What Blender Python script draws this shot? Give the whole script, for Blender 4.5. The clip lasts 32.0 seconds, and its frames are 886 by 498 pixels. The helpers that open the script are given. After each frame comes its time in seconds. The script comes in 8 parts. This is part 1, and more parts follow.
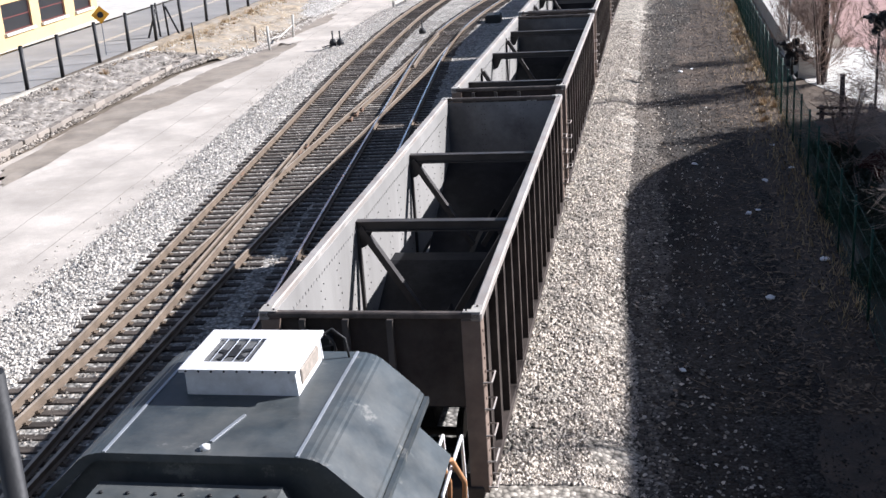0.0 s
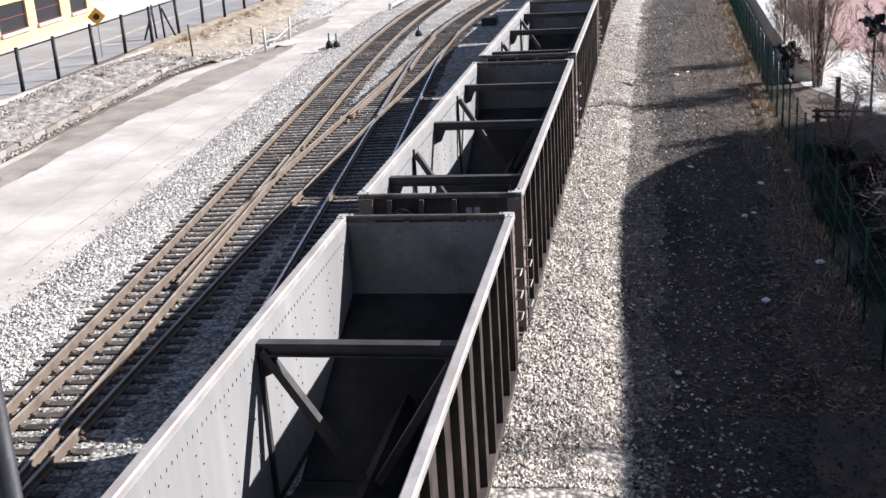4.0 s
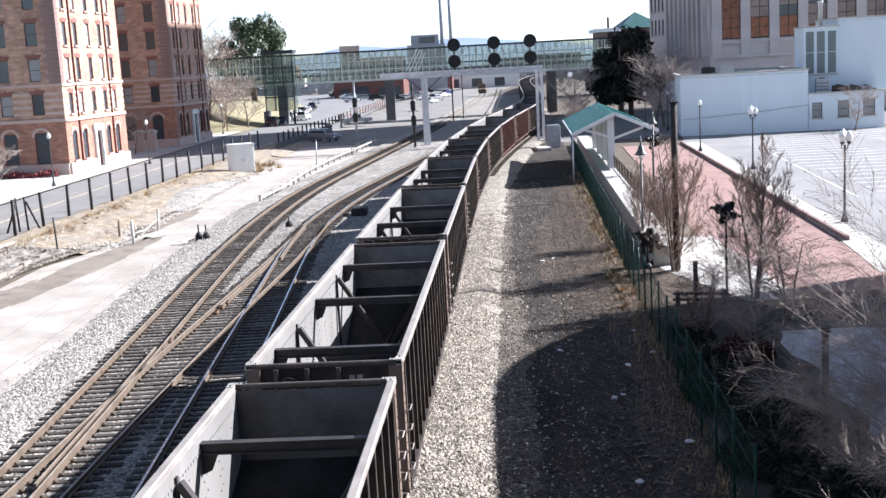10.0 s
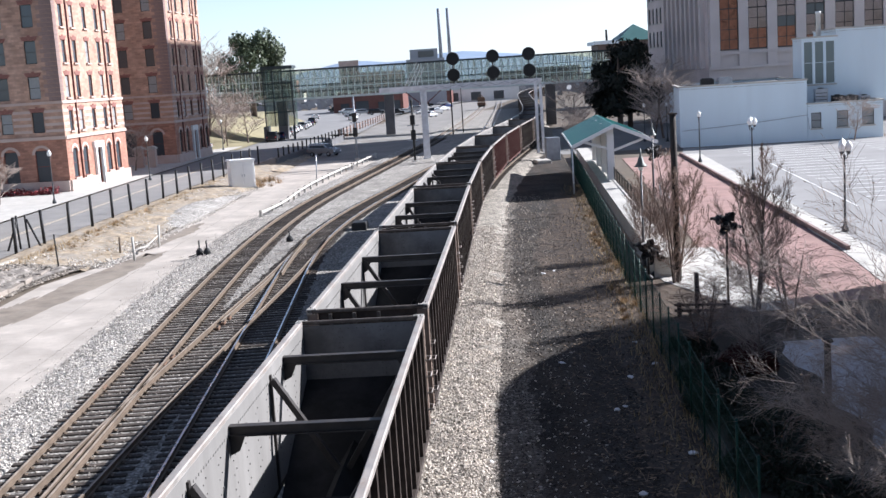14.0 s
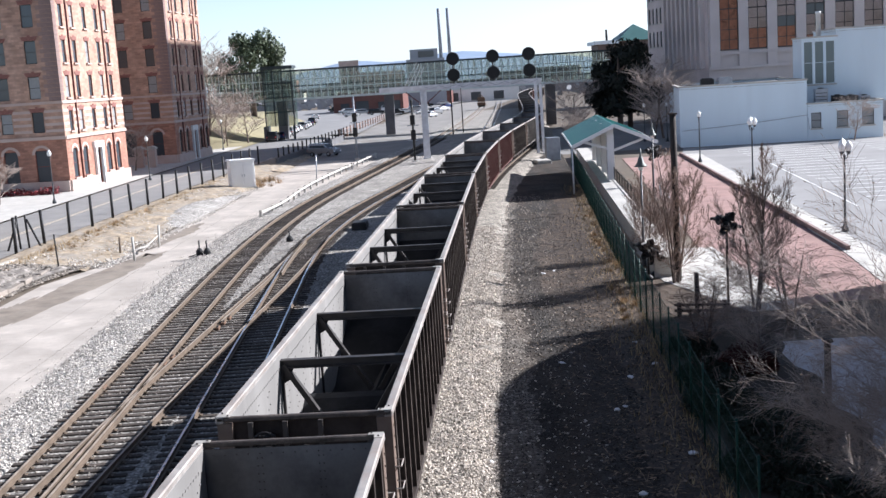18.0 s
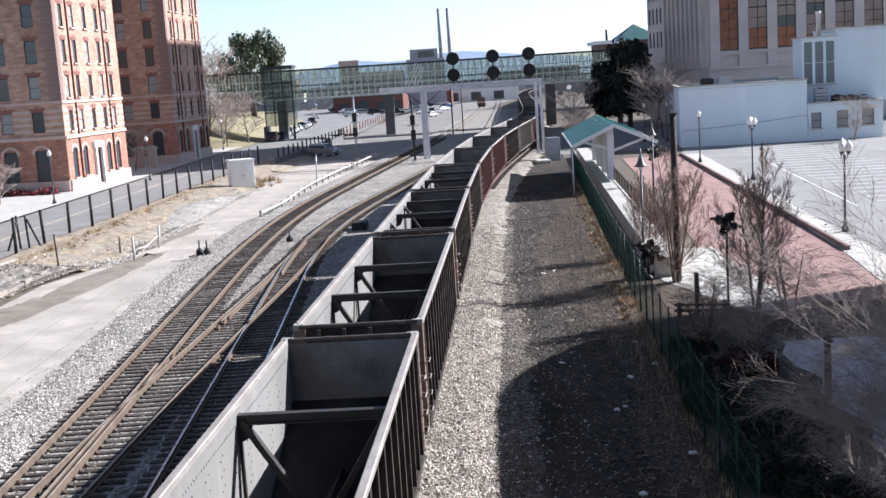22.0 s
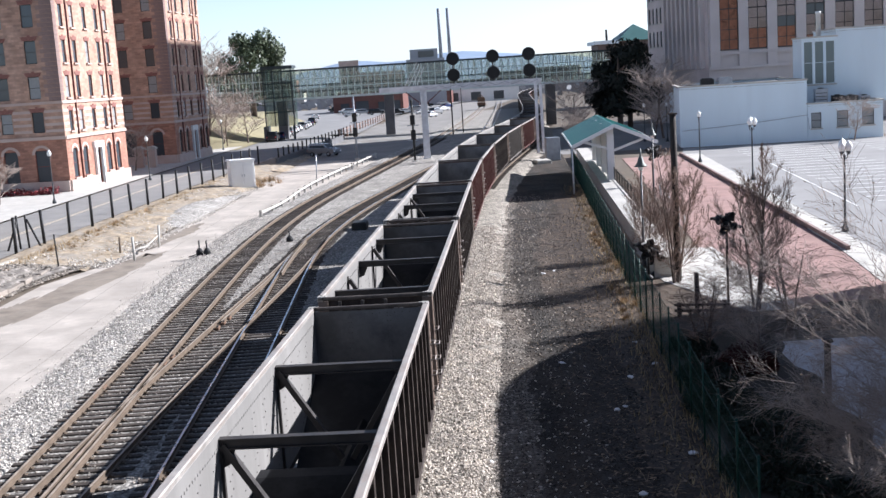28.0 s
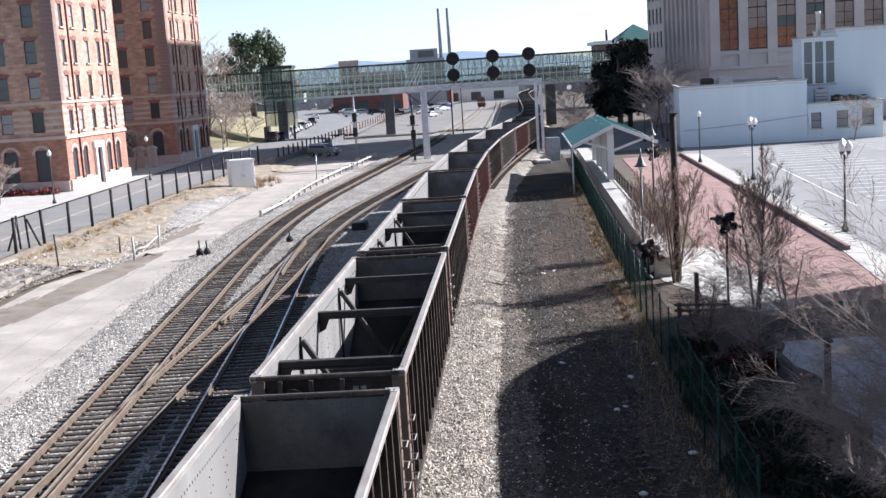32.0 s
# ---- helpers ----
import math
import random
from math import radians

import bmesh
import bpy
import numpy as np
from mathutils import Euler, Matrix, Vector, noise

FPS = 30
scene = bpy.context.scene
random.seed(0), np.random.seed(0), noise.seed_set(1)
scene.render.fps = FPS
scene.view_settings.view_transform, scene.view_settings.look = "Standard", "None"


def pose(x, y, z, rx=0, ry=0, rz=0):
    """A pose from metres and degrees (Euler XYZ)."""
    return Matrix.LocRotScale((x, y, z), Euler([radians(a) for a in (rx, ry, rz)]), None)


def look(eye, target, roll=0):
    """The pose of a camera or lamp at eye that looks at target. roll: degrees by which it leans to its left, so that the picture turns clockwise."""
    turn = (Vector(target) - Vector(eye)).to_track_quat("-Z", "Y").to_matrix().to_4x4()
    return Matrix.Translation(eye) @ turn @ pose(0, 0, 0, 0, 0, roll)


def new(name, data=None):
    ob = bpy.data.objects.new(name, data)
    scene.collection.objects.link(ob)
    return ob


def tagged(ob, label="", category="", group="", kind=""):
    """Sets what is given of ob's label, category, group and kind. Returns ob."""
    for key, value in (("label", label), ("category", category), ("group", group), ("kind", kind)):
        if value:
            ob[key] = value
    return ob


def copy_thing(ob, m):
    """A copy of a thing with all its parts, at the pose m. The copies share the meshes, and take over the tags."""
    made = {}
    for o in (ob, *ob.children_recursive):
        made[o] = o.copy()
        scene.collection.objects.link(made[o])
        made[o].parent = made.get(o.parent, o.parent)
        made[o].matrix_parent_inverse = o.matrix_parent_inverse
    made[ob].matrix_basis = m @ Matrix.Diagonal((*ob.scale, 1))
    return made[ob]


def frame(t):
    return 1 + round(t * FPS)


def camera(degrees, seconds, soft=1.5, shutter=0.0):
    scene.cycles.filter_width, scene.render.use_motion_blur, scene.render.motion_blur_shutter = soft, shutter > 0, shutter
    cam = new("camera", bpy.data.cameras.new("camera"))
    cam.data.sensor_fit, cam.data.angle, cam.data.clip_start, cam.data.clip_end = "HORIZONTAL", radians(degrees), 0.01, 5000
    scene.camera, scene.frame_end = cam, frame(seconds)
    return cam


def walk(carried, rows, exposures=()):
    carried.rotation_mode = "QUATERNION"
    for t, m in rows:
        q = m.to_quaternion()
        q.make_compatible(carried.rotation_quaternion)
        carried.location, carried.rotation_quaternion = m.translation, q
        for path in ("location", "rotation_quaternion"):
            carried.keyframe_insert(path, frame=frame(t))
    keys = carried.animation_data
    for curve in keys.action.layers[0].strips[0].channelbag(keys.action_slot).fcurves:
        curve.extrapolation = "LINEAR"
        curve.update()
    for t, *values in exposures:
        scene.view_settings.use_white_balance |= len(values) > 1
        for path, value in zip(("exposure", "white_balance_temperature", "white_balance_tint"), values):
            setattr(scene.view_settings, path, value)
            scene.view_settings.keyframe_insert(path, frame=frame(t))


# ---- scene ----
HEYE = 9.7
cam = camera(42.5, 32.0, soft=1.5)


def view(yaw, pitch, roll):
    return Matrix.Translation((0, 0, HEYE)) @ pose(0, 0, 0, 0, 0, yaw) @ pose(0, 0, 0, 90 + pitch) @ pose(0, 0, 0, 0, 0, roll)


VIEW_ROWS = [
    (0.0, 7.37, -18.34, -3.79), (2.5, 7.37, -18.34, -3.79), (3.5, 7.25, -18.28, -3.72), (4.5, 7.08, -18.21, -3.59), (5.0, 7.07, -18.24, -3.48),
    (5.5, 6.48, -18.08, -3.47), (6.0, 5.31, -16.87, -3.10), (6.5, 3.91, -15.46, -3.20), (7.0, 2.63, -14.04, -3.21),
    (7.5, 1.60, -12.96, -3.21), (8.0, 0.98, -12.98, -3.22), (8.5, 0.49, -11.95, -3.15), (9.0, 0.43, -10.48, -3.10),
    (9.5, 0.39, -10.00, -3.15), (10.0, 0.0, -9.21, -3.16), (10.5, -0.40, -8.13, -3.13), (11.0, 0.0, -8.48, -3.63),
    (11.5, 0.0, -8.52, -3.70), (12.0, 0.0, -8.53, -3.71), (32.0, 0.0, -8.53, -3.71)]
walk(cam, [(t, view(a, b, c)) for t, a, b, c in VIEW_ROWS], exposures=((0.0, 1.22, 6040, 14), (2.5, 1.22, 6040, 14), (4.5, 1.32, 6040, 14), (6.0, 1.42, 6040, 14), (7.0, 1.48, 6040, 14), (10.0, 1.44, 5990, 14), (10.5, 1.32, 5990, 14), (11.0, 1.18, 5990, 14), (12.0, 1.11, 5990, 14), (32.0, 1.11, 5990, 14)))

# ---- world and sun ----
SUN_AZ, SUN_EL = radians(69), radians(31.5)  # azimuth from +y towards +x
world = bpy.data.worlds.new("world")
world.use_nodes = True
scene.world = world
wn = world.node_tree.nodes
sky = wn.new("ShaderNodeTexSky")
sky.sky_type, sky.sun_disc, sky.sun_elevation, sky.sun_rotation = "NISHITA", False, SUN_EL, SUN_AZ
sky.air_density, sky.dust_density, sky.ozone_density = 1.0, 0.6, 1.0
wn["Background"].inputs[1].default_value = 0.040
pale = wn.new("ShaderNodeHueSaturation")  # winter haze takes colour out of the sky
pale.inputs["Saturation"].default_value = 0.62
cool = wn.new("ShaderNodeMix")
cool.data_type, cool.blend_type = "RGBA", "MULTIPLY"
cool.inputs[0].default_value, cool.inputs[7].default_value = 1.0, (0.90, 1.0, 1.16, 1)
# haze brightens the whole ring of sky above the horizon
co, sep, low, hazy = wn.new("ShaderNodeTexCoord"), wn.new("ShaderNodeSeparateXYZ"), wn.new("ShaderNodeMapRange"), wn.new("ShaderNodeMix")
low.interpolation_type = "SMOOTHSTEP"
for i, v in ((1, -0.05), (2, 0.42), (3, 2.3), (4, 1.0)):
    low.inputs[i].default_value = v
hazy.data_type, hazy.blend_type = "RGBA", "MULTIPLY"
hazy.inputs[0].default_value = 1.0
wl = world.node_tree.links
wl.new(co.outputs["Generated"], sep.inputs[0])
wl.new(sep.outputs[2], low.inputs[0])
wl.new(sky.outputs[0], pale.inputs["Color"])
wl.new(pale.outputs[0], cool.inputs[6])
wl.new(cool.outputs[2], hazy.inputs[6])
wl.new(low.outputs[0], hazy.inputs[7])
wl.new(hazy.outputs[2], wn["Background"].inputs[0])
sun = new("sun", bpy.data.lights.new("sun", "SUN"))
sun.data.energy, sun.data.angle, sun.data.color = 5.0, radians(0.5), (1.0, 0.97, 0.93)
sun_from = Vector((math.sin(SUN_AZ) * math.cos(SUN_EL), math.cos(SUN_AZ) * math.cos(SUN_EL), math.sin(SUN_EL)))
sun.matrix_world = look(sun_from * 50, (0, 0, 0))


# ---- materials ----
def mat(name, color, rough=0.8, metal=0.0, var=0.25, scale=3.0, fine=40.0, bump=0.2, dirt=None, dirt_amt=0.4, dirt_scale=0.8,
        per_object=0.0, spec=0.3, streak=False, wear=None):
    """Principled material with coarse and fine variation, stains, and bump, in object metres."""
    m = bpy.data.materials.new(name)
    m.use_nodes = True
    nt = m.node_tree
    N, L = nt.nodes, nt.links
    b = N["Principled BSDF"]
    b.inputs["Roughness"].default_value, b.inputs["Metallic"].default_value = rough, metal
    b.inputs["Specular IOR Level"].default_value = spec
    geo = N.new("ShaderNodeNewGeometry") if per_object < 0 else N.new("ShaderNodeTexCoord")
    vec = geo.outputs["Position"] if per_object < 0 else geo.outputs["Object"]
    mp = N.new("ShaderNodeMapping")
    if streak:
        mp.inputs["Scale"].default_value = (1.0, 1.0, 0.12)
    L.new(vec, mp.inputs["Vector"])

    def tex(sc, detail=6, rough_=0.6):
        t = N.new("ShaderNodeTexNoise")
        t.inputs["Scale"].default_value, t.inputs["Detail"].default_value, t.inputs["Roughness"].default_value = sc, detail, rough_
        L.new(mp.outputs[0], t.inputs["Vector"])
        return t.outputs[0]

    def ramp(src, lo, hi, a=0.35, z=0.65):
        r = N.new("ShaderNodeMapRange")
        for i, v in ((1, a), (2, z), (3, lo), (4, hi)):
            r.inputs[i].default_value = v
        L.new(src, r.inputs[0])
        return r.outputs[0]

    def mix(fac, a, c, mode="MIX"):
        x = N.new("ShaderNodeMix")
        x.data_type, x.blend_type = "RGBA", mode
        for s, v in ((0, fac), (6, a), (7, c)):
            if hasattr(v, "links"):
                L.new(v, x.inputs[s])
            else:
                x.inputs[s].default_value = v
        return x.outputs[2]

    col = (*color, 1)
    dark = (*[v * (1 - var) for v in color], 1)
    light = (*[min(1, v * (1 + var)) for v in color], 1)
    coarse, grain = tex(scale), tex(fine, 3)
    out = mix(ramp(coarse, 0, 1), dark, light)
    out = mix(ramp(grain, 0, 0.6, 0.3, 0.7), out, mix(0.5, out, dark))
    if dirt:
        out = mix(ramp(tex(dirt_scale, 8, 0.7), 0, dirt_amt, 0.42, 0.66), out, (*dirt, 1))
    if wear:
        out = mix(ramp(tex(dirt_scale * 2.3, 10, 0.75), 0, 1, 0.60, 0.66), out, (*wear, 1))
    if per_object:
        info = N.new("ShaderNodeObjectInfo")
        hsv = N.new("ShaderNodeHueSaturation")
        L.new(ramp(info.outputs["Random"], 1 - abs(per_object), 1 + abs(per_object), 0, 1), hsv.inputs["Value"])
        L.new(out, hsv.inputs["Color"])
        out = hsv.outputs[0]
    L.new(out, b.inputs["Base Color"])
    if bump:
        bp = N.new("ShaderNodeBump")
        bp.inputs["Strength"].default_value, bp.inputs["Distance"].default_value = bump, 0.02
        L.new(grain, bp.inputs["Height"])
        L.new(bp.outputs[0], b.inputs["Normal"])
    L.new(ramp(coarse, max(0.02, rough - 0.1), min(1, rough + 0.1)), b.inputs["Roughness"])
    return m


def gravel(name, lo, hi, scale, mortar=0.5, tint=(1.0, 0.96, 0.92), streak=None, fade=None, blotch=(0.8, 1.15)):
    """Crushed stone: every cell its own grey, dark gaps, coarse stains."""
    m = bpy.data.materials.new(name)
    m.use_nodes = True
    N, L = m.node_tree.nodes, m.node_tree.links
    b = N["Principled BSDF"]
    b.inputs["Roughness"].default_value, b.inputs["Specular IOR Level"].default_value = 0.9, 0.2
    co, v, w = N.new("ShaderNodeTexCoord"), N.new("ShaderNodeTexVoronoi"), N.new("ShaderNodeTexNoise")
    v.inputs["Scale"].default_value, v.inputs["Randomness"].default_value = scale, 1.0
    w.inputs["Scale"].default_value, w.inputs["Detail"].default_value = 0.45, 6
    L.new(co.outputs["Object"], v.inputs["Vector"])
    L.new(co.outputs["Object"], w.inputs["Vector"])
    sep, r, d, st = N.new("ShaderNodeSeparateColor"), N.new("ShaderNodeMapRange"), N.new("ShaderNodeMapRange"), N.new("ShaderNodeMapRange")
    L.new(v.outputs["Color"], sep.inputs[0])
    L.new(sep.outputs[0], r.inputs[0])
    r.inputs[3].default_value, r.inputs[4].default_value = lo, hi
    L.new(v.outputs["Distance"], d.inputs[0])
    for i, x in ((1, 0.35), (2, 0.75), (3, 1.0), (4, mortar)):
        d.inputs[i].default_value = x
    L.new(w.outputs[0], st.inputs[0])
    for i, x in ((1, 0.35), (2, 0.65), (3, blotch[0]), (4, blotch[1])):
        st.inputs[i].default_value = x
    a, c = N.new("ShaderNodeMath"), N.new("ShaderNodeMath")
    a.operation = c.operation = "MULTIPLY"
    L.new(r.outputs[0], a.inputs[0])
    L.new(d.outputs[0], a.inputs[1])
    L.new(a.outputs[0], c.inputs[0])
    L.new(st.outputs[0], c.inputs[1])
    x = N.new("ShaderNodeMix")
    x.data_type, x.blend_type = "RGBA", "MULTIPLY"
    x.inputs[0].default_value, x.inputs[7].default_value = 1.0, (*tint, 1)
    L.new(c.outputs[0], x.inputs[6])
    if fade:  # stone grows lighter along the line
        sx, fr, fm = N.new("ShaderNodeSeparateXYZ"), N.new("ShaderNodeMapRange"), N.new("ShaderNodeMath")
        L.new(co.outputs["Object"], sx.inputs[0])
        L.new(sx.outputs[1], fr.inputs[0])
        for i, q in ((1, fade[0]), (2, fade[1]), (3, 1.0), (4, fade[2])):
            fr.inputs[i].default_value = q
        fm.operation = "MULTIPLY"
        L.new(c.outputs[0], fm.inputs[0])
        L.new(fr.outputs[0], fm.inputs[1])
        L.new(fm.outputs[0], x.inputs[6])
    out = x.outputs[2]
    if streak:  # long worn bands of another soil
        mp, sn, sr, sm = N.new("ShaderNodeMapping"), N.new("ShaderNodeTexNoise"), N.new("ShaderNodeMapRange"), N.new("ShaderNodeMix")
        mp.inputs["Scale"].default_value = (0.55, 0.11, 1)
        mp.inputs["Rotation"].default_value = (0, 0, 0.075)
        sn.inputs["Scale"].default_value, sn.inputs["Detail"].default_value, sn.inputs["Roughness"].default_value = 1.0, 8, 0.65
        L.new(co.outputs["Object"], mp.inputs["Vector"])
        L.new(mp.outputs[0], sn.inputs["Vector"])
        L.new(sn.outputs[0], sr.inputs[0])
        for i, q in ((1, 0.38), (2, 0.68), (3, 0.0), (4, 0.65)):
            sr.inputs[i].default_value = q
        sm.data_type = "RGBA"
        sm.inputs[7].default_value = (*streak, 1)
        L.new(sr.outputs[0], sm.inputs[0])
        L.new(out, sm.inputs[6])
        out = sm.outputs[2]
    L.new(out, b.inputs["Base Color"])
    bp = N.new("ShaderNodeBump")
    bp.invert = True
    bp.inputs["Strength"].default_value, bp.inputs["Distance"].default_value = 1.0, 0.35 / scale
    L.new(v.outputs["Distance"], bp.inputs["Height"])
    L.new(bp.outputs[0], b.inputs["Normal"])
    return m


M_GROUND = mat("soil", (0.15, 0.122, 0.094), var=0.3, scale=0.35, fine=9, bump=0.6, dirt=(0.09, 0.075, 0.06), dirt_amt=0.5, dirt_scale=0.12)
M_DUSTY = gravel("dusty_ballast", 0.17, 0.50, 9.0, 0.42, (1.0, 0.94, 0.85), None, (50, 95, 1.2))
M_YARD = gravel("cinder_soil", 0.012, 0.105, 14.0, 0.35, (1.0, 0.91, 0.82), (0.095, 0.073, 0.056), None, (0.5, 1.4))
M_SHOULDER = gravel("dusty_gravel_shoulder", 0.07, 0.30, 11.0, 0.4, (1.0, 0.90, 0.78), (0.14, 0.11, 0.085), None, (0.6, 1.3))
M_BROWNSOIL = mat("trodden_brown_soil", (0.088, 0.065, 0.048), var=0.5, scale=1.3, fine=18, bump=1.0, dirt=(0.035, 0.029, 0.025), dirt_amt=0.8, dirt_scale=0.9, wear=(0.15, 0.115, 0.082))
M_BALLAST_T = gravel("beige_ballast", 0.17, 0.58, 9.0, 0.42, (1.0, 0.905, 0.77))
M_BALLAST = gravel("ballast", 0.26, 0.64, 9.0, 0.5, (1.0, 0.945, 0.86))
M_DIRTROAD = mat("pale_dirt_road", (0.465, 0.42, 0.37), var=0.2, scale=0.5, fine=14, bump=0.5, dirt=(0.30, 0.27, 0.235), dirt_amt=0.6, dirt_scale=0.22, wear=(0.53, 0.49, 0.44))
M_ASPHALT = mat("asphalt", (0.255, 0.248, 0.238), var=0.15, scale=0.5, fine=30, bump=0.3, dirt=(0.17, 0.17, 0.17), dirt_amt=0.5, dirt_scale=0.2)
M_CONCRETE = mat("concrete", (0.52, 0.50, 0.46), var=0.12, scale=0.8, fine=30, bump=0.15, dirt=(0.36, 0.34, 0.3), dirt_amt=0.4, dirt_scale=0.5)
M_LOT = mat("pale_asphalt", (0.315, 0.308, 0.30), var=0.16, scale=0.5, fine=25, bump=0.3, dirt=(0.19, 0.185, 0.18), dirt_amt=0.6, dirt_scale=0.25)
M_FARYARD = mat("worn_concrete_yard", (0.27, 0.255, 0.235), var=0.2, scale=0.25, fine=6, bump=0.3, dirt=(0.17, 0.16, 0.15), dirt_amt=0.7, dirt_scale=0.12)
M_FARASPHALT = mat("grey_town_asphalt", (0.26, 0.255, 0.25), var=0.2, scale=0.2, fine=5, bump=0.2, dirt=(0.22, 0.215, 0.21), dirt_amt=0.6, dirt_scale=0.08)
M_TIE = mat("weathered_tie", (0.055, 0.044, 0.036), var=0.4, scale=2.5, fine=25, bump=0.8, per_object=0.35, dirt=(0.09, 0.075, 0.064), dirt_amt=0.6, dirt_scale=3)
M_RAIL = mat("rusty_rail", (0.15, 0.115, 0.085), rough=0.7, metal=0.2, var=0.2, scale=2, fine=30, bump=0.3)
M_RAILTOP = mat("tan_worn_rail_head", (0.38, 0.315, 0.25), rough=0.55, metal=0.3, var=0.2, scale=2, fine=30, bump=0.1)
M_SHINE = mat("polished_rail_head", (0.55, 0.56, 0.58), rough=0.3, metal=0.9, var=0.1, scale=2, fine=30, bump=0.05)
M_CAR = mat("dark_brown_car_paint", (0.046, 0.037, 0.033), spec=0.12, rough=0.7, var=0.35, scale=1.5, fine=20, bump=0.1, dirt=(0.105, 0.088, 0.075), dirt_amt=0.6, dirt_scale=0.7)
M_MAROON = mat("maroon_car_paint", (0.10, 0.032, 0.026), rough=0.7, var=0.3, scale=1.5, fine=20, bump=0.1, dirt=(0.06, 0.045, 0.04), dirt_amt=0.6, dirt_scale=0.7)
M_GREYCAR = mat("grey_car_paint", (0.13, 0.12, 0.11), rough=0.7, var=0.3, scale=1.5, fine=20, bump=0.1, dirt=(0.07, 0.05, 0.04), dirt_amt=0.6, dirt_scale=0.7)
M_RIM = mat("worn_steel_rim", (0.42, 0.39, 0.36), rough=0.55, metal=0.3, var=0.25, scale=3, fine=25, bump=0.15, dirt=(0.22, 0.17, 0.14), dirt_amt=0.7, dirt_scale=1.5)
M_INSIDE = mat("scoured_steel_lining", (0.295, 0.285, 0.27), rough=0.55, metal=0.2, var=0.1, scale=0.7, fine=20, bump=0.1, dirt=(0.19, 0.18, 0.17), dirt_amt=0.5, dirt_scale=0.8, streak=True)
# coal dust over a base darkened to hold the shade inside the cars
M_FLOORCAR = mat("coal_steel_shade_dark", (0.011, 0.011, 0.012), rough=0.8, metal=0.0, spec=0.1, var=0.4, scale=0.6, fine=20, bump=0.2, dirt=(0.035, 0.035, 0.037), dirt_amt=0.8, dirt_scale=0.5)
M_BLACK = mat("black_iron", (0.02, 0.02, 0.021), rough=0.6, var=0.3, scale=4, fine=30, bump=0.1)
M_WHITE = mat("white_paint", (0.75, 0.75, 0.74), rough=0.5, var=0.06, scale=1.0, fine=20, bump=0.05, dirt=(0.55, 0.54, 0.52), dirt_amt=0.3, dirt_scale=0.5)
M_LOCO = mat("faded_black_loco_paint", (0.040, 0.050, 0.056), rough=0.42, var=0.4, scale=1.2, fine=20, bump=0.05, dirt=(0.12, 0.12, 0.112), dirt_amt=0.6, dirt_scale=0.9, wear=(0.16, 0.16, 0.15))


# ---- mesh helpers ----
def part(name, bm, material, parent=None, label=""):
    me = bpy.data.meshes.new(name)
    bm.to_mesh(me)
    bm.free()
    for m in (material if isinstance(material, (list, tuple)) else [material]):
        me.materials.append(m)
    ob = new(name, me)
    if parent:
        ob.parent = parent
    if label:
        ob["label"] = label
    return ob


def share(name, src, m, parent, label=""):
    """One more part on the same mesh."""
    ob = new(name, src.data)
    ob.parent = parent
    ob.matrix_basis = m
    if label:
        ob["label"] = label
    return ob


def empty(name, m=None):
    ob = new(name)
    ob.empty_display_size = 0.2
    if m is not None:
        ob.matrix_basis = m
    return ob


def box(bm, x0, x1, y0, y1, z0, z1, bevel=0.0, mi=0):
    vs = [bm.verts.new((x, y, z)) for z in (z0, z1) for y in (y0, y1) for x in (x0, x1)]
    fs = [bm.faces.new([vs[i] for i in q]) for q in ((0, 2, 3, 1), (4, 5, 7, 6), (0, 1, 5, 4), (1, 3, 7, 5), (3, 2, 6, 7), (2, 0, 4, 6))]
    for f in fs:
        f.material_index = mi
    if bevel:
        es = list({e for f in fs for e in f.edges})
        bmesh.ops.bevel(bm, geom=es, offset=bevel, segments=1, affect="EDGES", clamp_overlap=True)
    return fs


def beam(bm, a, b, w, h, up=(0, 0, 1), mi=0):
    """A bar of section w x h from a to b."""
    a, b = Vector(a), Vector(b)
    d = (b - a).normalized()
    s = d.cross(Vector(up))
    s = s.normalized() if s.length > 1e-4 else Vector((1, 0, 0))
    u = s.cross(d)
    vs = [bm.verts.new(p + s * i * w / 2 + u * j * h / 2) for p in (a, b) for i, j in ((-1, -1), (1, -1), (1, 1), (-1, 1))]
    for q in ((3, 2, 1, 0), (4, 5, 6, 7), (0, 1, 5, 4), (1, 2, 6, 5), (2, 3, 7, 6), (3, 0, 4, 7)):
        bm.faces.new([vs[i] for i in q]).material_index = mi


def tube(bm, pts, radii, sides=8, mi=0, cap=True):
    """A round bar along pts, tapering through radii."""
    pts = [Vector(p) for p in pts]
    if isinstance(radii, (int, float)):
        radii = [radii] * len(pts)
    rings, side = [], None
    for i, p in enumerate(pts):
        d = (pts[min(i + 1, len(pts) - 1)] - pts[max(i - 1, 0)]).normalized()
        if side is None:
            side = d.cross(Vector((0, 0, 1)) if abs(d.z) < 0.9 else Vector((1, 0, 0))).normalized()
        side = (side - d * side.dot(d)).normalized()
        up = d.cross(side)
        rings.append([bm.verts.new(p + (side * math.cos(2 * math.pi * k / sides) + up * math.sin(2 * math.pi * k / sides)) * radii[i]) for k in range(sides)])
    for r0, r1 in zip(rings, rings[1:]):
        for k in range(sides):
            f = bm.faces.new((r0[k], r0[(k + 1) % sides], r1[(k + 1) % sides], r1[k]))
            f.material_index, f.smooth = mi, sides > 5
    if cap:
        bm.faces.new(rings[0][::-1]).material_index = mi
        bm.faces.new(rings[-1]).material_index = mi


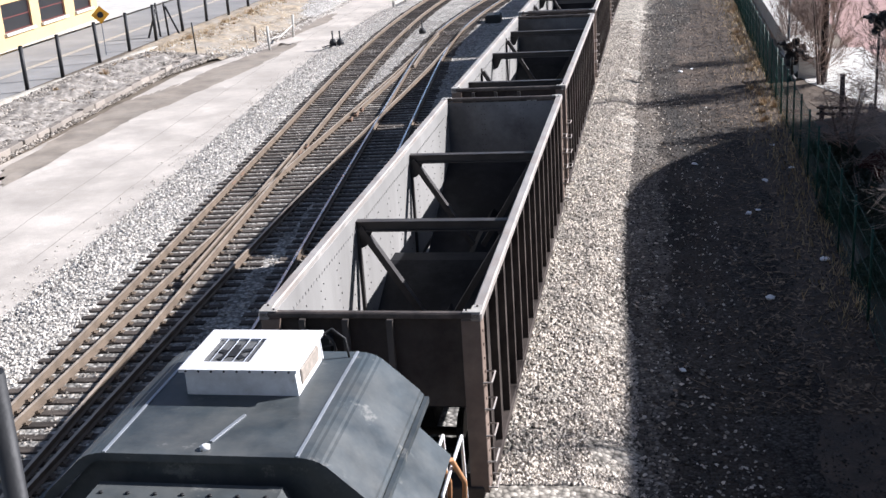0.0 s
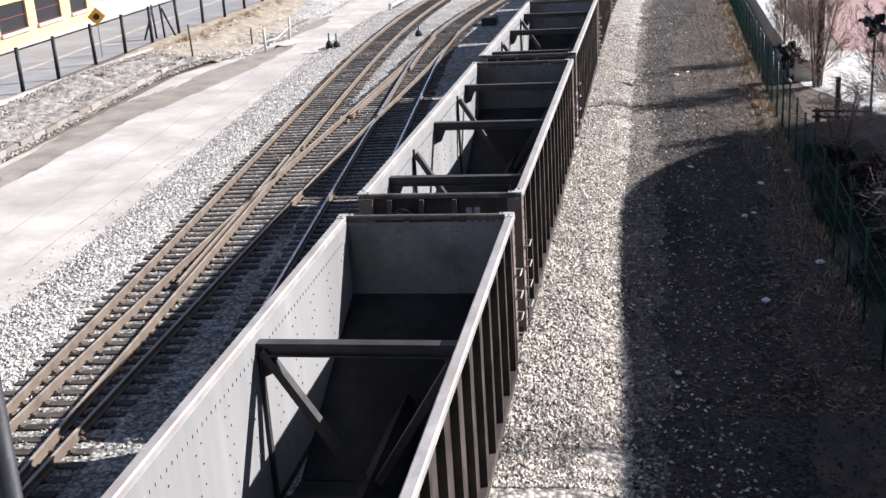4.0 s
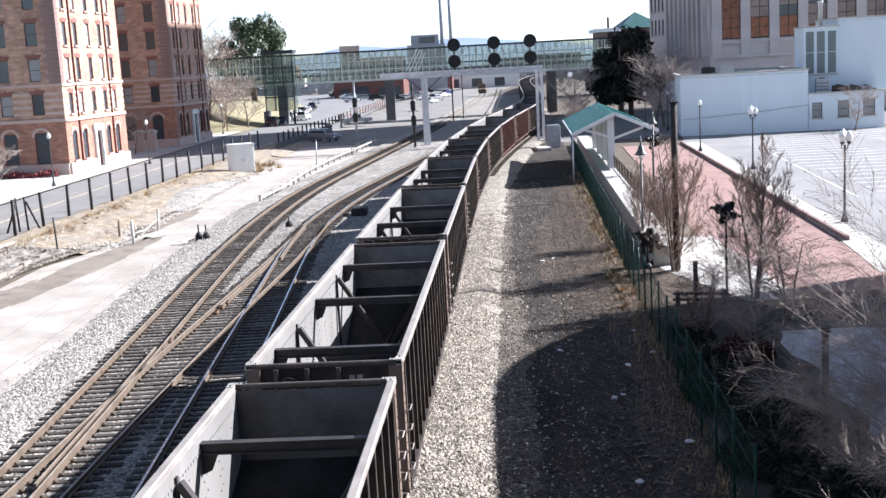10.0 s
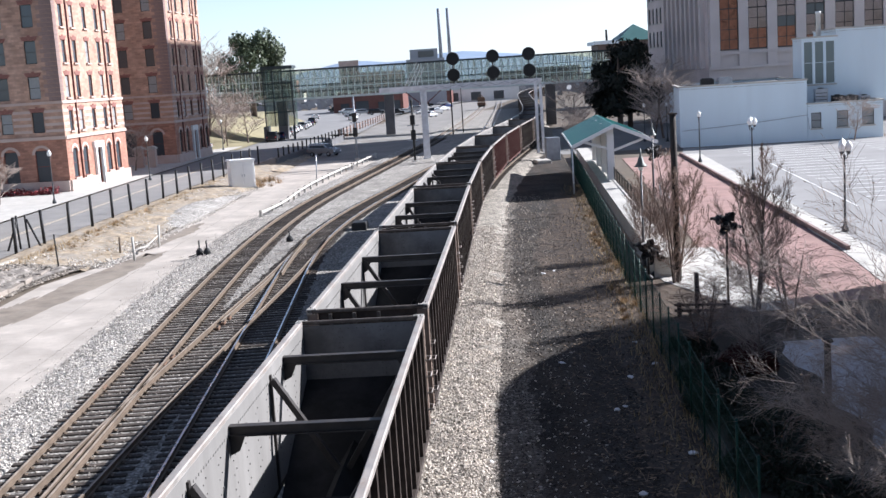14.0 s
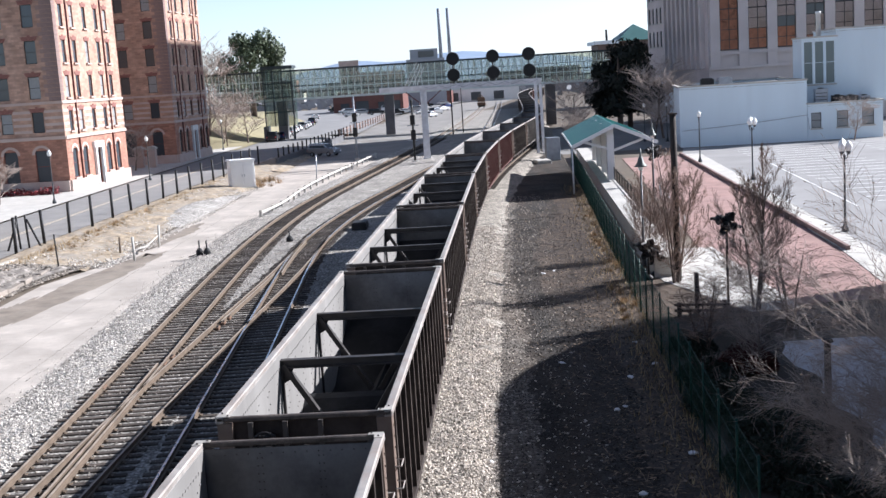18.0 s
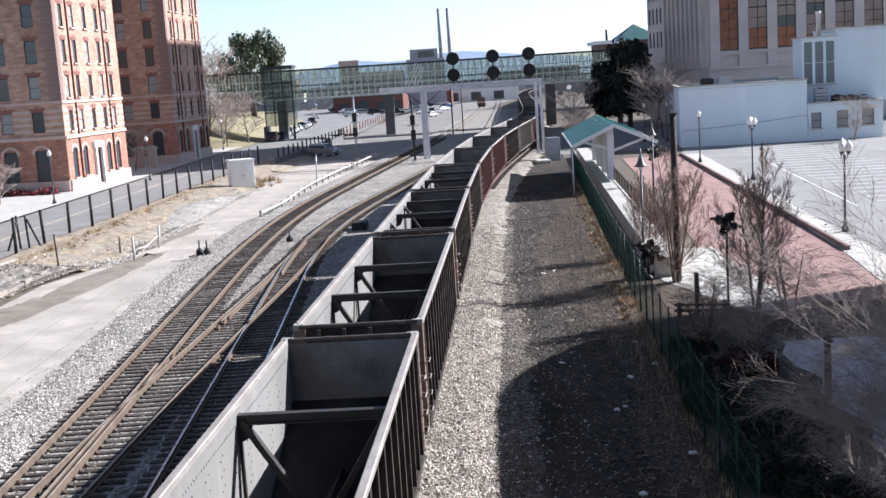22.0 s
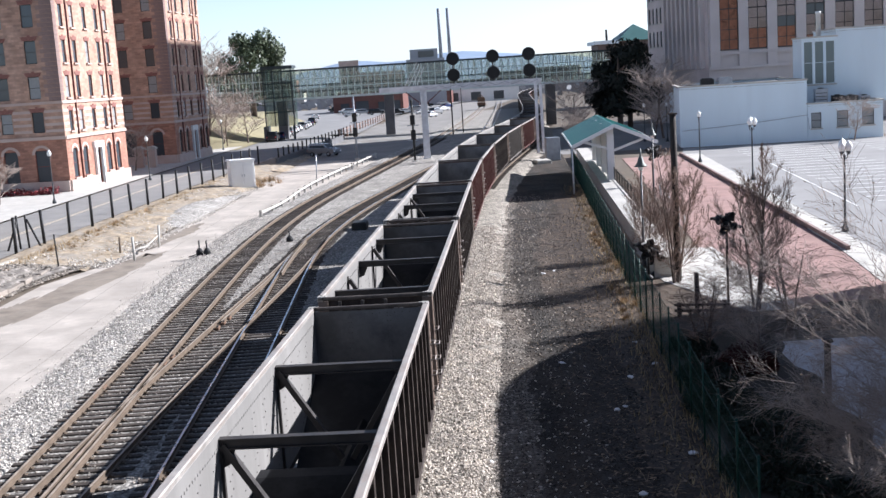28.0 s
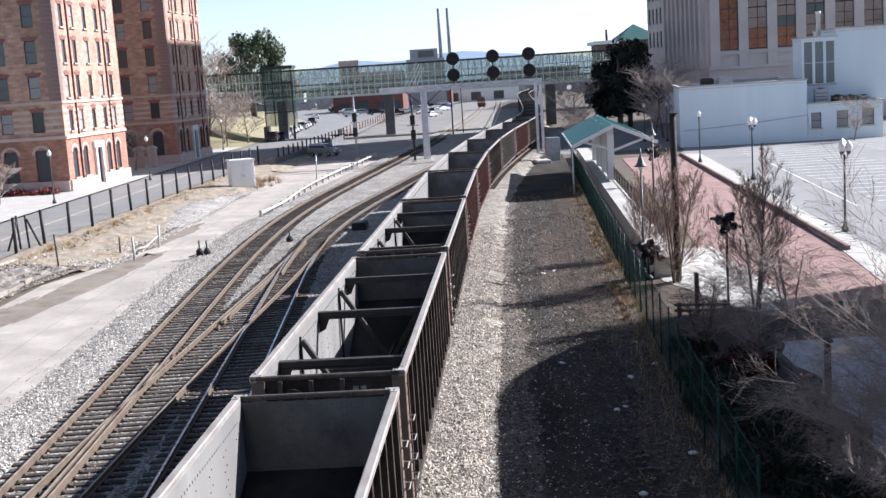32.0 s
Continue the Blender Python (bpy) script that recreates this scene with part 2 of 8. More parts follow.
def lathe(bm, profile, sides=12, base=(0, 0, 0), mi=0):
    """A turned solid from (radius, z) pairs."""
    rings = [[bm.verts.new((base[0] + r * math.cos(2 * math.pi * k / sides), base[1] + r * math.sin(2 * math.pi * k / sides), base[2] + z)) for k in range(sides)] for r, z in profile]
    for r0, r1 in zip(rings, rings[1:]):
        for k in range(sides):
            f = bm.faces.new((r0[k], r0[(k + 1) % sides], r1[(k + 1) % sides], r1[k]))
            f.material_index, f.smooth = mi, True
    bm.faces.new(rings[0][::-1]).material_index = mi
    bm.faces.new(rings[-1]).material_index = mi


def prism(bm, outline, y0, y1, axis="y", mi=0):
    """A closed outline of (u, v) pairs drawn out along an axis."""
    def p(u, v, w):
        return {"y": (u, w, v), "x": (w, u, v), "z": (u, v, w)}[axis]
    a = [bm.verts.new(p(u, v, y0)) for u, v in outline]
    b = [bm.verts.new(p(u, v, y1)) for u, v in outline]
    n = len(outline)
    for i in range(n):
        bm.faces.new((a[i], a[(i + 1) % n], b[(i + 1) % n], b[i])).material_index = mi
    bm.faces.new(a[::-1]).material_index = mi
    bm.faces.new(b).material_index = mi
    bmesh.ops.recalc_face_normals(bm, faces=bm.faces[:])


def bm_new():
    return bmesh.new()


# ---- plan: track lines and ground height ----
def spline(nodes):
    """Natural cubic through (y, x) nodes, as a function of y."""
    ys, xs = np.array([n[0] for n in nodes], float), np.array([n[1] for n in nodes], float)
    n, h = len(ys), np.diff(ys)
    A, r = np.eye(n), np.zeros(n)
    for i in range(1, n - 1):
        A[i, i - 1:i + 2] = h[i - 1], 2 * (h[i - 1] + h[i]), h[i]
        r[i] = 6 * ((xs[i + 1] - xs[i]) / h[i] - (xs[i] - xs[i - 1]) / h[i - 1])
    m = np.linalg.solve(A, r)

    def f(y):
        y = np.asarray(y, float)
        i = np.clip(np.searchsorted(ys, y) - 1, 0, n - 2)
        a, b = ys[i + 1] - y, y - ys[i]
        return m[i] * a**3 / (6 * h[i]) + m[i + 1] * b**3 / (6 * h[i]) + (xs[i] / h[i] - m[i] * h[i] / 6) * a + (xs[i + 1] / h[i] - m[i + 1] * h[i] / 6) * b
    return f


TRAIN_LINE = spline([(-80, -7.0), (0, -3.85), (17, -2.9), (50, -0.72), (76.5, 1.2), (113, 5.4), (134, 8.8), (158, 12.8), (197, 16.8), (247, 20.1), (286, 22.7), (330, 26.0), (383, 32.0), (460, 45.0), (650, 90)])
MID_LINE = spline([(-80, -3.2), (27, -6.95), (42, -7.5), (55, -7.95), (69, -8.2), (80, -7.6), (94, -5.8), (107, -3.6), (124, -0.7), (150, 3.6), (196, 8.5), (275, 14.5), (460, 26), (650, 30)])
LEFT_LINE = spline([(-80, -9.4), (0, -10.5), (40, -11.3), (70, -12.0), (90, -11.4), (115, -8.8), (140, -5.6), (180, -0.6), (240, 5.5), (320, 12.5), (650, 27)])
CROSS_LINE = spline([(4, -10.75), (27, -10.15), (42, -9.5), (55, -8.75), (65, -8.3), (74, -8.1)])
GROUND_Z = -0.5


def smooth(a, b, v):
    t = np.clip((v - a) / (b - a), 0, 1)
    return t * t * (3 - 2 * t)


def ground_h(x, y):
    """Height of the ground."""
    x, y = np.asarray(x, float), np.asarray(y, float)
    z = np.full(np.broadcast(x, y).shape, GROUND_Z)
    # bank between the dirt road and the street
    edge = -23.6 + 0.03 * (y - 60)
    b = smooth(0, 3.0, edge - x)
    z = z + b * 0.45
    return z


def strip(name, left, right, y0, y1, material, dz=0.02, step=1.0, nx=6, label="", category="", h=None, thick=0.0):
    """A sheet that lies on the ground between two lines."""
    ys = np.arange(y0, y1 + step * 0.5, step)
    bm = bm_new()
    rows = []
    for y in ys:
        l, r = float(left(y)), float(right(y))
        xs = np.linspace(l, r, nx + 1)
        zs = ground_h(xs, y) if h is None else np.array([h(x, y) for x in xs])
        rows.append([bm.verts.new((xs[i], y, zs[i] + dz)) for i in range(nx + 1)])
    for r0, r1 in zip(rows, rows[1:]):
        for i in range(nx):
            bm.faces.new((r0[i], r0[i + 1], r1[i + 1], r1[i])).smooth = True
    return tagged(part(name, bm, material), label, category, kind="structure")


def line(x0, y0, x1, y1):
    return lambda y: x0 + (x1 - x0) * (y - y0) / (y1 - y0)


# ground sheet to the horizon
def build_ground():
    xs = np.unique(np.concatenate([np.linspace(-4000, -80, 14), np.arange(-80, 70, 2.5), np.linspace(70, 4000, 14)]))
    ys = np.unique(np.concatenate([np.linspace(-3000, -30, 8), np.arange(-30, 240, 2.5), np.linspace(240, 4500, 16)]))
    X, Y = np.meshgrid(xs, ys)
    Z = ground_h(X, Y)
    me = bpy.data.meshes.new("ground")
    n = len(xs)
    faces = [(j * n + i, j * n + i + 1, (j + 1) * n + i + 1, (j + 1) * n + i) for j in range(len(ys) - 1) for i in range(n - 1)]
    me.from_pydata(np.stack([X, Y, Z], -1).reshape(-1, 3).tolist(), [], faces)
    me.materials.append(M_GROUND)
    return tagged(new("ground", me), "bare brown winter soil reaching the horizon", "ground", kind="structure")


build_ground()
strip("dirt_road", lambda y: -23.4 + 2.4 * smooth(60, 72, y) + 0.05 * np.maximum(y - 75, 0), lambda y: LEFT_LINE(y) - 3.4, 8, 172, M_DIRTROAD, 0.03,
      label="pale dusty service road along the tracks", category="road")
strip("street", line(-37.6, 71, -34.9, 161), line(-29.2, 60, -25.6, 135), 20, 200, M_ASPHALT, 0.04, label="two-lane asphalt street", category="road")
strip("pavement", line(-52, 60, -48, 172), line(-37.6, 71, -34.9, 161), 20, 200, M_CONCRETE, 0.16, label="pale concrete pavement", category="pavement")
strip("yard_strip", lambda y: TRAIN_LINE(y) + 2.2, lambda y: 8.2 + 0.075 * (y - 45), 6, 140, M_YARD, 0.03, label="dark cinder strip beside the track", category="ground")


# brown soil by the fence; beyond y=43 its width paints the sunlit yard lighter
def soil_edge(y):
    return 8.15 + 0.0815 * (y - 47.5) - 1.55 - 2.6 * smooth(43, 54, y) + 1.6 * smooth(66, 84, y) + 0.5 * noise.noise((y * 0.31, 4.2, 1)) + 0.3 * noise.noise((y * 1.3, 2.2, 1)) + 0.12 * noise.noise((y * 4.1, 7.2, 1))


strip("soil_strip", soil_edge, lambda y: 8.15 + 0.0815 * (y - 47.5) + 0.3, 14, 92, M_BROWNSOIL, 0.038, 0.2, 4, label="trodden brown soil along the green fence, widened to lighten the sunlit yard", category="ground")


strip("dusty_shoulder", lambda y: TRAIN_LINE(y) + 2.4, lambda y: TRAIN_LINE(y) + 4.3 - 0.7 * smooth(40, 60, y) + 0.5 * noise.noise((y * 0.4, 1.2, 8)) + 0.3 * noise.noise((y * 1.7, 5.2, 8)) + 0.12 * noise.noise((y * 5.0, 5.2, 2)), 10, 92, M_SHOULDER, 0.034, 0.2, 4, label="dusty gravel shoulder beside the ballast", category="ground")


def ballast(name, left, right, y0, y1, label):
    """A gravel bed with sloping shoulders."""
    def h(l, r):
        return lambda x: -0.24 if l + 0.9 < x < r - 0.9 else GROUND_Z + 0.02
    ys = np.concatenate([np.arange(y0, 90, 0.4), np.arange(90, y1, 1.5)])
    bm = bm_new()
    rows = []
    for y in ys:
        l, r = float(left(y)), float(right(y))
        l += 0.45 * noise.noise((1.3, y * 0.7, 2)) + 0.25 * noise.noise((4.3, y * 2.1, 2))
        r += 0.45 * noise.noise((8.3, y * 0.6, 5)) + 0.25 * noise.noise((2.3, y * 1.9, 7))
        prof = [(l, GROUND_Z), (l + 0.25, GROUND_Z + 0.05), (l + 0.95, -0.23), (l + 2.3, -0.23), (float(TRAIN_LINE(y)) + 0.9, -0.23), (r - 0.95, -0.23), (r - 0.25, GROUND_Z + 0.05), (r, GROUND_Z)]
        rows.append([bm.verts.new((x, y, z + 0.015 * random.random())) for x, z in prof])
    for r0, r1 in zip(rows, rows[1:]):
        for i in range(len(r0) - 1):
            f = bm.faces.new((r0[i], r0[i + 1], r1[i + 1], r1[i]))
            f.smooth, f.material_index = True, 1 if i == 3 else (2 if i > 3 else 0)
    return tagged(part(name, bm, [M_BALLAST, M_DUSTY, M_BALLAST_T]), label, "ballast", kind="structure")


ballast("ballast_bed", lambda y: LEFT_LINE(y) - 3.6, lambda y: TRAIN_LINE(y) + 3.25 + 0.5 * (1 - smooth(20, 30, y)), 4, 330, "pale grey crushed stone ballast under the tracks")


def tie_mesh(length):
    bm = bm_new()
    box(bm, -length / 2, length / 2, -0.115, 0.115, -0.18, 0.0, 0.015)
    return bm


def build_rail(name, f, off, y0, y1, parent, head, step=2.0):
    """One rail: foot, web and head along a line."""
    prof = [(-0.07, -0.172), (0.07, -0.172), (0.07, -0.15), (0.012, -0.13), (0.012, -0.045), (0.037, -0.035), (0.037, 0.0), (-0.037, 0.0), (-0.037, -0.035), (-0.012, -0.045), (-0.012, -0.13), (-0.07, -0.15)]
    bm = bm_new()
    rows = []
    for y in np.arange(y0, y1 + 0.1, step):
        x, dx = float(f(y)), float(f(y + 0.5) - f(y - 0.5))
        n = 1 / math.hypot(1, dx)
        rows.append([bm.verts.new((x + (off + u) * n, y - (off + u) * dx * n, v)) for u, v in prof])
    for r0, r1 in zip(rows, rows[1:]):
        for i in range(len(prof)):
            j = (i + 1) % len(prof)
            bm.faces.new((r0[i], r0[j], r1[j], r1[i])).material_index = 1 if i == 6 else 0
    bm.faces.new(rows[0])
    bm.faces.new(rows[-1][::-1])
    bmesh.ops.recalc_face_normals(bm, faces=bm.faces[:])
    return part(name, bm, [M_RAIL, head], parent)


def build_track(f, y0, y1, tie_y0, tie_y1, head, label, long_f=None):
    tr = tagged(empty("railway_track"), label, "railway track", group="railway tracks")
    for off in (-0.7545, 0.7545):
        build_rail("rail", f, off, y0, y1, tr, head)
    return tr


TRACK_L = build_track(LEFT_LINE, 4, 420, 4, 150, M_RAILTOP, "rusty disused-looking track on weathered wooden ties")
TRACK_M = build_track(MID_LINE, 4, 420, 4, 150, M_SHINE, "polished track on dark ties in shade")
TRACK_T = build_track(TRAIN_LINE, -60, 420, 4, 150, M_SHINE, "track carrying the coal train")
TRACK_X = build_track(CROSS_LINE, 6, 74, 4, 74, M_RAILTOP, "rusty crossover rails between two tracks")


def build_ties(tr, f, y0, y1, left=1.3, right=1.3):
    """Ties as parts near the camera, joined beyond."""
    bank = {}
    y, n = y0, 0
    far = bm_new()
    while y < y1:
        l, r = (left(y) if callable(left) else left), (right(y) if callable(right) else right)
        x, dx = float(f(y)), float(f(y + 0.5) - f(y - 0.5))
        key = round((l + r) * 5) / 5
        cx = x + (r - l) / 2
        if n < 290:
            if key not in bank:
                bank[key] = part("tie", tie_mesh(key), M_TIE, tr)
                ob = bank[key]
            else:
                ob = share("tie", bank[key], Matrix(), tr)
            ob.matrix_basis = pose(cx + random.uniform(-0.06, 0.06), y, -0.172 - random.uniform(0, 0.02), 0, 0, -math.degrees(math.atan(dx)) + random.uniform(-1, 1))
        else:
            box(far, cx - key / 2, cx + key / 2, y - 0.115, y + 0.115, -0.35, -0.172)
        n += 1
        y += 0.52
    if len(far.verts):
        tagged(part("ties_beyond", far, M_TIE, tr), kind="stuff")
    else:
        far.free()


def left_right(y):
    """Long switch ties under the crossover."""
    return 1.3 if y > 48 else max(1.3, float(CROSS_LINE(max(y, 5)) - LEFT_LINE(y)) + 1.3)


build_ties(TRACK_L, LEFT_LINE, 12, 190, 1.3, left_right)
build_ties(TRACK_M, MID_LINE, 12, 180, lambda y: 1.3 if y < 48 or y > 72 else float(MID_LINE(y) - CROSS_LINE(y)) + 1.3, 1.3)
build_ties(TRACK_T, TRAIN_LINE, 100, 180)
for f, off, y0, y1 in ((LEFT_LINE, 0.56, 27, 41), (CROSS_LINE, -0.56, 48, 60), (MID_LINE, -0.56, 60, 72)):
    build_rail("guard_rail", f, off, y0, y1, TRACK_L, M_RAILTOP)


def tie_plates(tr, f, y0, y1):
    """Rusty plates with spike heads under the rails."""
    bm = bm_new()
    y = y0
    while y < y1:
        for off in (-0.7545, 0.7545):
            x = float(f(y)) + off
            box(bm, x - 0.18, x + 0.18, y - 0.09, y + 0.09, -0.175, -0.155)
            for dx, dy in ((-0.11, 0.05), (0.11, -0.05)):
                box(bm, x + dx - 0.02, x + dx + 0.02, y + dy - 0.02, y + dy + 0.02, -0.155, -0.12)
        y += 0.52
    tagged(part("plate_steel", bm, M_RAIL, tr), kind="stuff")


tie_plates(TRACK_L, LEFT_LINE, 12, 75)
tie_plates(TRACK_X, CROSS_LINE, 12, 74)
tie_plates(TRACK_M, MID_LINE, 12, 75)


# ---- the coal train ----
CAR_L, CAR_W, RIM_Z, CAR_PITCH = 15.6, 3.25, 3.85, 16.9


def hopper_car(kind, paint, label, mark=True):
    """An open-top hopper car, centre at rail level, along y."""
    car = tagged(empty("hopper_car"), label, "hopper car", group="cars of the coal train")
    hw, hl = CAR_W / 2, CAR_L / 2
    sx = hw - 0.13  # side sheet plane
    end_y = hl - 0.12
    knee_z, floor_z = (2.35, 0.75) if kind != "gondola" else (1.2, 1.0)
    for s in (-1, 1):
        bm = bm_new()
        fs = box(bm, min(s * sx, s * (sx - 0.025)), max(s * sx, s * (sx - 0.025)), -end_y, end_y, 1.05, RIM_Z - 0.1)
        fs[5 if s > 0 else 3].material_index = 1
        part("side_sheet", bm, [paint, M_INSIDE], car)
        bm = bm_new()
        box(bm, *sorted((s * (hw - 0.16), s * hw)), -hl, hl, RIM_Z - 0.13, RIM_Z, 0.02)
        part("top_chord", bm, M_RIM, car, "worn bare-metal top rim")
        bm = bm_new()
        box(bm, *sorted((s * (sx - 0.03), s * (hw - 0.01))), -hl + 0.5, hl - 0.5, 0.92, 1.06, 0.01)
        part("side_sill", bm, paint, car)
        # stakes
        n = 15
        first = None
        for i in range(n):
            y = -hl + 0.62 + i * (CAR_L - 1.24) / (n - 1)
            if first is None:
                bm = bm_new()
                prism(bm, [(-0.075, -1.4), (0.075, -1.4), (0.075, 1.36), (-0.075, 1.36)], sx, hw - 0.02, "x") if s > 0 else prism(bm, [(-0.075, -1.4), (0.075, -1.4), (0.075, 1.36), (-0.075, 1.36)], -hw + 0.02, -sx, "x")
                first = part("side_stake", bm, paint, car)
                first.matrix_basis = pose(0, y, 2.36)
            else:
                share("side_stake", first, pose(0, y, 2.36), car)
        # band under the rim, seams and rivets on the lining
        bm = bm_new()
        box(bm, *sorted((s * (sx - 0.024), s * (sx - 0.036))), -end_y + 0.03, end_y - 0.03, RIM_Z - 0.42, RIM_Z - 0.1, 0.003)
        part("rim_band", bm, M_INSIDE, car)
        bm = bm_new()
        for k in range(int((CAR_L - 0.6) / 0.16)):
            y = -hl + 0.3 + k * 0.16
            box(bm, *sorted((s * (sx - 0.036), s * (sx - 0.046))), y - 0.012, y + 0.012, RIM_Z - 0.40, RIM_Z - 0.35)
        for i in range(n):
            y = -hl + 0.62 + i * (CAR_L - 1.24) / (n - 1)
            for dy in (-0.09, 0.09):
                for k in range(7):
                    z = 1.5 + k * 0.28 + (0.07 if dy > 0 else 0)
                    box(bm, *sorted((s * (sx - 0.025), s * (sx - 0.04))), y + dy - 0.012, y + dy + 0.012, z, z + 0.026)
        tagged(part("lining_rivets", bm, M_RIVET, car), kind="stuff")
        # corner posts
        for e in (-1, 1):
            bm = bm_new()
            box(bm, *sorted((s * (hw - 0.3), s * (hw - 0.03))), *sorted((e * (hl - 0.1), e * (hl - 0.02))), 1.0, RIM_Z - 0.12, 0.01)
            box(bm, *sorted((s * (hw - 0.06), s * (hw - 0.02))), *sorted((e * (hl - 0.32), e * (hl - 0.02))), 1.0, RIM_Z - 0.12, 0.01)
            for k in range(12):
                z = 1.2 + k * 0.21
                box(bm, *sorted((s * (hw - 0.02), s * (hw - 0.005))), e * (hl - 0.16) - 0.02, e * (hl - 0.16) + 0.02, z, z + 0.035)
            part("corner_post", bm, M_POST, car, "tan weathered corner post with rivets")
    for e in (-1, 1):
        bm = bm_new()
        box(bm, -hw + 0.02, hw - 0.02, *sorted((e * (hl - 0.11), e * hl)), RIM_Z - 0.1, RIM_Z - 0.004, 0.02)
        part("end_chord", bm, M_ENDRIM, car, "dark worn end rim")
        bm = bm_new()
        fs = box(bm, -sx + 0.03, sx - 0.03, *sorted((e * end_y, e * (end_y - 0.025))), knee_z, RIM_Z - 0.12)
        fs[2 if e > 0 else 4].material_index = 1
        part("end_sheet", bm, [paint, M_ENDIN], car)
        bm = bm_new()
        rows_ = [(x, RIM_Z - 0.3 - 0.14 * k) for x in (-0.55, -0.47, 0.5, 0.58) for k in range(9)] + [(-1.3 + 0.2 * k, RIM_Z - 0.22) for k in range(14)]
        for x, z in rows_:
            if z > knee_z:
                box(bm, x - 0.01, x + 0.01, *sorted((e * (end_y - 0.025), e * (end_y - 0.035))), z - 0.01, z + 0.01)
        tagged(part("end_rivets", bm, M_BRACE, car), kind="stuff")
        # slope sheet down to the hopper doors
        bm = bm_new()
        a, b = e * (end_y - 0.03), e * (3.6 if kind != "gondola" else end_y - 0.4)
        vs = [bm.verts.new(p) for p in ((-sx + 0.03, a, knee_z), (sx - 0.03, a, knee_z), (sx - 0.03, b, floor_z), (-sx + 0.03, b, floor_z))]
        bm.faces.new(vs)
        r = bmesh.ops.extrude_face_region(bm, geom=bm.faces[:])
        bmesh.ops.translate(bm, verts=[v for v in r["geom"] if isinstance(v, bmesh.types.BMVert)], vec=(0, 0, -0.03))
        bmesh.ops.recalc_face_normals(bm, faces=bm.faces[:])
        part("slope_sheet", bm, M_FLOORCAR, car, "coal-dusted sloping end floor, inside shade put into its colour")
        # posts on the outer end
        first = None
        for x in (-1.4, -1.0, -0.36, 0.29) if mark else (-0.8, 0, 0.8):
            if first is None:
                bm = bm_new()
                box(bm, -0.045, 0.045, *sorted((e * end_y, e * (end_y + 0.09))), knee_z, RIM_Z - 0.14)
                first = part("end_post", bm, M_ENDPOST if mark else paint, car, "dusty grey-brown end post" if mark else "")
                first.matrix_basis = pose(x, 0, 0)
            else:
                share("end_post", first, pose(x, 0, 0), car)
        bm = bm_new()
        box(bm, -hw + 0.1, hw - 0.1, *sorted((e * (end_y - 0.3), e * (hl + 0.02))), 0.9, 1.1, 0.02)
        part("end_sill", bm, paint, car)
        # ladder at the corner
        bm = bm_new()
        for x in (-hw + 0.42, -hw + 0.06):
            beam(bm, (e * -x, e * (hl + 0.09), 1.0), (e * -x, e * (hl + 0.09), 3.0), 0.04, 0.04, (0, 1, 0))
        for k in range(5):
            z = 1.1 + k * 0.42
            beam(bm, (e * (hw - 0.42), e * (hl + 0.09), z), (e * (hw - 0.06), e * (hl + 0.09), z), 0.03, 0.03)
        part("ladder", bm, M_RIM, car, "pale worn grab-iron ladder")
        for k in range(5):
            bm = bm_new()
            z = 1.1 + k * 0.42
            tube(bm, [(hw - 0.03, e * (hl - 0.42), z), (hw + 0.09, e * (hl - 0.42), z), (hw + 0.09, e * (hl - 0.02), z), (hw - 0.03, e * (hl - 0.02), z)], 0.016, 5)
            part("grab_iron", bm, M_RIM, car)
        for s in (-1, 1):  # bolted plate on the rim corner
            bm = bm_new()
            box(bm, *sorted((s * (hw - 0.27), s * (hw - 0.01))), *sorted((e * (hl - 0.12), e * (hl - 0.005))), RIM_Z - 0.002, RIM_Z + 0.012)
            box(bm, *sorted((s * (hw - 0.16), s * (hw - 0.01))), *sorted((e * (hl - 0.28), e * (hl - 0.12))), RIM_Z - 0.002, RIM_Z + 0.012)
            cp = part("corner_plate", bm, M_PLATE, car, "pale bare-metal rim corner plate")
            for dx, dy in ((0.22, 0.06), (0.085, 0.22)):
                bm = bm_new()
                lathe(bm, [(0.016, 0), (0.016, 0.02), (0.01, 0.024)], 6, (s * (hw - dx), e * (hl - dy), RIM_Z + 0.011))
                part("bolt", bm, M_BRACE, cp)
        if mark and e < 0:  # hand brake wheel on its shaft
            bm = bm_new()
            ring = [(-0.7 + 0.23 * math.cos(a), -hl - 0.16, 3.36 + 0.23 * math.sin(a)) for a in np.linspace(0, 2 * math.pi, 19)]
            tube(bm, ring, 0.02, 6, cap=False)
            for a in (0.3, 1.87, 3.44, 5.0):
                tube(bm, [(-0.7, -hl - 0.14, 3.36), (-0.7 + 0.23 * math.cos(a), -hl - 0.16, 3.36 + 0.23 * math.sin(a))], 0.014, 5)
            bw = part("brake_wheel", bm, M_BRACE, car, "worn iron brake wheel")
            bm = bm_new()
            box(bm, -0.85, -0.55, -hl - 0.1, -hl + 0.08, 3.2, 3.5, 0.02)
            part("brake_housing", bm, M_BLACK, bw)
            bm = bm_new()
            tube(bm, [(-0.7, -hl - 0.06, 3.2), (-0.7, -hl - 0.06, 1.1)], 0.018, 5)
            part("brake_rod", bm, M_BLACK, bw)
        # coupler and hose
        bm = bm_new()
        box(bm, -0.12, 0.12, *sorted((e * (hl - 0.5), e * (hl + 0.42))), 0.74, 0.98, 0.03)
        box(bm, -0.2, 0.2, *sorted((e * (hl + 0.38), e * (hl + 0.66))), 0.7, 1.0, 0.05)
        part("coupler", bm, M_BLACK, car)
        bm = bm_new()
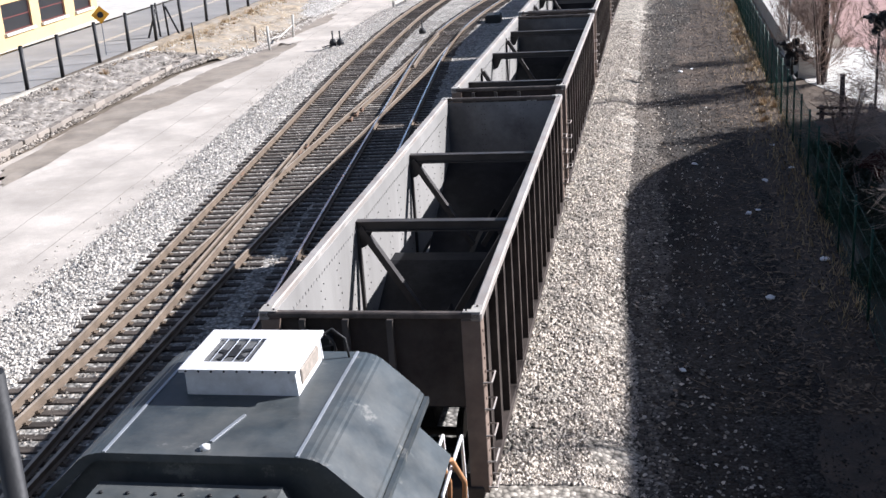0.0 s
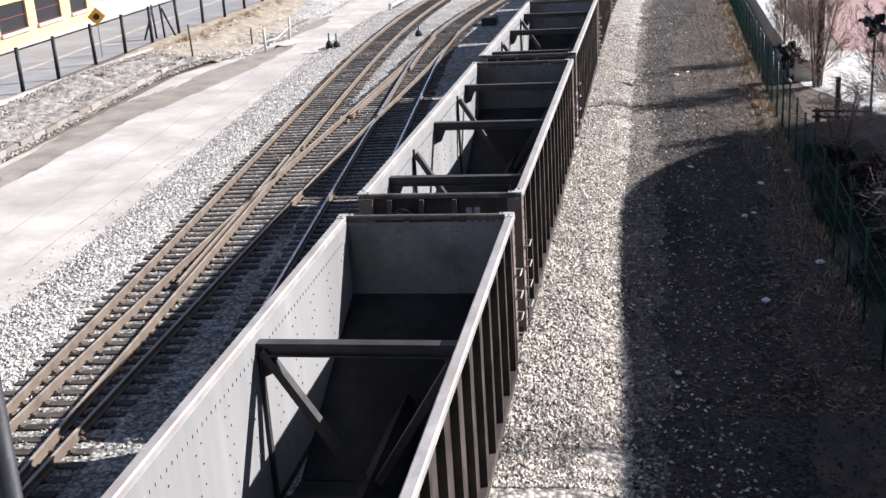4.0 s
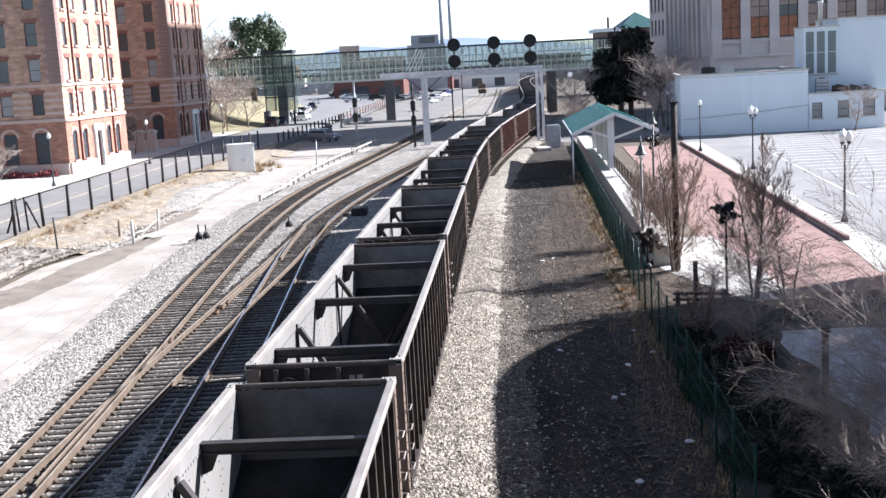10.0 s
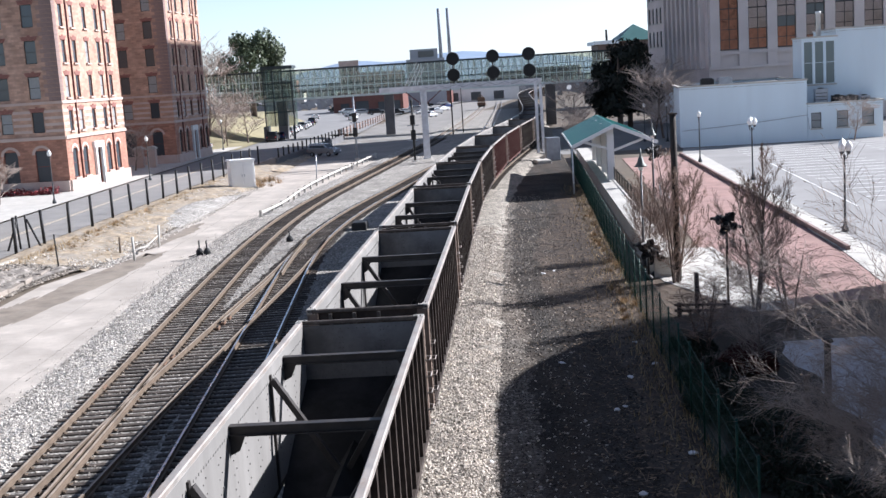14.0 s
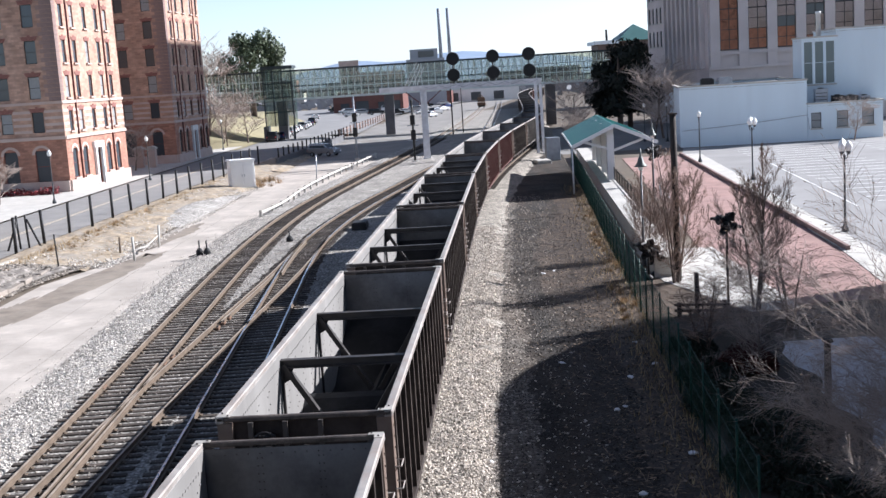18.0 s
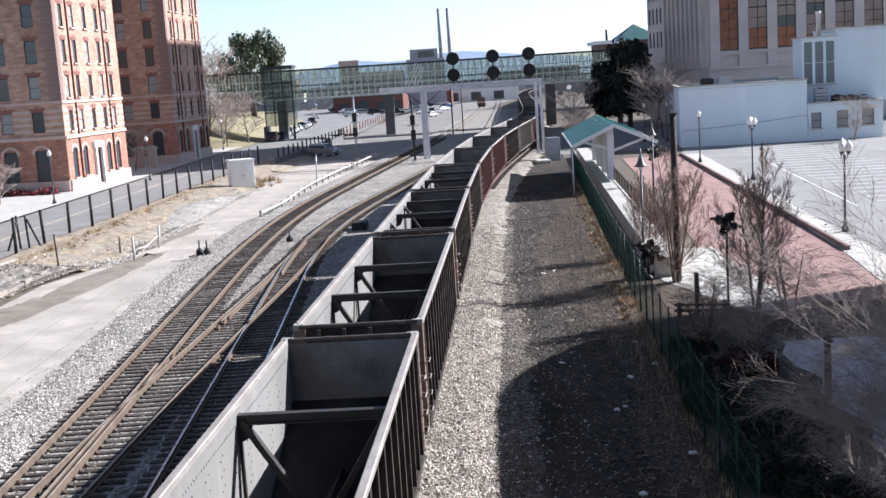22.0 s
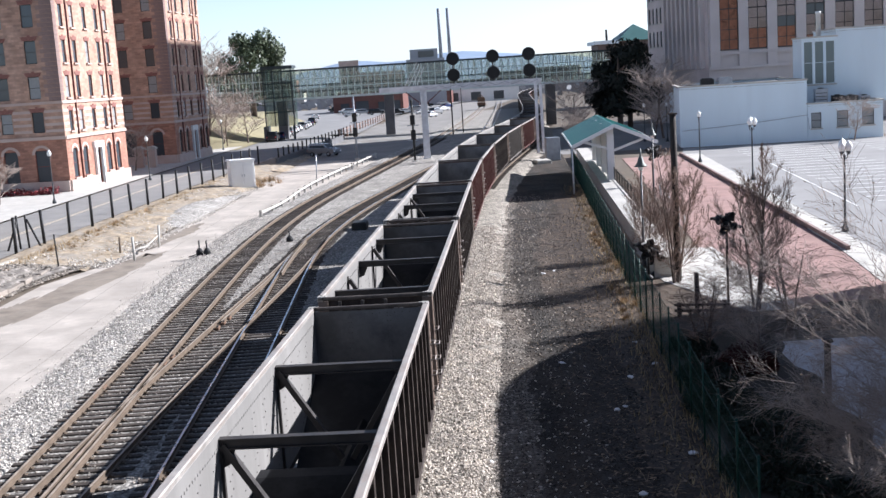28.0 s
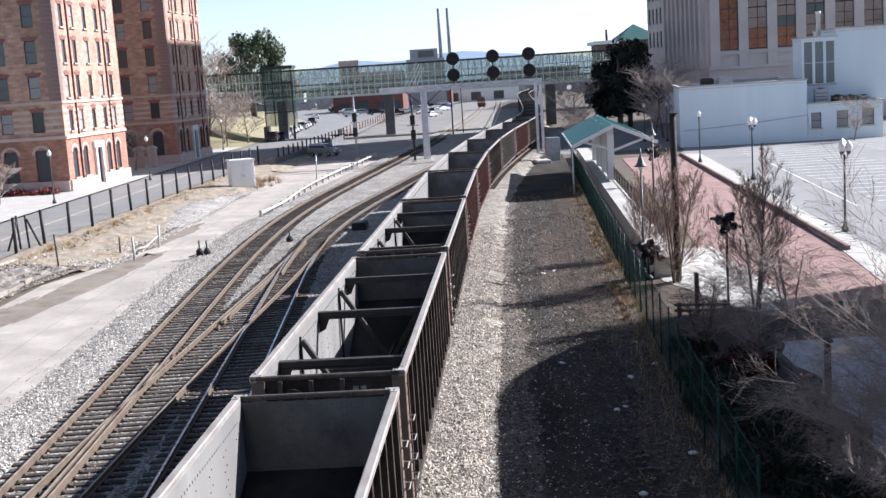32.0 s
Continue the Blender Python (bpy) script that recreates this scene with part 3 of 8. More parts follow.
        tube(bm, [(0.35, e * (hl + 0.05), 0.8), (0.38, e * (hl + 0.3), 0.55), (0.2, e * (hl + 0.6), 0.6)], 0.025, 6)
        part("air_hose", bm, M_BLACK, car)
    # floor: cross ridge and centre hood
    bm = bm_new()
    if kind == "gondola":
        box(bm, -sx + 0.03, sx - 0.03, -end_y, end_y, 1.05, 1.1)
    else:
        prism(bm, [(-3.6, floor_z - 0.02), (3.6, floor_z - 0.02), (3.1, floor_z + 0.02), (0.25, 2.0), (-0.25, 2.0), (-3.1, floor_z + 0.02)], -sx + 0.03, sx - 0.03, "x")
    part("floor_sheet", bm, M_FLOORCAR, car, "coal-dusted ridged floor, inside shade put into its colour")
    if kind != "gondola":
        bm = bm_new()
        prism(bm, [(-0.32, 0.7), (0.32, 0.7), (0.28, 1.15), (0, 1.5), (-0.28, 1.15)], -5.2, 5.2, "y")
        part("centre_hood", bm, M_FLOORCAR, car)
    # cross braces
    bars = {"two": (-2.65, 2.4), "three": (-5.6, -0.2, 5.0), "gondola": ()}[kind]
    struts = {"two": (-2.65, 2.4), "three": (-3.05, 3.45), "gondola": ()}[kind]
    for y in bars:
        br = part("cross_brace", brace_mesh(sx), M_BRACE, car, "dark steel cross brace")
        br.matrix_basis = pose(0, y, 0)
        for s in (-1, 1):
            part("gusset", gusset_mesh(sx, s), M_BRACE, br)
    for y in struts:
        for s in (-1, 1):
            bm = bm_new()
            beam(bm, (s * (sx - 0.1), 0, 3.5), (s * 0.12, 0, 1.45), 0.12, 0.17, (0, 1, 0))
            st = part("diagonal_strut", bm, M_BRACE, car)
            st.matrix_basis = pose(0, y, 0)
            bm = bm_new()
            box(bm, *sorted((s * (sx - 0.03), s * (sx - 0.08))), -0.05, 0.05, 1.05, 3.6)
            st = part("inside_stanchion", bm, M_BRACE, car)
            st.matrix_basis = pose(0, y, 0)
    # trucks
    for y in (-hl + 2.0, hl - 2.0):
        tk = part("truck", truck_mesh(), M_BLACK, car, "black cast-steel truck")
        tk.matrix_basis = pose(0, y, 0)
        for dy in (-0.89, 0.89):
            bm = bm_new()
            for s in (-1, 1):
                bm2 = [(0.2, 0.68), (0.457, 0.685), (0.457, 0.76), (0.485, 0.77), (0.485, 0.80), (0.2, 0.80)]
                rings = [[bm.verts.new((s * x, r * math.cos(k * math.pi / 10), 0.457 + r * math.sin(k * math.pi / 10))) for k in range(20)] for r, x in bm2]
                for r0, r1 in zip(rings, rings[1:]):
                    for k in range(20):
                        bm.faces.new((r0[k], r0[(k + 1) % 20], r1[(k + 1) % 20], r1[k]))
                bm.faces.new(rings[0])
                bm.faces.new(rings[-1])
            tube(bm, [(-0.75, 0, 0.457), (0.75, 0, 0.457)], 0.08, 8)
            bmesh.ops.recalc_face_normals(bm, faces=bm.faces[:])
            w = part("wheelset", bm, M_WHEEL, tk)
            w.matrix_basis = pose(0, dy, 0.03)
    # stencilled marks, as plain bars
    if kind == "three":
        bm = bm_new()
        for x, w in ((0.5, 0.12), (0.66, 0.12)):
            box(bm, x, x + w, -end_y - 0.006, -end_y - 0.002, 3.38, 3.54)
        for k in range(5):
            box(bm, 0.5 + k * 0.14, 0.5 + k * 0.14 + 0.1, -end_y - 0.006, -end_y - 0.002, 3.12, 3.28)
        part("stencilled_marks", bm, M_STENCIL, car, "faded pale stencil bars")
    return car


def brace_mesh(sx):
    bm = bm_new()
    z = 3.55
    prism(bm, [(-0.09, z + 0.075), (-0.09, z + 0.05), (-0.02, z + 0.05), (-0.02, z - 0.1), (-0.09, z - 0.1), (-0.09, z - 0.125), (0.09, z - 0.125), (0.09, z - 0.1), (0.02, z - 0.1), (0.02, z + 0.05), (0.09, z + 0.05), (0.09, z + 0.075)], -sx + 0.03, sx - 0.03, "x")
    return bm


def gusset_mesh(sx, s):
    bm, z = bm_new(), 3.55
    prism(bm, [(s * (sx - 0.03), z - 0.12), (s * (sx - 0.33), z - 0.12), (s * (sx - 0.2), z - 0.42), (s * (sx - 0.03), z - 0.5)], -0.012, 0.012, "y")
    return bm


def truck_mesh():
    bm = bm_new()
    for s in (-1, 1):
        prism(bm, [(-1.25, 0.42), (-1.25, 0.62), (-0.6, 0.78), (0.6, 0.78), (1.25, 0.62), (1.25, 0.42), (0.95, 0.55), (0.55, 0.5), (0.35, 0.22), (-0.35, 0.22), (-0.55, 0.5), (-0.95, 0.55)], *sorted((s * 0.9, s * 1.06)), "x")
    box(bm, -1.0, 1.0, -0.2, 0.2, 0.4, 0.75, 0.03)
    return bm


M_PLATE = mat("bare_metal_plate", (0.46, 0.43, 0.38), rough=0.45, metal=0.3, var=0.2, scale=4, fine=30, bump=0.1)
M_STENCIL = mat("faded_stencil", (0.42, 0.41, 0.39), var=0.3, scale=6, fine=40, bump=0.0, dirt=(0.06, 0.05, 0.045), dirt_amt=0.7, dirt_scale=5)
M_RIVET = mat("stained_rivets", (0.25, 0.24, 0.23), var=0.3, scale=4, fine=30, bump=0.0)
M_ENDPOST = mat("dusty_grey_post", (0.11, 0.095, 0.085), rough=0.7, var=0.3, scale=2, fine=20, bump=0.15, dirt=(0.07, 0.055, 0.05), dirt_amt=0.6, dirt_scale=2.0)
M_ENDRIM = mat("dark_worn_end_rim", (0.075, 0.062, 0.055), rough=0.6, metal=0.2, var=0.35, scale=3, fine=25, bump=0.15, dirt=(0.20, 0.165, 0.14), dirt_amt=0.6, dirt_scale=2.5)
M_POST = mat("tan_weathered_post", (0.20, 0.15, 0.12), rough=0.7, var=0.25, scale=2, fine=20, bump=0.15, dirt=(0.13, 0.09, 0.07), dirt_amt=0.6, dirt_scale=1.2)
M_ENDIN = mat("grey_scoured_end", (0.155, 0.155, 0.16), rough=0.5, metal=0.25, var=0.25, scale=0.6, fine=15, bump=0.1, dirt=(0.065, 0.065, 0.07), dirt_amt=0.9, dirt_scale=0.7, per_object=0.4)
M_BRACE = mat("dark_brace_steel", (0.05, 0.045, 0.043), rough=0.55, metal=0.2, var=0.3, scale=2, fine=20, bump=0.1)
M_WHEEL = mat("dark_wheel_steel", (0.06, 0.05, 0.045), rough=0.5, metal=0.4, var=0.3, scale=3, fine=20, bump=0.1)

KIND_A = hopper_car("two", M_CAR, "dark brown open-top hopper car with two cross braces, empty")
KIND_B = hopper_car("three", M_CAR, "dark brown open-top hopper car with three cross braces, empty")
KIND_C = hopper_car("gondola", M_MAROON, "maroon open coal gondola without cross braces, empty", mark=False)
KIND_D = hopper_car("gondola", M_GREYCAR, "weathered grey open coal gondola, empty", mark=False)
KIND_E = hopper_car("gondola", M_CAR, "dark brown open coal gondola, empty", mark=False)
ORDER = "ABBAABBCCEDCABAABBAABABBCABA"
PROTO = {"A": KIND_A, "B": KIND_B, "C": KIND_C, "D": KIND_D, "E": KIND_E}
TRAIN = []
used = set()
for ch in ORDER:
    TRAIN.append(PROTO[ch] if ch not in used else copy_thing(PROTO[ch], Matrix()))
    used.add(ch)

ARC_Y = np.arange(-120, 660, 1.0)
ARC_S = np.concatenate([[0], np.cumsum(np.hypot(1, np.diff(TRAIN_LINE(ARC_Y))))])
ARC_S = ARC_S - np.interp(16.0, ARC_Y, ARC_S) + 16.0


def on_line(s):
    y = float(np.interp(s, ARC_S, ARC_Y))
    return Vector((float(TRAIN_LINE(y)), y, 0))


def travelled(t):
    return 2.70 * t - 0.0097 * t * t


def car_pose(s_mid, half=5.8):
    a, b = on_line(s_mid - half), on_line(s_mid + half)
    c = (a + b) / 2
    return pose(c.x, c.y, 0, 0, 0, -math.degrees(math.atan2(b.x - a.x, b.y - a.y)))


SUV_ROWS = [(0.0, -33.0, 46.0, -3), (1.0, -32.4, 58.0, -3), (1.5, -32.05, 66.0, -3), (2.0, -31.7, 75.8, -3), (2.5, -31.25, 86.2, -3), (4.5, -29.9, 128.0, -2), (6.5, -28.9, 166.0, 0),
            (7.0, -29.0, 176.0, 2), (8.0, -28.5, 195.0, -5), (11.0, -25.5, 250.0, -6), (16.0, -19.0, 345.0, -6), (32.0, 2.0, 640.0, -6)]
TRUCK_ROWS = [(0.0, 30.0, 205.0, 95), (7.0, 6.0, 206.0, 95), (10.0, -14.0, 204.0, 95), (11.5, -28.0, 199.0, 100), (12.0, -31.5, 197.0, 98), (12.5, -34.0, 196.5, 92), (13.5, -38.5, 196.3, 90), (15.0, -47.0, 196.3, 90), (18.0, -66.0, 196.3, 90), (32.0, -150.0, 196.3, 90)]


def motions():
    times = [float(t) for t in range(33)]
    for k, c in enumerate(TRAIN):
        mid = 14.75 + k * CAR_PITCH + CAR_L / 2
        walk(c, [(t, car_pose(mid - travelled(t))) for t in times])
    walk(LOCO, [(t, car_pose(11.7 - travelled(t), 4.0)) for t in times])
    walk(SUV, [(t, pose(x, y, 0.0, 0, 0, a)) for t, x, y, a in SUV_ROWS])
    walk(TRUCK, [(t, pose(x, y, 0.02, 0, 0, a)) for t, x, y, a in TRUCK_ROWS])


# ---- more materials ----
def plain(name, color, rough=0.5, metal=0.0, emit=0.0):
    m = bpy.data.materials.new(name)
    m.use_nodes = True
    b = m.node_tree.nodes["Principled BSDF"]
    b.inputs["Base Color"].default_value = (*color, 1)
    b.inputs["Roughness"].default_value, b.inputs["Metallic"].default_value = rough, metal
    return m


def brick_mat(name, c1, c2, mortar, scale=1.0, w=0.24, h=0.08):
    """Courses of small bricks too far to tell apart, with stains."""
    m = mat(name, c1, var=0.2, scale=0.9, fine=9, bump=0.3, dirt=c2, dirt_amt=0.5, dirt_scale=0.35)
    N, L = m.node_tree.nodes, m.node_tree.links
    b = N["Principled BSDF"]
    src = b.inputs["Base Color"].links[0].from_socket
    co, sp, ad, cb, br, mx = (N.new("ShaderNode" + k) for k in ("TexCoord", "SeparateXYZ", "Math", "CombineXYZ", "TexBrick", "Mix"))
    L.new(co.outputs["Object"], sp.inputs[0])
    L.new(sp.outputs[0], ad.inputs[0])
    L.new(sp.outputs[1], ad.inputs[1])
    L.new(ad.outputs[0], cb.inputs[0])
    L.new(sp.outputs[2], cb.inputs[1])
    L.new(cb.outputs[0], br.inputs["Vector"])
    br.inputs["Color1"].default_value, br.inputs["Color2"].default_value, br.inputs["Mortar"].default_value = (1.28, 1.22, 1.12, 1), (0.62, 0.58, 0.56, 1), (0.9, 0.9, 0.9, 1)
    for k, v in (("Scale", 1.0), ("Brick Width", w), ("Row Height", h), ("Mortar Size", h * 0.07), ("Bias", -0.1)):
        br.inputs[k].default_value = v
    mx.data_type, mx.blend_type = "RGBA", "MULTIPLY"
    mx.inputs[0].default_value = 0.65
    L.new(src, mx.inputs[6])
    L.new(br.outputs["Color"], mx.inputs[7])
    L.new(mx.outputs[2], b.inputs["Base Color"])
    return m


M_BRICK_TAN = brick_mat("orange_tan_brick", (0.46, 0.31, 0.245), (0.33, 0.185, 0.13), (0.4, 0.35, 0.3), w=0.7, h=0.26)
M_BRICK_RUST = brick_mat("rust_brown_brick", (0.37, 0.20, 0.15), (0.26, 0.13, 0.10), (0.4, 0.35, 0.3), w=0.6, h=0.22)
M_LINTEL = mat("dark_red_brick_lintel", (0.26, 0.12, 0.10), var=0.2, scale=2.0, fine=10, bump=0.3)
M_SANDSTONE = mat("pale_sandstone", (0.56, 0.45, 0.40), var=0.15, scale=1.0, fine=10, bump=0.3, dirt=(0.30, 0.19, 0.14), dirt_amt=0.5, dirt_scale=0.5)
M_QUOIN = mat("grey_brown_quoin_brick", (0.27, 0.19, 0.17), var=0.2, scale=1.0, fine=10, bump=0.3)
M_FRAME = mat("dark_red_window_frame", (0.13, 0.035, 0.03), rough=0.6, var=0.15, scale=3, fine=20, bump=0.05)
M_FRAME_DK = mat("dark_window_frame", (0.04, 0.04, 0.042), rough=0.6, var=0.15, scale=3, fine=20, bump=0.05)
M_GLASS = plain("window_glass_dark", (0.06, 0.07, 0.08), rough=0.08)
M_DARKPANE = plain("dim_shop_glass", (0.012, 0.012, 0.014), rough=0.35)
M_BLIND = mat("drawn_blinds", (0.30, 0.31, 0.31), rough=0.4, var=0.1, scale=2, fine=20, bump=0.0)
M_BLUEWHITE = mat("blue_white_wall_paint", (0.74, 0.83, 0.88), rough=0.6, var=0.05, scale=0.8, fine=12, bump=0.08, dirt=(0.6, 0.67, 0.71), dirt_amt=0.35, dirt_scale=0.4, streak=True)
M_STONE = mat("grey_limestone", (0.64, 0.57, 0.545), var=0.14, scale=0.5, fine=8, bump=0.2, dirt=(0.40, 0.355, 0.34), dirt_amt=0.5, dirt_scale=0.25)
M_TANWALL = mat("buff_yellow_wall", (0.52, 0.37, 0.185), var=0.08, scale=0.7, fine=12, bump=0.1, dirt=(0.42, 0.30, 0.16), dirt_amt=0.4, dirt_scale=0.5)
M_BRONZE = mat("bronze_panel_and_reflection", (0.24, 0.10, 0.058), rough=0.35, metal=0.5, var=0.3, scale=0.8, fine=10, bump=0.05)
M_MIRROR = mat("mirror_window_glass", (0.17, 0.13, 0.125), rough=0.12, metal=0.8, var=0.35, scale=0.5, fine=6, bump=0.02)
M_TEALDK = mat("dark_teal_roof", (0.055, 0.13, 0.125), rough=0.5, var=0.15, scale=0.8, fine=10, bump=0.05)
M_BROWNWALL = mat("dark_brown_wall", (0.15, 0.12, 0.11), var=0.2, scale=0.6, fine=8, bump=0.2)
M_TOWERPANE = plain("grey_green_window_glass", (0.16, 0.2, 0.2), rough=0.1)
M_TEAL = mat("teal_metal_roof", (0.12, 0.30, 0.28), rough=0.45, var=0.12, scale=1.0, fine=15, bump=0.05)
M_GREENFENCE = mat("green_fence_paint", (0.012, 0.055, 0.04), rough=0.5, var=0.2, scale=2, fine=20, bump=0.05)
M_STEELGREY = mat("galvanised_steel", (0.36, 0.38, 0.41), rough=0.45, metal=0.5, var=0.15, scale=2, fine=20, bump=0.05)
M_MULLION = mat("pale_green_mullion", (0.66, 0.73, 0.71), rough=0.5, var=0.1, scale=1, fine=15, bump=0.0)
M_BARK = mat("grey_brown_bark", (0.15, 0.115, 0.095), var=0.3, scale=3, fine=25, bump=0.5)
M_TWIG = mat("winter_twigs", (0.31, 0.225, 0.18), var=0.25, scale=2, fine=15, bump=0.2)
M_LEAFDARK = mat("evergreen_leaves", (0.085, 0.11, 0.06), rough=0.6, var=0.4, scale=1.5, fine=8, bump=0.2)
M_DRY = mat("dry_grass", (0.36, 0.29, 0.205), var=0.5, scale=1.6, fine=14, bump=1.0, dirt=(0.30, 0.275, 0.24), dirt_amt=0.95, dirt_scale=0.45, wear=(0.15, 0.12, 0.085))
M_RIPRAP = mat("grey_rubble_slope", (0.33, 0.30, 0.265), var=0.5, scale=3.5, fine=14, bump=1.0, dirt=(0.14, 0.12, 0.10), dirt_amt=0.9, dirt_scale=2.4)
M_RUBBLEPALE = mat("dirty_pale_concrete", (0.42, 0.39, 0.34), var=0.25, scale=1.5, fine=14, bump=0.4, dirt=(0.25, 0.22, 0.18), dirt_amt=0.7, dirt_scale=0.8)
M_LEAFSOIL = mat("leaf_strewn_soil", (0.11, 0.082, 0.06), var=0.5, scale=2.5, fine=20, bump=1.0, dirt=(0.05, 0.04, 0.03), dirt_amt=0.8, dirt_scale=1.5, wear=(0.22, 0.165, 0.11))
M_LAWN = mat("winter_lawn", (0.26, 0.23, 0.14), var=0.15, scale=0.3, fine=6, bump=0.3, dirt=(0.36, 0.31, 0.18), dirt_amt=0.5, dirt_scale=0.1)
M_PAVER = mat("pink_red_pavers", (0.34, 0.215, 0.19), var=0.25, scale=0.8, fine=8, bump=0.4, dirt=(0.34, 0.235, 0.21), dirt_amt=0.4, dirt_scale=0.4)
M_YELLOWPAINT = mat("yellow_road_paint", (0.50, 0.43, 0.34), rough=0.7, var=0.2, scale=2, fine=20, bump=0.1)
M_SIGN = mat("orange_sign_face", (0.70, 0.33, 0.03), rough=0.5, var=0.05, scale=2, fine=10, bump=0.0)
M_REDBRICK = mat("red_brick", (0.155, 0.072, 0.06), var=0.2, scale=0.7, fine=6, bump=0.2)
M_GLOBE = plain("white_lamp_globe", (0.85, 0.85, 0.83), rough=0.35)
M_WOOD = mat("weathered_wood", (0.16, 0.12, 0.09), var=0.3, scale=4, fine=25, bump=0.4)
M_LITTER = plain("white_litter", (0.75, 0.75, 0.76), rough=0.7)
M_REDBUSH = mat("red_winter_hedge", (0.20, 0.04, 0.045), var=0.4, scale=3, fine=14, bump=0.6)


M_PADLIGHT = mat("pale_shaded_concrete", (0.66, 0.66, 0.67), var=0.1, scale=0.6, fine=20, bump=0.1, dirt=(0.5, 0.5, 0.5), dirt_amt=0.4, dirt_scale=0.4)


# ---- terrain sheets ----
def sheet(name, quad, material, z, label, category, thick=0.0):
    bm = bm_new()
    a = [bm.verts.new((x, y, z)) for x, y in quad]
    bm.faces.new(a)
    if thick:
        b = [bm.verts.new((x, y, z - thick)) for x, y in quad]
        n = len(a)
        for i in range(n):
            bm.faces.new((a[i], b[i], b[(i + 1) % n], a[(i + 1) % n]))
    bmesh.ops.recalc_face_normals(bm, faces=bm.faces[:])
    return tagged(part(name, bm, material), label, category, kind="structure")


def rough_strip(name, left, right, y0, y1, material, profile, amp, step, nx, label, category):
    """A lumpy strip: profile(u, y) gives the height across it."""
    ys = np.arange(y0, y1 + step * 0.5, step)
    bm = bm_new()
    rows = []
    for y in ys:
        l, r = float(left(y)), float(right(y))
        row = []
        for i in range(nx + 1):
            u = i / nx
            x = l + (r - l) * u
            k = 0.0 if i in (0, nx) else 1.0
            z = profile(u, y) + k * amp * (0.6 * noise.noise((x * 0.9, y * 0.9, 3)) + 0.6 * noise.noise((x * 2.6, y * 2.6, 7)) + 0.45 * noise.noise((x * 6.5, y * 6.5, 1)))
            row.append(bm.verts.new((x, y, z)))
        rows.append(row)
    for r0, r1 in zip(rows, rows[1:]):
        for i in range(nx):
            bm.faces.new((r0[i], r0[i + 1], r1[i + 1], r1[i])).smooth = True
    return tagged(part(name, bm, material), label, category, kind="structure")


def bank_foot(y):
    return -23.6 + 1.6 * smooth(60, 72, y) + 0.035 * np.maximum(y - 72, 0)


def bank_top(y):
    return -28.0 + 0.055 * np.maximum(y - 78, 0) + 0.02 * np.maximum(y - 140, 0)


rough_strip("rubble_bank", lambda y: bank_top(y) - 0.2, bank_foot, 30, 68, M_RIPRAP,
            lambda u, y: 0.02 + (-0.15 - 0.02) * u ** 1.5 + 0.25 * math.sin(math.pi * min(1, u * 1.4)) * 0.5, 0.3, 0.3, 22, "grey rubble bank below the street", "bank")
rough_strip("dry_grass_bank", lambda y: bank_top(y) - 0.2, lambda y: bank_foot(y) + 0.8 + 0.9 * noise.noise((y * 0.25, 3, 1)), 68, 168, M_DRY,
            lambda u, y: 0.02 + (-0.47) * u ** 1.3 + 0.18 * math.sin(math.pi * u), 0.2, 0.35, 20, "dry straw-coloured grass bank", "bank")
rough_strip("gravel_spill", lambda y: bank_foot(y) - 3.2, lambda y: bank_foot(y) + 1.4, 88, 112, M_BALLAST,
            lambda u, y: -0.42 + 0.42 * math.sin(math.pi * u) * math.sin(math.pi * (y - 87) / 26), 0.08, 0.5, 10, "pale gravel spill at the foot of the bank", "gravel")
bm = bm_new()
prism(bm, [(-30.8, 36), (-30.4, 36), (-26.9, 71.5), (-27.2, 71.5)], -0.2, 0.15, "z")
tagged(part("street_edging", bm, M_RUBBLEPALE), "pale concrete edging along the crest of the bank", "kerb", kind="structure")
sheet("street_line", [(-33.4, 50), (-33.25, 50), (-30.1, 165), (-30.25, 165)], M_YELLOWPAINT, 0.004, "worn yellow centre line", "road marking")
sheet("street_line", [(-33.15, 50), (-33.0, 50), (-29.85, 165), (-30.0, 165)], M_YELLOWPAINT, 0.004, "worn yellow centre line", "road marking")
rough_strip("lawn", lambda y: -75 + 0 * y, lambda y: -33 + 0.02 * (y - 190), 190, 300, M_LAWN,
            lambda u, y: 0.1 + 4.0 * smooth(0, 45, (y - 192)) * (1 - smooth(0.75, 1.0, u)), 0.2, 4, 14, "pale winter lawn rising beyond the street", "lawn")
sheet("far_road", [(-36, 165), (-3.6, 150), (13, 330), (34, 470), (12, 470), (-14, 330)], M_FARYARD, -0.44, "pale asphalt yard road by the tracks", "road")
sheet("far_lot", [(-36, 226), (-15, 226), (-12, 330), (16, 470), (-120, 470), (-62, 300)], M_FARASPHALT, 0.015, "asphalt car park beyond the footbridge", "car park")

# right-hand side: walkway, pavers, parking lot
sheet("parking_lot", [(19.6, 49.5), (60, 49.5), (62, 134), (29.5, 136.5), (27.3, 127), (23.6, 83.5), (21.4, 60)], M_LOT, -0.46, "sunlit pale asphalt parking lot", "parking lot")
sheet("lot_edge_pavement", [(19.3, 49.5), (21.3, 49.5), (29.3, 127), (27.0, 127), (23.3, 83.5), (20.9, 60)], M_CONCRETE, -0.42, "pale concrete strip at the lot edge", "pavement", 0.1)
sheet("paver_walk", [(12.6, 46), (19.2, 46), (20.8, 60), (23.2, 83.5), (26.9, 127), (20.6, 127), (16.4, 83.5), (13.9, 60)], M_PAVER, -0.45, "pink-red brick paver walk", "walk")
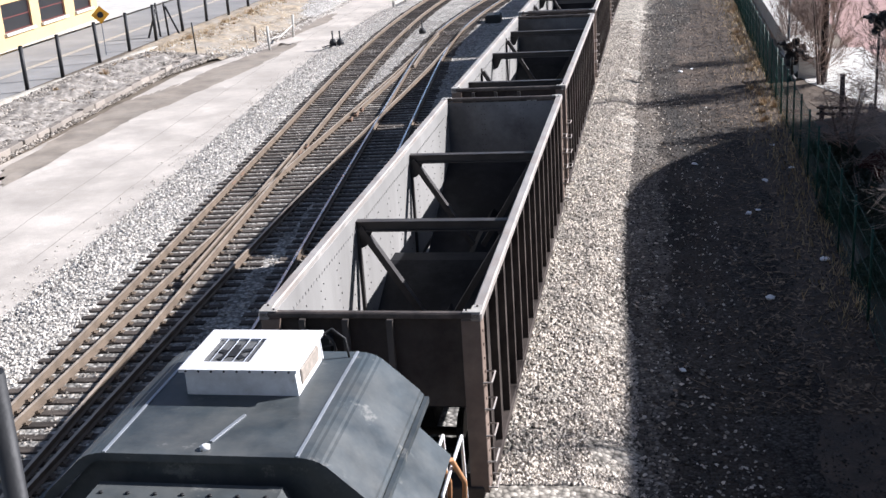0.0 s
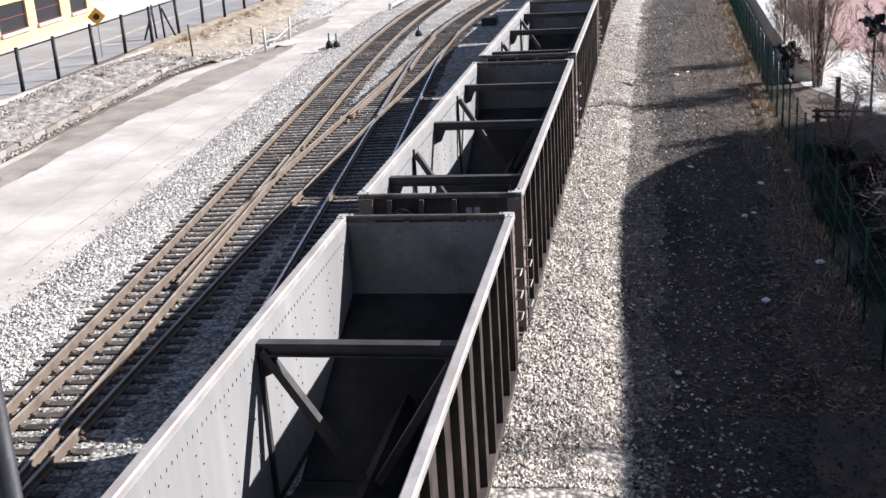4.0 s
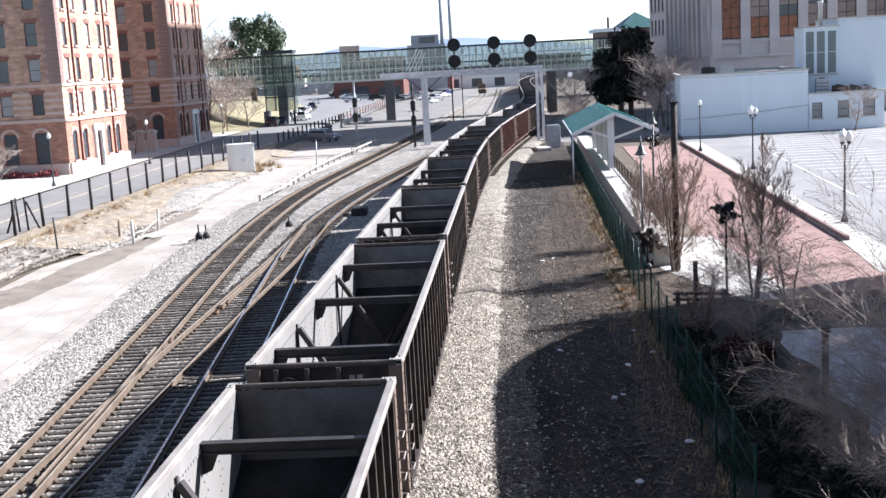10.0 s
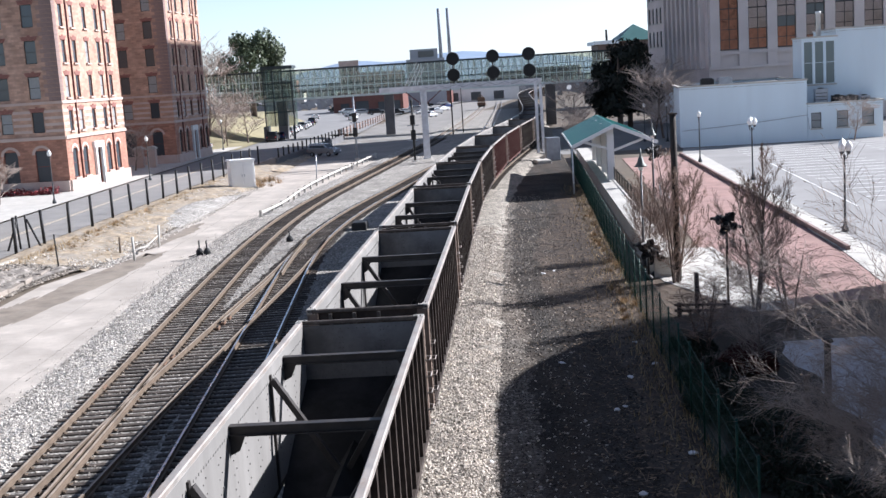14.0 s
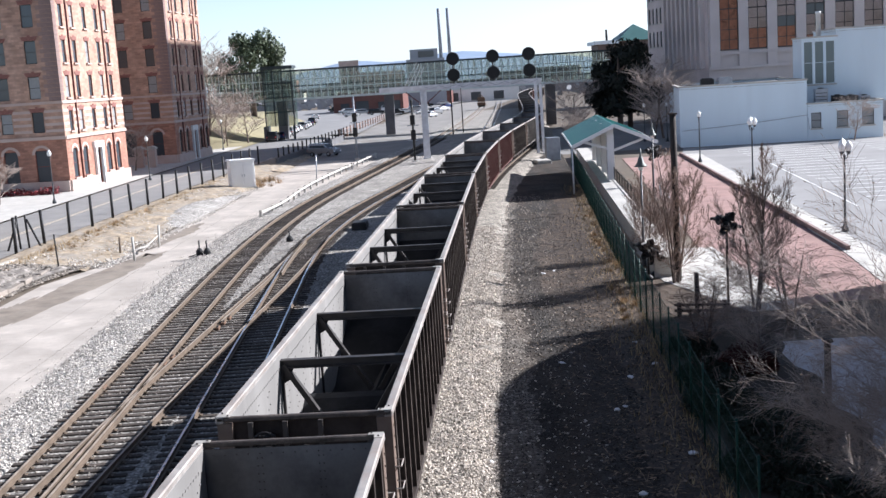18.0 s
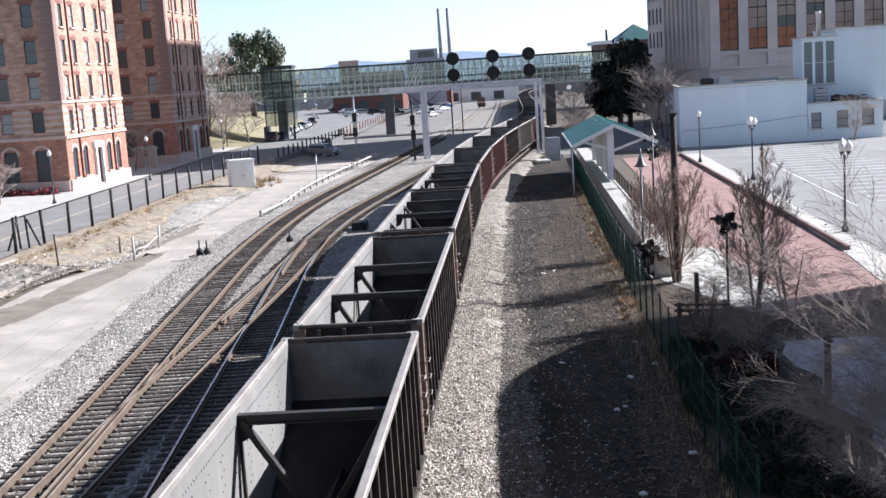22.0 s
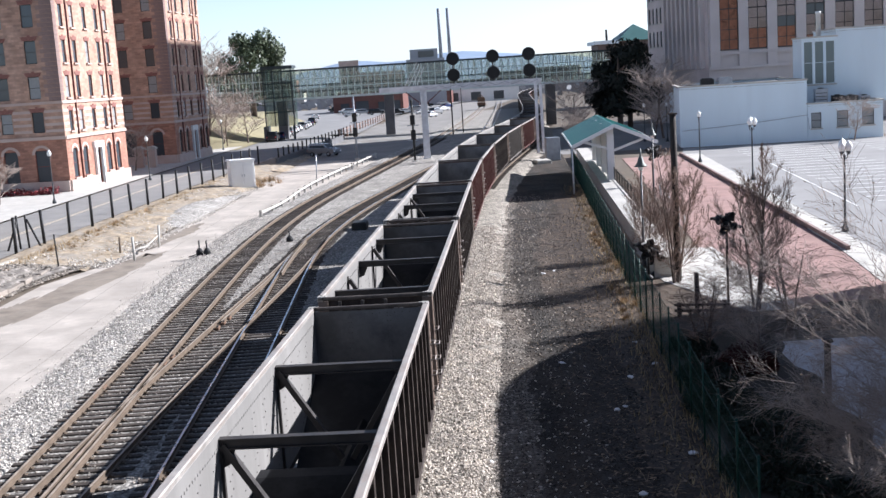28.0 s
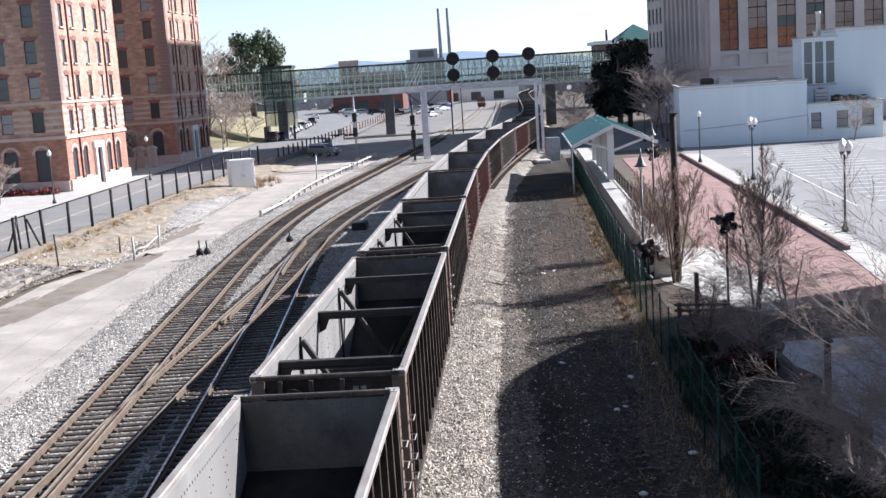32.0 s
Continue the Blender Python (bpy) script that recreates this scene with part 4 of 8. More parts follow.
sheet("concrete_walk", [(12.3, 45.2), (14.4, 45.2), (14.8, 62), (10.6, 62), (10.3, 53)], M_CONCRETE, -0.44, "bright concrete walk", "walk", 0.05)
strip("soil_bed", lambda y: 8.15 + 0.0815 * (y - 47.5) + 0.3, lambda y: 14.2 - 3.9 * smooth(44.0, 54, y) + 0.15 * noise.noise((y * 2.0, 3, 3)), 41.5, 54, M_LEAFSOIL, 0.034, 0.25, 6, label="brown leaf-strewn soil behind the fence", category="ground")
sheet("shaded_pad", [(10.4, 20), (24, 20), (24, 40), (11.6, 40)], M_PADLIGHT, -0.47, "paved pad behind the fence", "pavement")
sheet("cross_street", [(-5, 139), (75, 139), (75, 200), (20, 200)], M_ASPHALT, -0.48, "asphalt street beyond the parking lot", "road")


def walk_edge(y):
    return 9.65 + 0.079 * (y - 50)


bm = bm_new()
prism(bm, [(walk_edge(54) + 0.15, 54), (walk_edge(54) + 1.45, 54), (walk_edge(134) + 1.45, 134), (walk_edge(134) + 0.15, 134)], -0.5, 0.5, "z")
tagged(part("raised_walkway", bm, M_CONCRETE), "raised white concrete walkway beside the green fence", "walkway", kind="structure")
for i in range(27):  # stall lines
    for k in range(2):
        x0, y0 = 28.5 + k * 13 + i * 0.187, 58 + i * 2.7
        sheet("stall_line", [(x0, y0), (x0 + 9, y0 - 0.6), (x0 + 9, y0 - 0.38), (x0, y0 + 0.22)], M_WHITE, -0.455, "white painted stall line", "road marking")
sheet("stall_line", [(27.6, 75), (27.75, 75), (32.2, 110), (32.05, 110)], M_WHITE, -0.452, "white painted lane line", "road marking")


# ---- facades ----
def facade(bm, o, d, n, length, z0, z1, holes, depth=0.22, mi=0):
    """A wall with openings cut through it; o is its foot, d its run, n its outward normal."""
    o, d, n = Vector(o), Vector(d), Vector(n)
    ss = sorted({0.0, length, *[h[0] for h in holes], *[h[1] for h in holes]})
    zs = sorted({z0, z1, *[h[2] for h in holes], *[h[3] for h in holes]})

    def v(s, z, back=0.0):
        p = o + d * s - n * back
        return bm.verts.new((p.x, p.y, z))

    def quad(a, b, c, e):
        f = bm.faces.new((a, b, c, e))
        f.material_index = mi
    for s0, s1 in zip(ss, ss[1:]):
        for a, b in zip(zs, zs[1:]):
            sm, zm = (s0 + s1) / 2, (a + b) / 2
            if not any(h[0] < sm < h[1] and h[2] < zm < h[3] for h in holes):
                quad(v(s0, a), v(s1, a), v(s1, b), v(s0, b))
    for s0, s1, a, b in holes:
        for p, q in (((s0, a), (s1, a)), ((s1, a), (s1, b)), ((s1, b), (s0, b)), ((s0, b), (s0, a))):
            quad(v(*p), v(*p, depth), v(*q, depth), v(*q))


def window_set(kind, w, h, arched=False):
    """Meshes for frame, pane and sill of one window, about its lower middle, facing -y."""
    f = bm_new()
    t = 0.07
    box(f, -w / 2, -w / 2 + t, -0.05, 0.03, 0, h)
    box(f, w / 2 - t, w / 2, -0.05, 0.03, 0, h)
    box(f, -w / 2 + t, w / 2 - t, -0.05, 0.03, 0, t)
    box(f, -w / 2 + t, w / 2 - t, -0.05, 0.03, h - t, h)
    box(f, -w / 2 + t, w / 2 - t, -0.045, 0.02, h * 0.5 - 0.03, h * 0.5 + 0.03)
    p = bm_new()
    box(p, -w / 2 + t, w / 2 - t, -0.01, 0.0, t, h - t)
    s = bm_new()
    box(s, -w / 2 - 0.12, w / 2 + 0.12, -0.36, 0.0, -0.18, 0.0)
    return f, p, s


def put_windows(parent, o, d, n, specs, frame_mat, sill_mat, pane_mats):
    """specs: (s, z, w, h). Each window is a part with frame, pane and sill."""
    bank = {}
    o, d, n = Vector(o), Vector(d), Vector(n)
    turn = math.degrees(math.atan2(d.y, d.x))
    for i, (s, z, w, h) in enumerate(specs):
        pm = pane_mats[i % len(pane_mats)]
        p = o + d * s - n * 0.16
        m = pose(p.x, p.y, z, 0, 0, turn)
        key = (round(w, 2), round(h, 2), pm.name)
        if key not in bank:
            f, g, q = window_set("", w, h)
            wf = part("window", f, frame_mat, parent)
            bank[key] = (wf, part("pane", g, pm, wf), part("sill", q, sill_mat, wf))
            wf.matrix_basis = m
        else:
            src = bank[key]
            wf = share("window", src[0], m, parent)
            share("pane", src[1], Matrix(), wf)
            share("sill", src[2], Matrix(), wf)


def brick_tower(corner, far, front_len, top, cols_r, cols_f, rows, label, side_cols_w=1.0, front_w=1.3):
    """A tall brick block: the lit side runs from corner to far, the front turns left from the corner."""
    c, f = Vector((*corner, 0)), Vector((*far, 0))
    d = (f - c).normalized()
    side_len = (f - c).length
    n_side = Vector((d.y, -d.x, 0))
    d_front, n_front = Vector((-n_side.x, -n_side.y, 0)), Vector((-d.x, -d.y, 0))
    b = tagged(empty("brick_building"), label, "building", group="brick towers by the street")
    upper_r = [(s - side_cols_w / 2, s + side_cols_w / 2, z0, z1) for s in cols_r for z0, z1 in rows]
    arches_r = [(s - 0.65, s + 0.65, 1.5, 4.7) for i, s in enumerate(cols_r) if i != 2] + [(cols_r[2] - 0.7, cols_r[2] + 0.7, 0.3, 4.2)]
    upper_f = [(s - front_w / 2, s + front_w / 2, z0, z1) for s in cols_f for z0, z1 in rows]
    arches_f = [(s - 0.8, s + 0.8, 1.2, 4.7) for s in cols_f]
    for o, dd, nn, ln, up, ar, w in ((c, d, n_side, side_len, upper_r, arches_r, side_cols_w), (c, d_front, n_front, front_len, upper_f, arches_f, front_w)):
        bm = bm_new()
        facade(bm, o, dd, nn, ln, 5.9, top, [h for h in up])
        bmesh.ops.recalc_face_normals(bm, faces=bm.faces[:])
        part("brick_wall", bm, M_BRICK_TAN, b)
        bm = bm_new()
        facade(bm, o, dd, nn, ln, -0.2, 5.9, ar)
        bmesh.ops.recalc_face_normals(bm, faces=bm.faces[:])
        part("ground_storey_wall", bm, M_BRICK_RUST, b, "rust-brown brick ground storey with arches")
        cuts = [0.0] + [q for h in sorted(ar) for q in ((h[0] - 0.25, h[1] + 0.25) if h[2] < 1.0 else ())] + [ln]
        for e0, e1 in zip(cuts[0::2], cuts[1::2]):
            bm = bm_new()
            p0, p1 = o + dd * e0 + nn * 0.12, o + dd * e1 + nn * 0.12
            beam(bm, (p0.x, p0.y, 0.55), (p1.x, p1.y, 0.55), 0.26, 1.5)
            part("plinth", bm, M_SANDSTONE, b, "pale stone plinth")
        lintel = None
        for s in (cols_r if nn is n_side else cols_f):
            for z0, z1 in rows:
                if lintel is None:
                    bm = bm_new()
                    prism(bm, [(-w / 2 - 0.1, 0), (w / 2 + 0.1, 0), (w / 2 + 0.3, 0.42), (0.16, 0.42), (0.14, 0.56), (-0.14, 0.56), (-0.16, 0.42), (-w / 2 - 0.3, 0.42)], -0.05, 0.06, "y")
                    lintel = part("lintel", bm, M_LINTEL, b)
                    q = lintel
                else:
                    q = share("lintel", lintel, Matrix(), b)
                p = o + dd * s
                q.matrix_basis = pose(p.x, p.y, z1 + 0.01, 0, 0, math.degrees(math.atan2(dd.y, dd.x)))
        if nn is n_side:  # white door surround
            mid = cols_r[2]
            for s0, s1, a, t in ((mid - 1.15, mid - 0.72, -0.2, 4.4), (mid + 0.72, mid + 1.15, -0.2, 4.4), (mid - 1.35, mid + 1.35, 4.4, 5.1)):
                bm = bm_new()
                p0, p1 = o + dd * s0 + nn * 0.15, o + dd * s1 + nn * 0.15
                beam(bm, (p0.x, p0.y, (a + t) / 2), (p1.x, p1.y, (a + t) / 2), 0.3, t - a)
                part("door_surround", bm, M_WHITE, b, "white stone door surround")
        for z, t, pr in ((5.8, 0.35, 0.18), (9.6, 0.3, 0.14), (top - 0.6, 0.9, 0.5)):
            bm = bm_new()
            p0, p1 = o + nn * pr / 2 - dd * 0.1, o + dd * (ln + 0.05) + nn * pr / 2
            beam(bm, (p0.x, p0.y, z + t / 2), (p1.x, p1.y, z + t / 2), pr + 0.004, t)
            part("string_course", bm, M_SANDSTONE, b)
        # banded courses on the second storey
        cc = sorted(cols_r if nn is n_side else cols_f)
        edges = [0.0] + [q for s in cc for q in (s - w / 2 - 0.12, s + w / 2 + 0.12)] + [ln]
        for z in (6.75, 7.45, 8.15, 8.85):
            for e0, e1 in zip(edges[0::2], edges[1::2]):
                if e1 - e0 > 0.1:
                    bm = bm_new()
                    p0, p1 = o + dd * e0 + nn * 0.02, o + dd * e1 + nn * 0.02
                    beam(bm, (p0.x, p0.y, z), (p1.x, p1.y, z), 0.05, 0.3)
                    part("stone_band", bm, M_SANDSTONE, b)
        put_windows(b, o, dd, nn, [(s, z0, w, z1 - z0) for s in (cols_r if nn is n_side else cols_f) for z0, z1 in rows], M_FRAME if nn is n_side else M_FRAME_DK, M_SANDSTONE, [M_GLASS, M_BLIND, M_GLASS])
        put_windows(b, o, dd, nn, [((h[0] + h[1]) / 2, h[2], h[1] - h[0], h[3] - h[2]) for h in ar], M_FRAME, M_SANDSTONE, [M_GLASS])
        # arch heads over the ground-storey windows
        for h in ar:
            bm = bm_new()
            mid, r = (h[0] + h[1]) / 2, (h[1] - h[0]) / 2
            for k in range(9):
                a0, a1 = math.pi * k / 9, math.pi * (k + 1) / 9
                q = []
                for rr, aa in ((r, a0), (r + 0.3, a0), (r + 0.3, a1), (r, a1)):
                    p = o + dd * (mid + rr * math.cos(aa)) + nn * 0.06
                    q.append(bm.verts.new((p.x, p.y, h[3] - r * 0.55 + rr * math.sin(aa) * 0.9)))
                bm.faces.new(q)
            r2 = bmesh.ops.extrude_face_region(bm, geom=bm.faces[:])
            bmesh.ops.translate(bm, verts=[v for v in r2["geom"] if isinstance(v, bmesh.types.BMVert)], vec=-nn * 0.1)
            bmesh.ops.remove_doubles(bm, verts=bm.verts[:], dist=0.002)
            bmesh.ops.recalc_face_normals(bm, faces=bm.faces[:])
            part("arch_head", bm, M_SANDSTONE, b)
    # toothed corner blocks
    src = None
    z, k = 9.95, 0
    while z < top - 1:
        if src is None:
            bm = bm_new()
            box(bm, -0.06, 1.75, -0.06, 0.8, 0, 0.42)
            src = part("quoin", bm, M_QUOIN, b)
            ob = src
        else:
            ob = share("quoin", src, Matrix(), b)
        ang = math.degrees(math.atan2(d_front.y, d_front.x))
        ob.matrix_basis = Matrix.Translation((c.x, c.y, z)) @ pose(0, 0, 0, 0, 0, ang) @ Matrix.Diagonal((1.0 if k % 2 else 0.75, -1, 1, 1))
        z, k = z + 0.46, k + 1
    # roof and back
    bm = bm_new()
    p = [c, c + d * side_len, c + d * side_len + d_front * front_len, c + d_front * front_len]
    prism(bm, [(q.x - n_side.x * 0.25 - n_front.x * 0.25 * (1 if i in (0, 3) else -1), q.y - n_front.y * 0.25 * (1 if i in (0, 3) else -1)) for i, q in enumerate(p)], top - 0.5, top, "z")
    part("roof", bm, M_ASPHALT, b)
    bm = bm_new()
    for q0, q1 in ((p[1], p[2]), (p[2], p[3])):
        vs = [bm.verts.new((q.x, q.y, zz)) for q, zz in ((q0, -0.2), (q1, -0.2), (q1, top), (q0, top))]
        bm.faces.new(vs)
    part("back_wall", bm, M_BRICK_TAN, b)
    # downpipes
    for s in (3.45, 13.1):
        bm = bm_new()
        q = c + d * s + n_side * 0.1
        tube(bm, [(q.x, q.y, 0), (q.x, q.y, top - 1)], 0.09, 6)
        part("downpipe", bm, M_FRAME, b)
    return b


def gate_pillar(x, y):
    g = tagged(empty("gate_pillar"), "short brick gate pillar with a pale stone cap", "pillar", group="gate pillars between the brick buildings")
    bm = bm_new()
    box(bm, -0.55, 0.55, -0.55, 0.55, 0, 2.5, 0.02)
    part("shaft", bm, M_SANDSTONE, g)
    bm = bm_new()
    prism(bm, [(-0.7, 2.5), (0.7, 2.5), (0.7, 2.7), (0.2, 2.95), (-0.2, 2.95), (-0.7, 2.7)], -0.7, 0.7, "y")
    part("cap", bm, M_CONCRETE, g)
    g.matrix_basis = pose(x, y, 0.1)


for gx, gy in ((-40.9, 157.5), (-38.9, 156.5)):
    gate_pillar(gx, gy)
ROWS = [(6.6, 8.8), (10.2, 12.6), (13.95, 16.4), (17.8, 20.2), (21.6, 24.0), (25.4, 27.8), (29.2, 31.6)]
brick_tower((-39.81, 123.55), (-37.98, 140.69), 26, 34, (2.05, 4.85, 8.3, 11.65, 14.45), (2.85, 6.4, 10.0, 13.6, 17.2, 20.8), ROWS,
            "tall orange-brown brick building with stone arches at street level")
brick_tower((-36.98, 163.4), (-35.35, 179.5), 24, 34, (2.4, 5.4, 8.6, 12.1, 15.0), (2.65, 6.6, 10.4, 14.2, 18.0), ROWS,
            "brown brick building, its sunlit side banded in stone")


def house_block(name, o, ang, w, dep, z0, z1, holes, wall, label, cat, frame_mat=None, panes=None, roof=None):
    """A rectangular building: front of width w facing local -y; holes (s, z, w, h) on its front."""
    b = tagged(empty(name), label, cat)
    a = radians(ang)
    d, n = Vector((math.cos(a), math.sin(a), 0)), Vector((math.sin(a), -math.cos(a), 0))
    o = Vector((*o, 0))
    bm = bm_new()
    facade(bm, o, d, n, w, z0, z1, [(s - ww / 2, s + ww / 2, z, z + h) for s, z, ww, h in holes])
    p = [o, o + d * w, o + d * w - n * dep, o - n * dep]
    for i in (1, 2, 3):
        q0, q1 = p[i], p[(i + 1) % 4]
        bm.faces.new([bm.verts.new((q.x, q.y, z)) for q, z in ((q0, z0), (q1, z0), (q1, z1), (q0, z1))])
    bmesh.ops.recalc_face_normals(bm, faces=bm.faces[:])
    part("wall", bm, wall, b)
    bm = bm_new()
    prism(bm, [(q.x + (o - q).x * 0.02, q.y + 0.02 * (o - q).y) for q in p], z1 - 0.35, z1 - 0.3, "z")
    part("roof", bm, roof or M_ASPHALT, b)
    bm = bm_new()
    for i in range(4):
        q0, q1 = p[i], p[(i + 1) % 4]
        beam(bm, (q0.x, q0.y, z1), (q1.x, q1.y, z1), 0.3, 0.18)
    part("parapet_cap", bm, M_CONCRETE, b)
    if holes:
        put_windows(b, o, d, n, holes, frame_mat or M_FRAME_DK, M_CONCRETE, panes or [M_GLASS])
    return b


house_block("white_building", (29.5, 137.8), -9, 14.8, 25, -0.5, 6.75, [], M_BLUEWHITE, "long blank white-painted building with a flat roof", "building")
house_block("white_building_wing", (44.15, 135.45), -7.5, 8.6, 12, -0.5, 3.9, [(1.0, 1.0, 1.15, 1.8), (4.0, 1.0, 1.3, 1.9), (6.9, 1.1, 1.35, 1.9)], M_BLUEWHITE, "low white-painted wing with three windows", "building", panes=[M_BLIND])
house_block("white_tower_block", (49.6, 141.0), -7.5, 9.6, 14, 3.5, 12.6, [], M_BLUEWHITE, "taller white block with a flat roof", "building")
house_block("glass_stair_tower", (45.4, 141.2), -7.5, 4.2, 6, 3.5, 11.7, [(0.8, 6.0, 1.1, 5.2), (2.1, 6.0, 1.1, 5.2), (3.4, 6.0, 1.1, 5.2)], M_BLUEWHITE, "glazed stair tower beside the white block", "building", M_BLUEWHITE, [M_TOWERPANE])
for s in (3.0, 5.2):
    bm = bm_new()
    box(bm, 0, 1.6, 0, 1.4, 6.45, 7.5, 0.03)
    box(bm, 0.2, 1.4, 0.2, 1.2, 7.5, 7.6, 0.02)
    u = tagged(part("roof_unit", bm, M_STEELGREY if s > 4 else M_BLACK), "small grey rooftop ventilation unit on the white building", "roof unit")
    u.matrix_basis = pose(29.5 + s, 139.4, 0, 0, 0, -9)



def terrace_unit(x, y, w, h, m, label):
    u = tagged(empty("terrace_unit"), label, "roof unit", group="units on the terrace")
    bm = bm_new()
    box(bm, -w / 2, w / 2, -0.5, 0.5, 0, h, 0.03)
    body = part("body", bm, m, u)
    bm = bm_new()
    lathe(bm, [(0.34, h), (0.34, h + 0.1), (0.28, h + 0.12)], 12)
    part("fan_ring", bm, M_BLACK, body)
    for k in range(4):
        bm = bm_new()
        box(bm, -w / 2 + 0.1, w / 2 - 0.1, -0.53, -0.5, 0.15 + k * (h - 0.3) / 4, 0.15 + k * (h - 0.3) / 4 + 0.08)
        part("louvre", bm, M_BLACK, body)
    u.matrix_basis = pose(x, y, 3.6, 0, 0, -7.5)


for q, (dx, w, h, m) in enumerate(((1.6, 1.5, 1.9, M_STEELGREY), (3.5, 1.3, 1.0, M_BLACK), (5.0, 1.6, 0.9, M_BLACK), (6.6, 1.2, 0.8, M_STEELGREY))):
    terrace_unit(45.0 + dx, 138.2 - 0.13 * dx, w, h, m, ("grey" if m is M_STEELGREY else "dark") + " ventilation unit on the terrace of the white building")
bm = bm_new()
lathe(bm, [(0.3, 11.5), (0.3, 14.6), (0.36, 14.6), (0.36, 14.9)], 12, (48.6, 144.5, 0))
tagged(part("roof_flue", bm, M_WHITE), "white round flue above the white block", "flue")
# large stone office building with tall pilasters
BO = house_block("stone_office_building", (43.0, 178), -5, 46, 40, -0.5, 45, [], M_STONE, "large grey limestone office building with tall window bays", "building", M_FRAME_DK, [M_GLASS])
# unseen block added on top, sized for the shadow it throws on the street
house_block("stone_office_tower", (43.0, 178.05), -5, 8, 39.8, 44.7, 70.6, [], M_STONE, "unseen block added above the office building to shape its shadow", "building")
side = [(11.2 + k * 2.05, z, 1.1, 5.4) for k in range(8) for z in (12.0, 18.2, 24.4)] + [(1.2 + k * 1.9, z, 0.9, 2.6) for k in range(5) for z in (12.6, 16.6, 20.6, 24.6)]
BW = house_block("stone_office_wing", (38.9, 206), -82, 28.3, 24, -0.5, 65.6, side, M_STONE, "grey limestone wing with narrow windows between fins", "building", M_FRAME_DK, [M_GLASS])
for k in range(10):  # pilasters and fins
    def bay_at(s):
        return pose(43.0 + s * math.cos(radians(-5)), 178 + s * math.sin(radians(-5)), 0, 0, 0, -5)
    bm = bm_new()
    box(bm, -0.75, 0.75, -0.55, 0.02, 8.5, 44.5, 0.03)
    part("pilaster", bm, M_STONE, BO).matrix_basis = bay_at(0.85 + k * 4.32)
    bm = bm_new()  # tall bay: bars, spandrel below, panes behind
    wd, tops = 1.41, [11.1 + 1.55 * q for q in range(20)]
    for x in (-wd, -0.02, wd - 0.12):
        box(bm, x, x + 0.1, -0.22, -0.1, 11.1, 40.6)
    for q, z in enumerate(tops):
        box(bm, -wd, wd, -0.2, -0.1, z - 0.05, z + (0.12 if q % 4 == 0 else 0.05))
    wn_ = part("window", bm, M_FRAME_DK, BO)
    wn_.matrix_basis = bay_at(3.01 + k * 4.32)
    for q, z in enumerate(tops[:-1]):
        bm = bm_new()
        box(bm, -wd + 0.05, wd - 0.05, -0.16, -0.12, z, z + 1.55)
        # bronze panels low down; in the first bay bronze paints a lit reflection
        low_bronze = k == 0 or q < (2 if k < 3 else 1)
        part("pane", bm, M_BRONZE if low_bronze else (M_MIRROR if (q * 7 + k * 3) % 5 else M_GLASS), wn_)
    if k < 9:
        bm = bm_new()
        box(bm, -0.35, 0.35, -0.7, 0.02, 8.5, 65.1, 0.03)
        part("fin", bm, M_STONE, BW).matrix_basis = pose(38.9 + (10.2 + k * 2.05) * math.cos(radians(-82)), 206 + (10.2 + k * 2.05) * math.sin(radians(-82)), 0, 0, 0, -82)
for z in (8.2, 10.4):
    bm = bm_new()
    box(bm, -0.2, 46, -0.7, 0.02, z, z + 0.45)
    part("plinth_course", bm, M_STONE, BO).matrix_basis = pose(43.0, 178, 0, 0, 0, -5)


# ---- pyramid-roofed pavilion far off ----
def pavilion():
    b = tagged(empty("pavilion_building"), "brick hall with a green pyramid roof", "building")
    bm = bm_new()
    box(bm, 49, 60, 300, 316, -0.5, 16.2)
    box(bm, 43.5, 49, 300, 312, -0.5, 15.6)
    part("wall", bm, M_BROWNWALL, b)
    bm = bm_new()
    box(bm, 42.5, 49, 299, 313, 15.6, 16.5)
    part("low_roof", bm, M_BLUEWHITE, b)
    bm = bm_new()
    vs = [bm.verts.new(p) for p in ((48.5, 299, 16.2), (60.5, 299, 16.2), (60.5, 317, 16.2), (48.5, 317, 16.2), (54.3, 308, 20.6))]
    for q in ((0, 1, 4), (1, 2, 4), (2, 3, 4), (3, 0, 4), (3, 2, 1, 0)):
        bm.faces.new([vs[i] for i in q])
    part("roof", bm, M_TEALDK, b)
    bm = bm_new()
    tube(bm, [(46.8, 306, 16), (46.8, 306, 19.5)], 0.3, 8)
    part("chimney", bm, M_BLACK, b)


pavilion()
house_block("buff_building", (-37.6, 66), 92, 24, 16, -0.1, 6.5, [(3.2, 1.2, 4.5, 1.9), (9.2, 1.2, 4.5, 1.9), (15.2, 1.2, 4.5, 1.9), (21.0, 1.2, 3.4, 1.9)], M_TANWALL,
            "low buff-yellow building with red-framed windows", "building", M_FRAME, [M_DARKPANE])
house_block("red_brick_shop", (-34.5, 396), -4, 24.2, 20, -0.5, 6.9, [(4, 0.2, 3, 2.8), (10, 0.2, 4.5, 3.4), (17, 0.2, 3, 2.8), (22, 0.2, 2.4, 3)], M_REDBRICK, "low red brick building across the car park", "building")
house_block("white_warehouse", (4.0, 455), -4, 30, 16, -0.5, 5.0, [(4, 0.2, 4, 3.2), (13, 0.2, 4, 3.2), (22, 0.2, 4, 3.2)], M_WHITE, "low pale warehouse far beyond the tracks", "building")
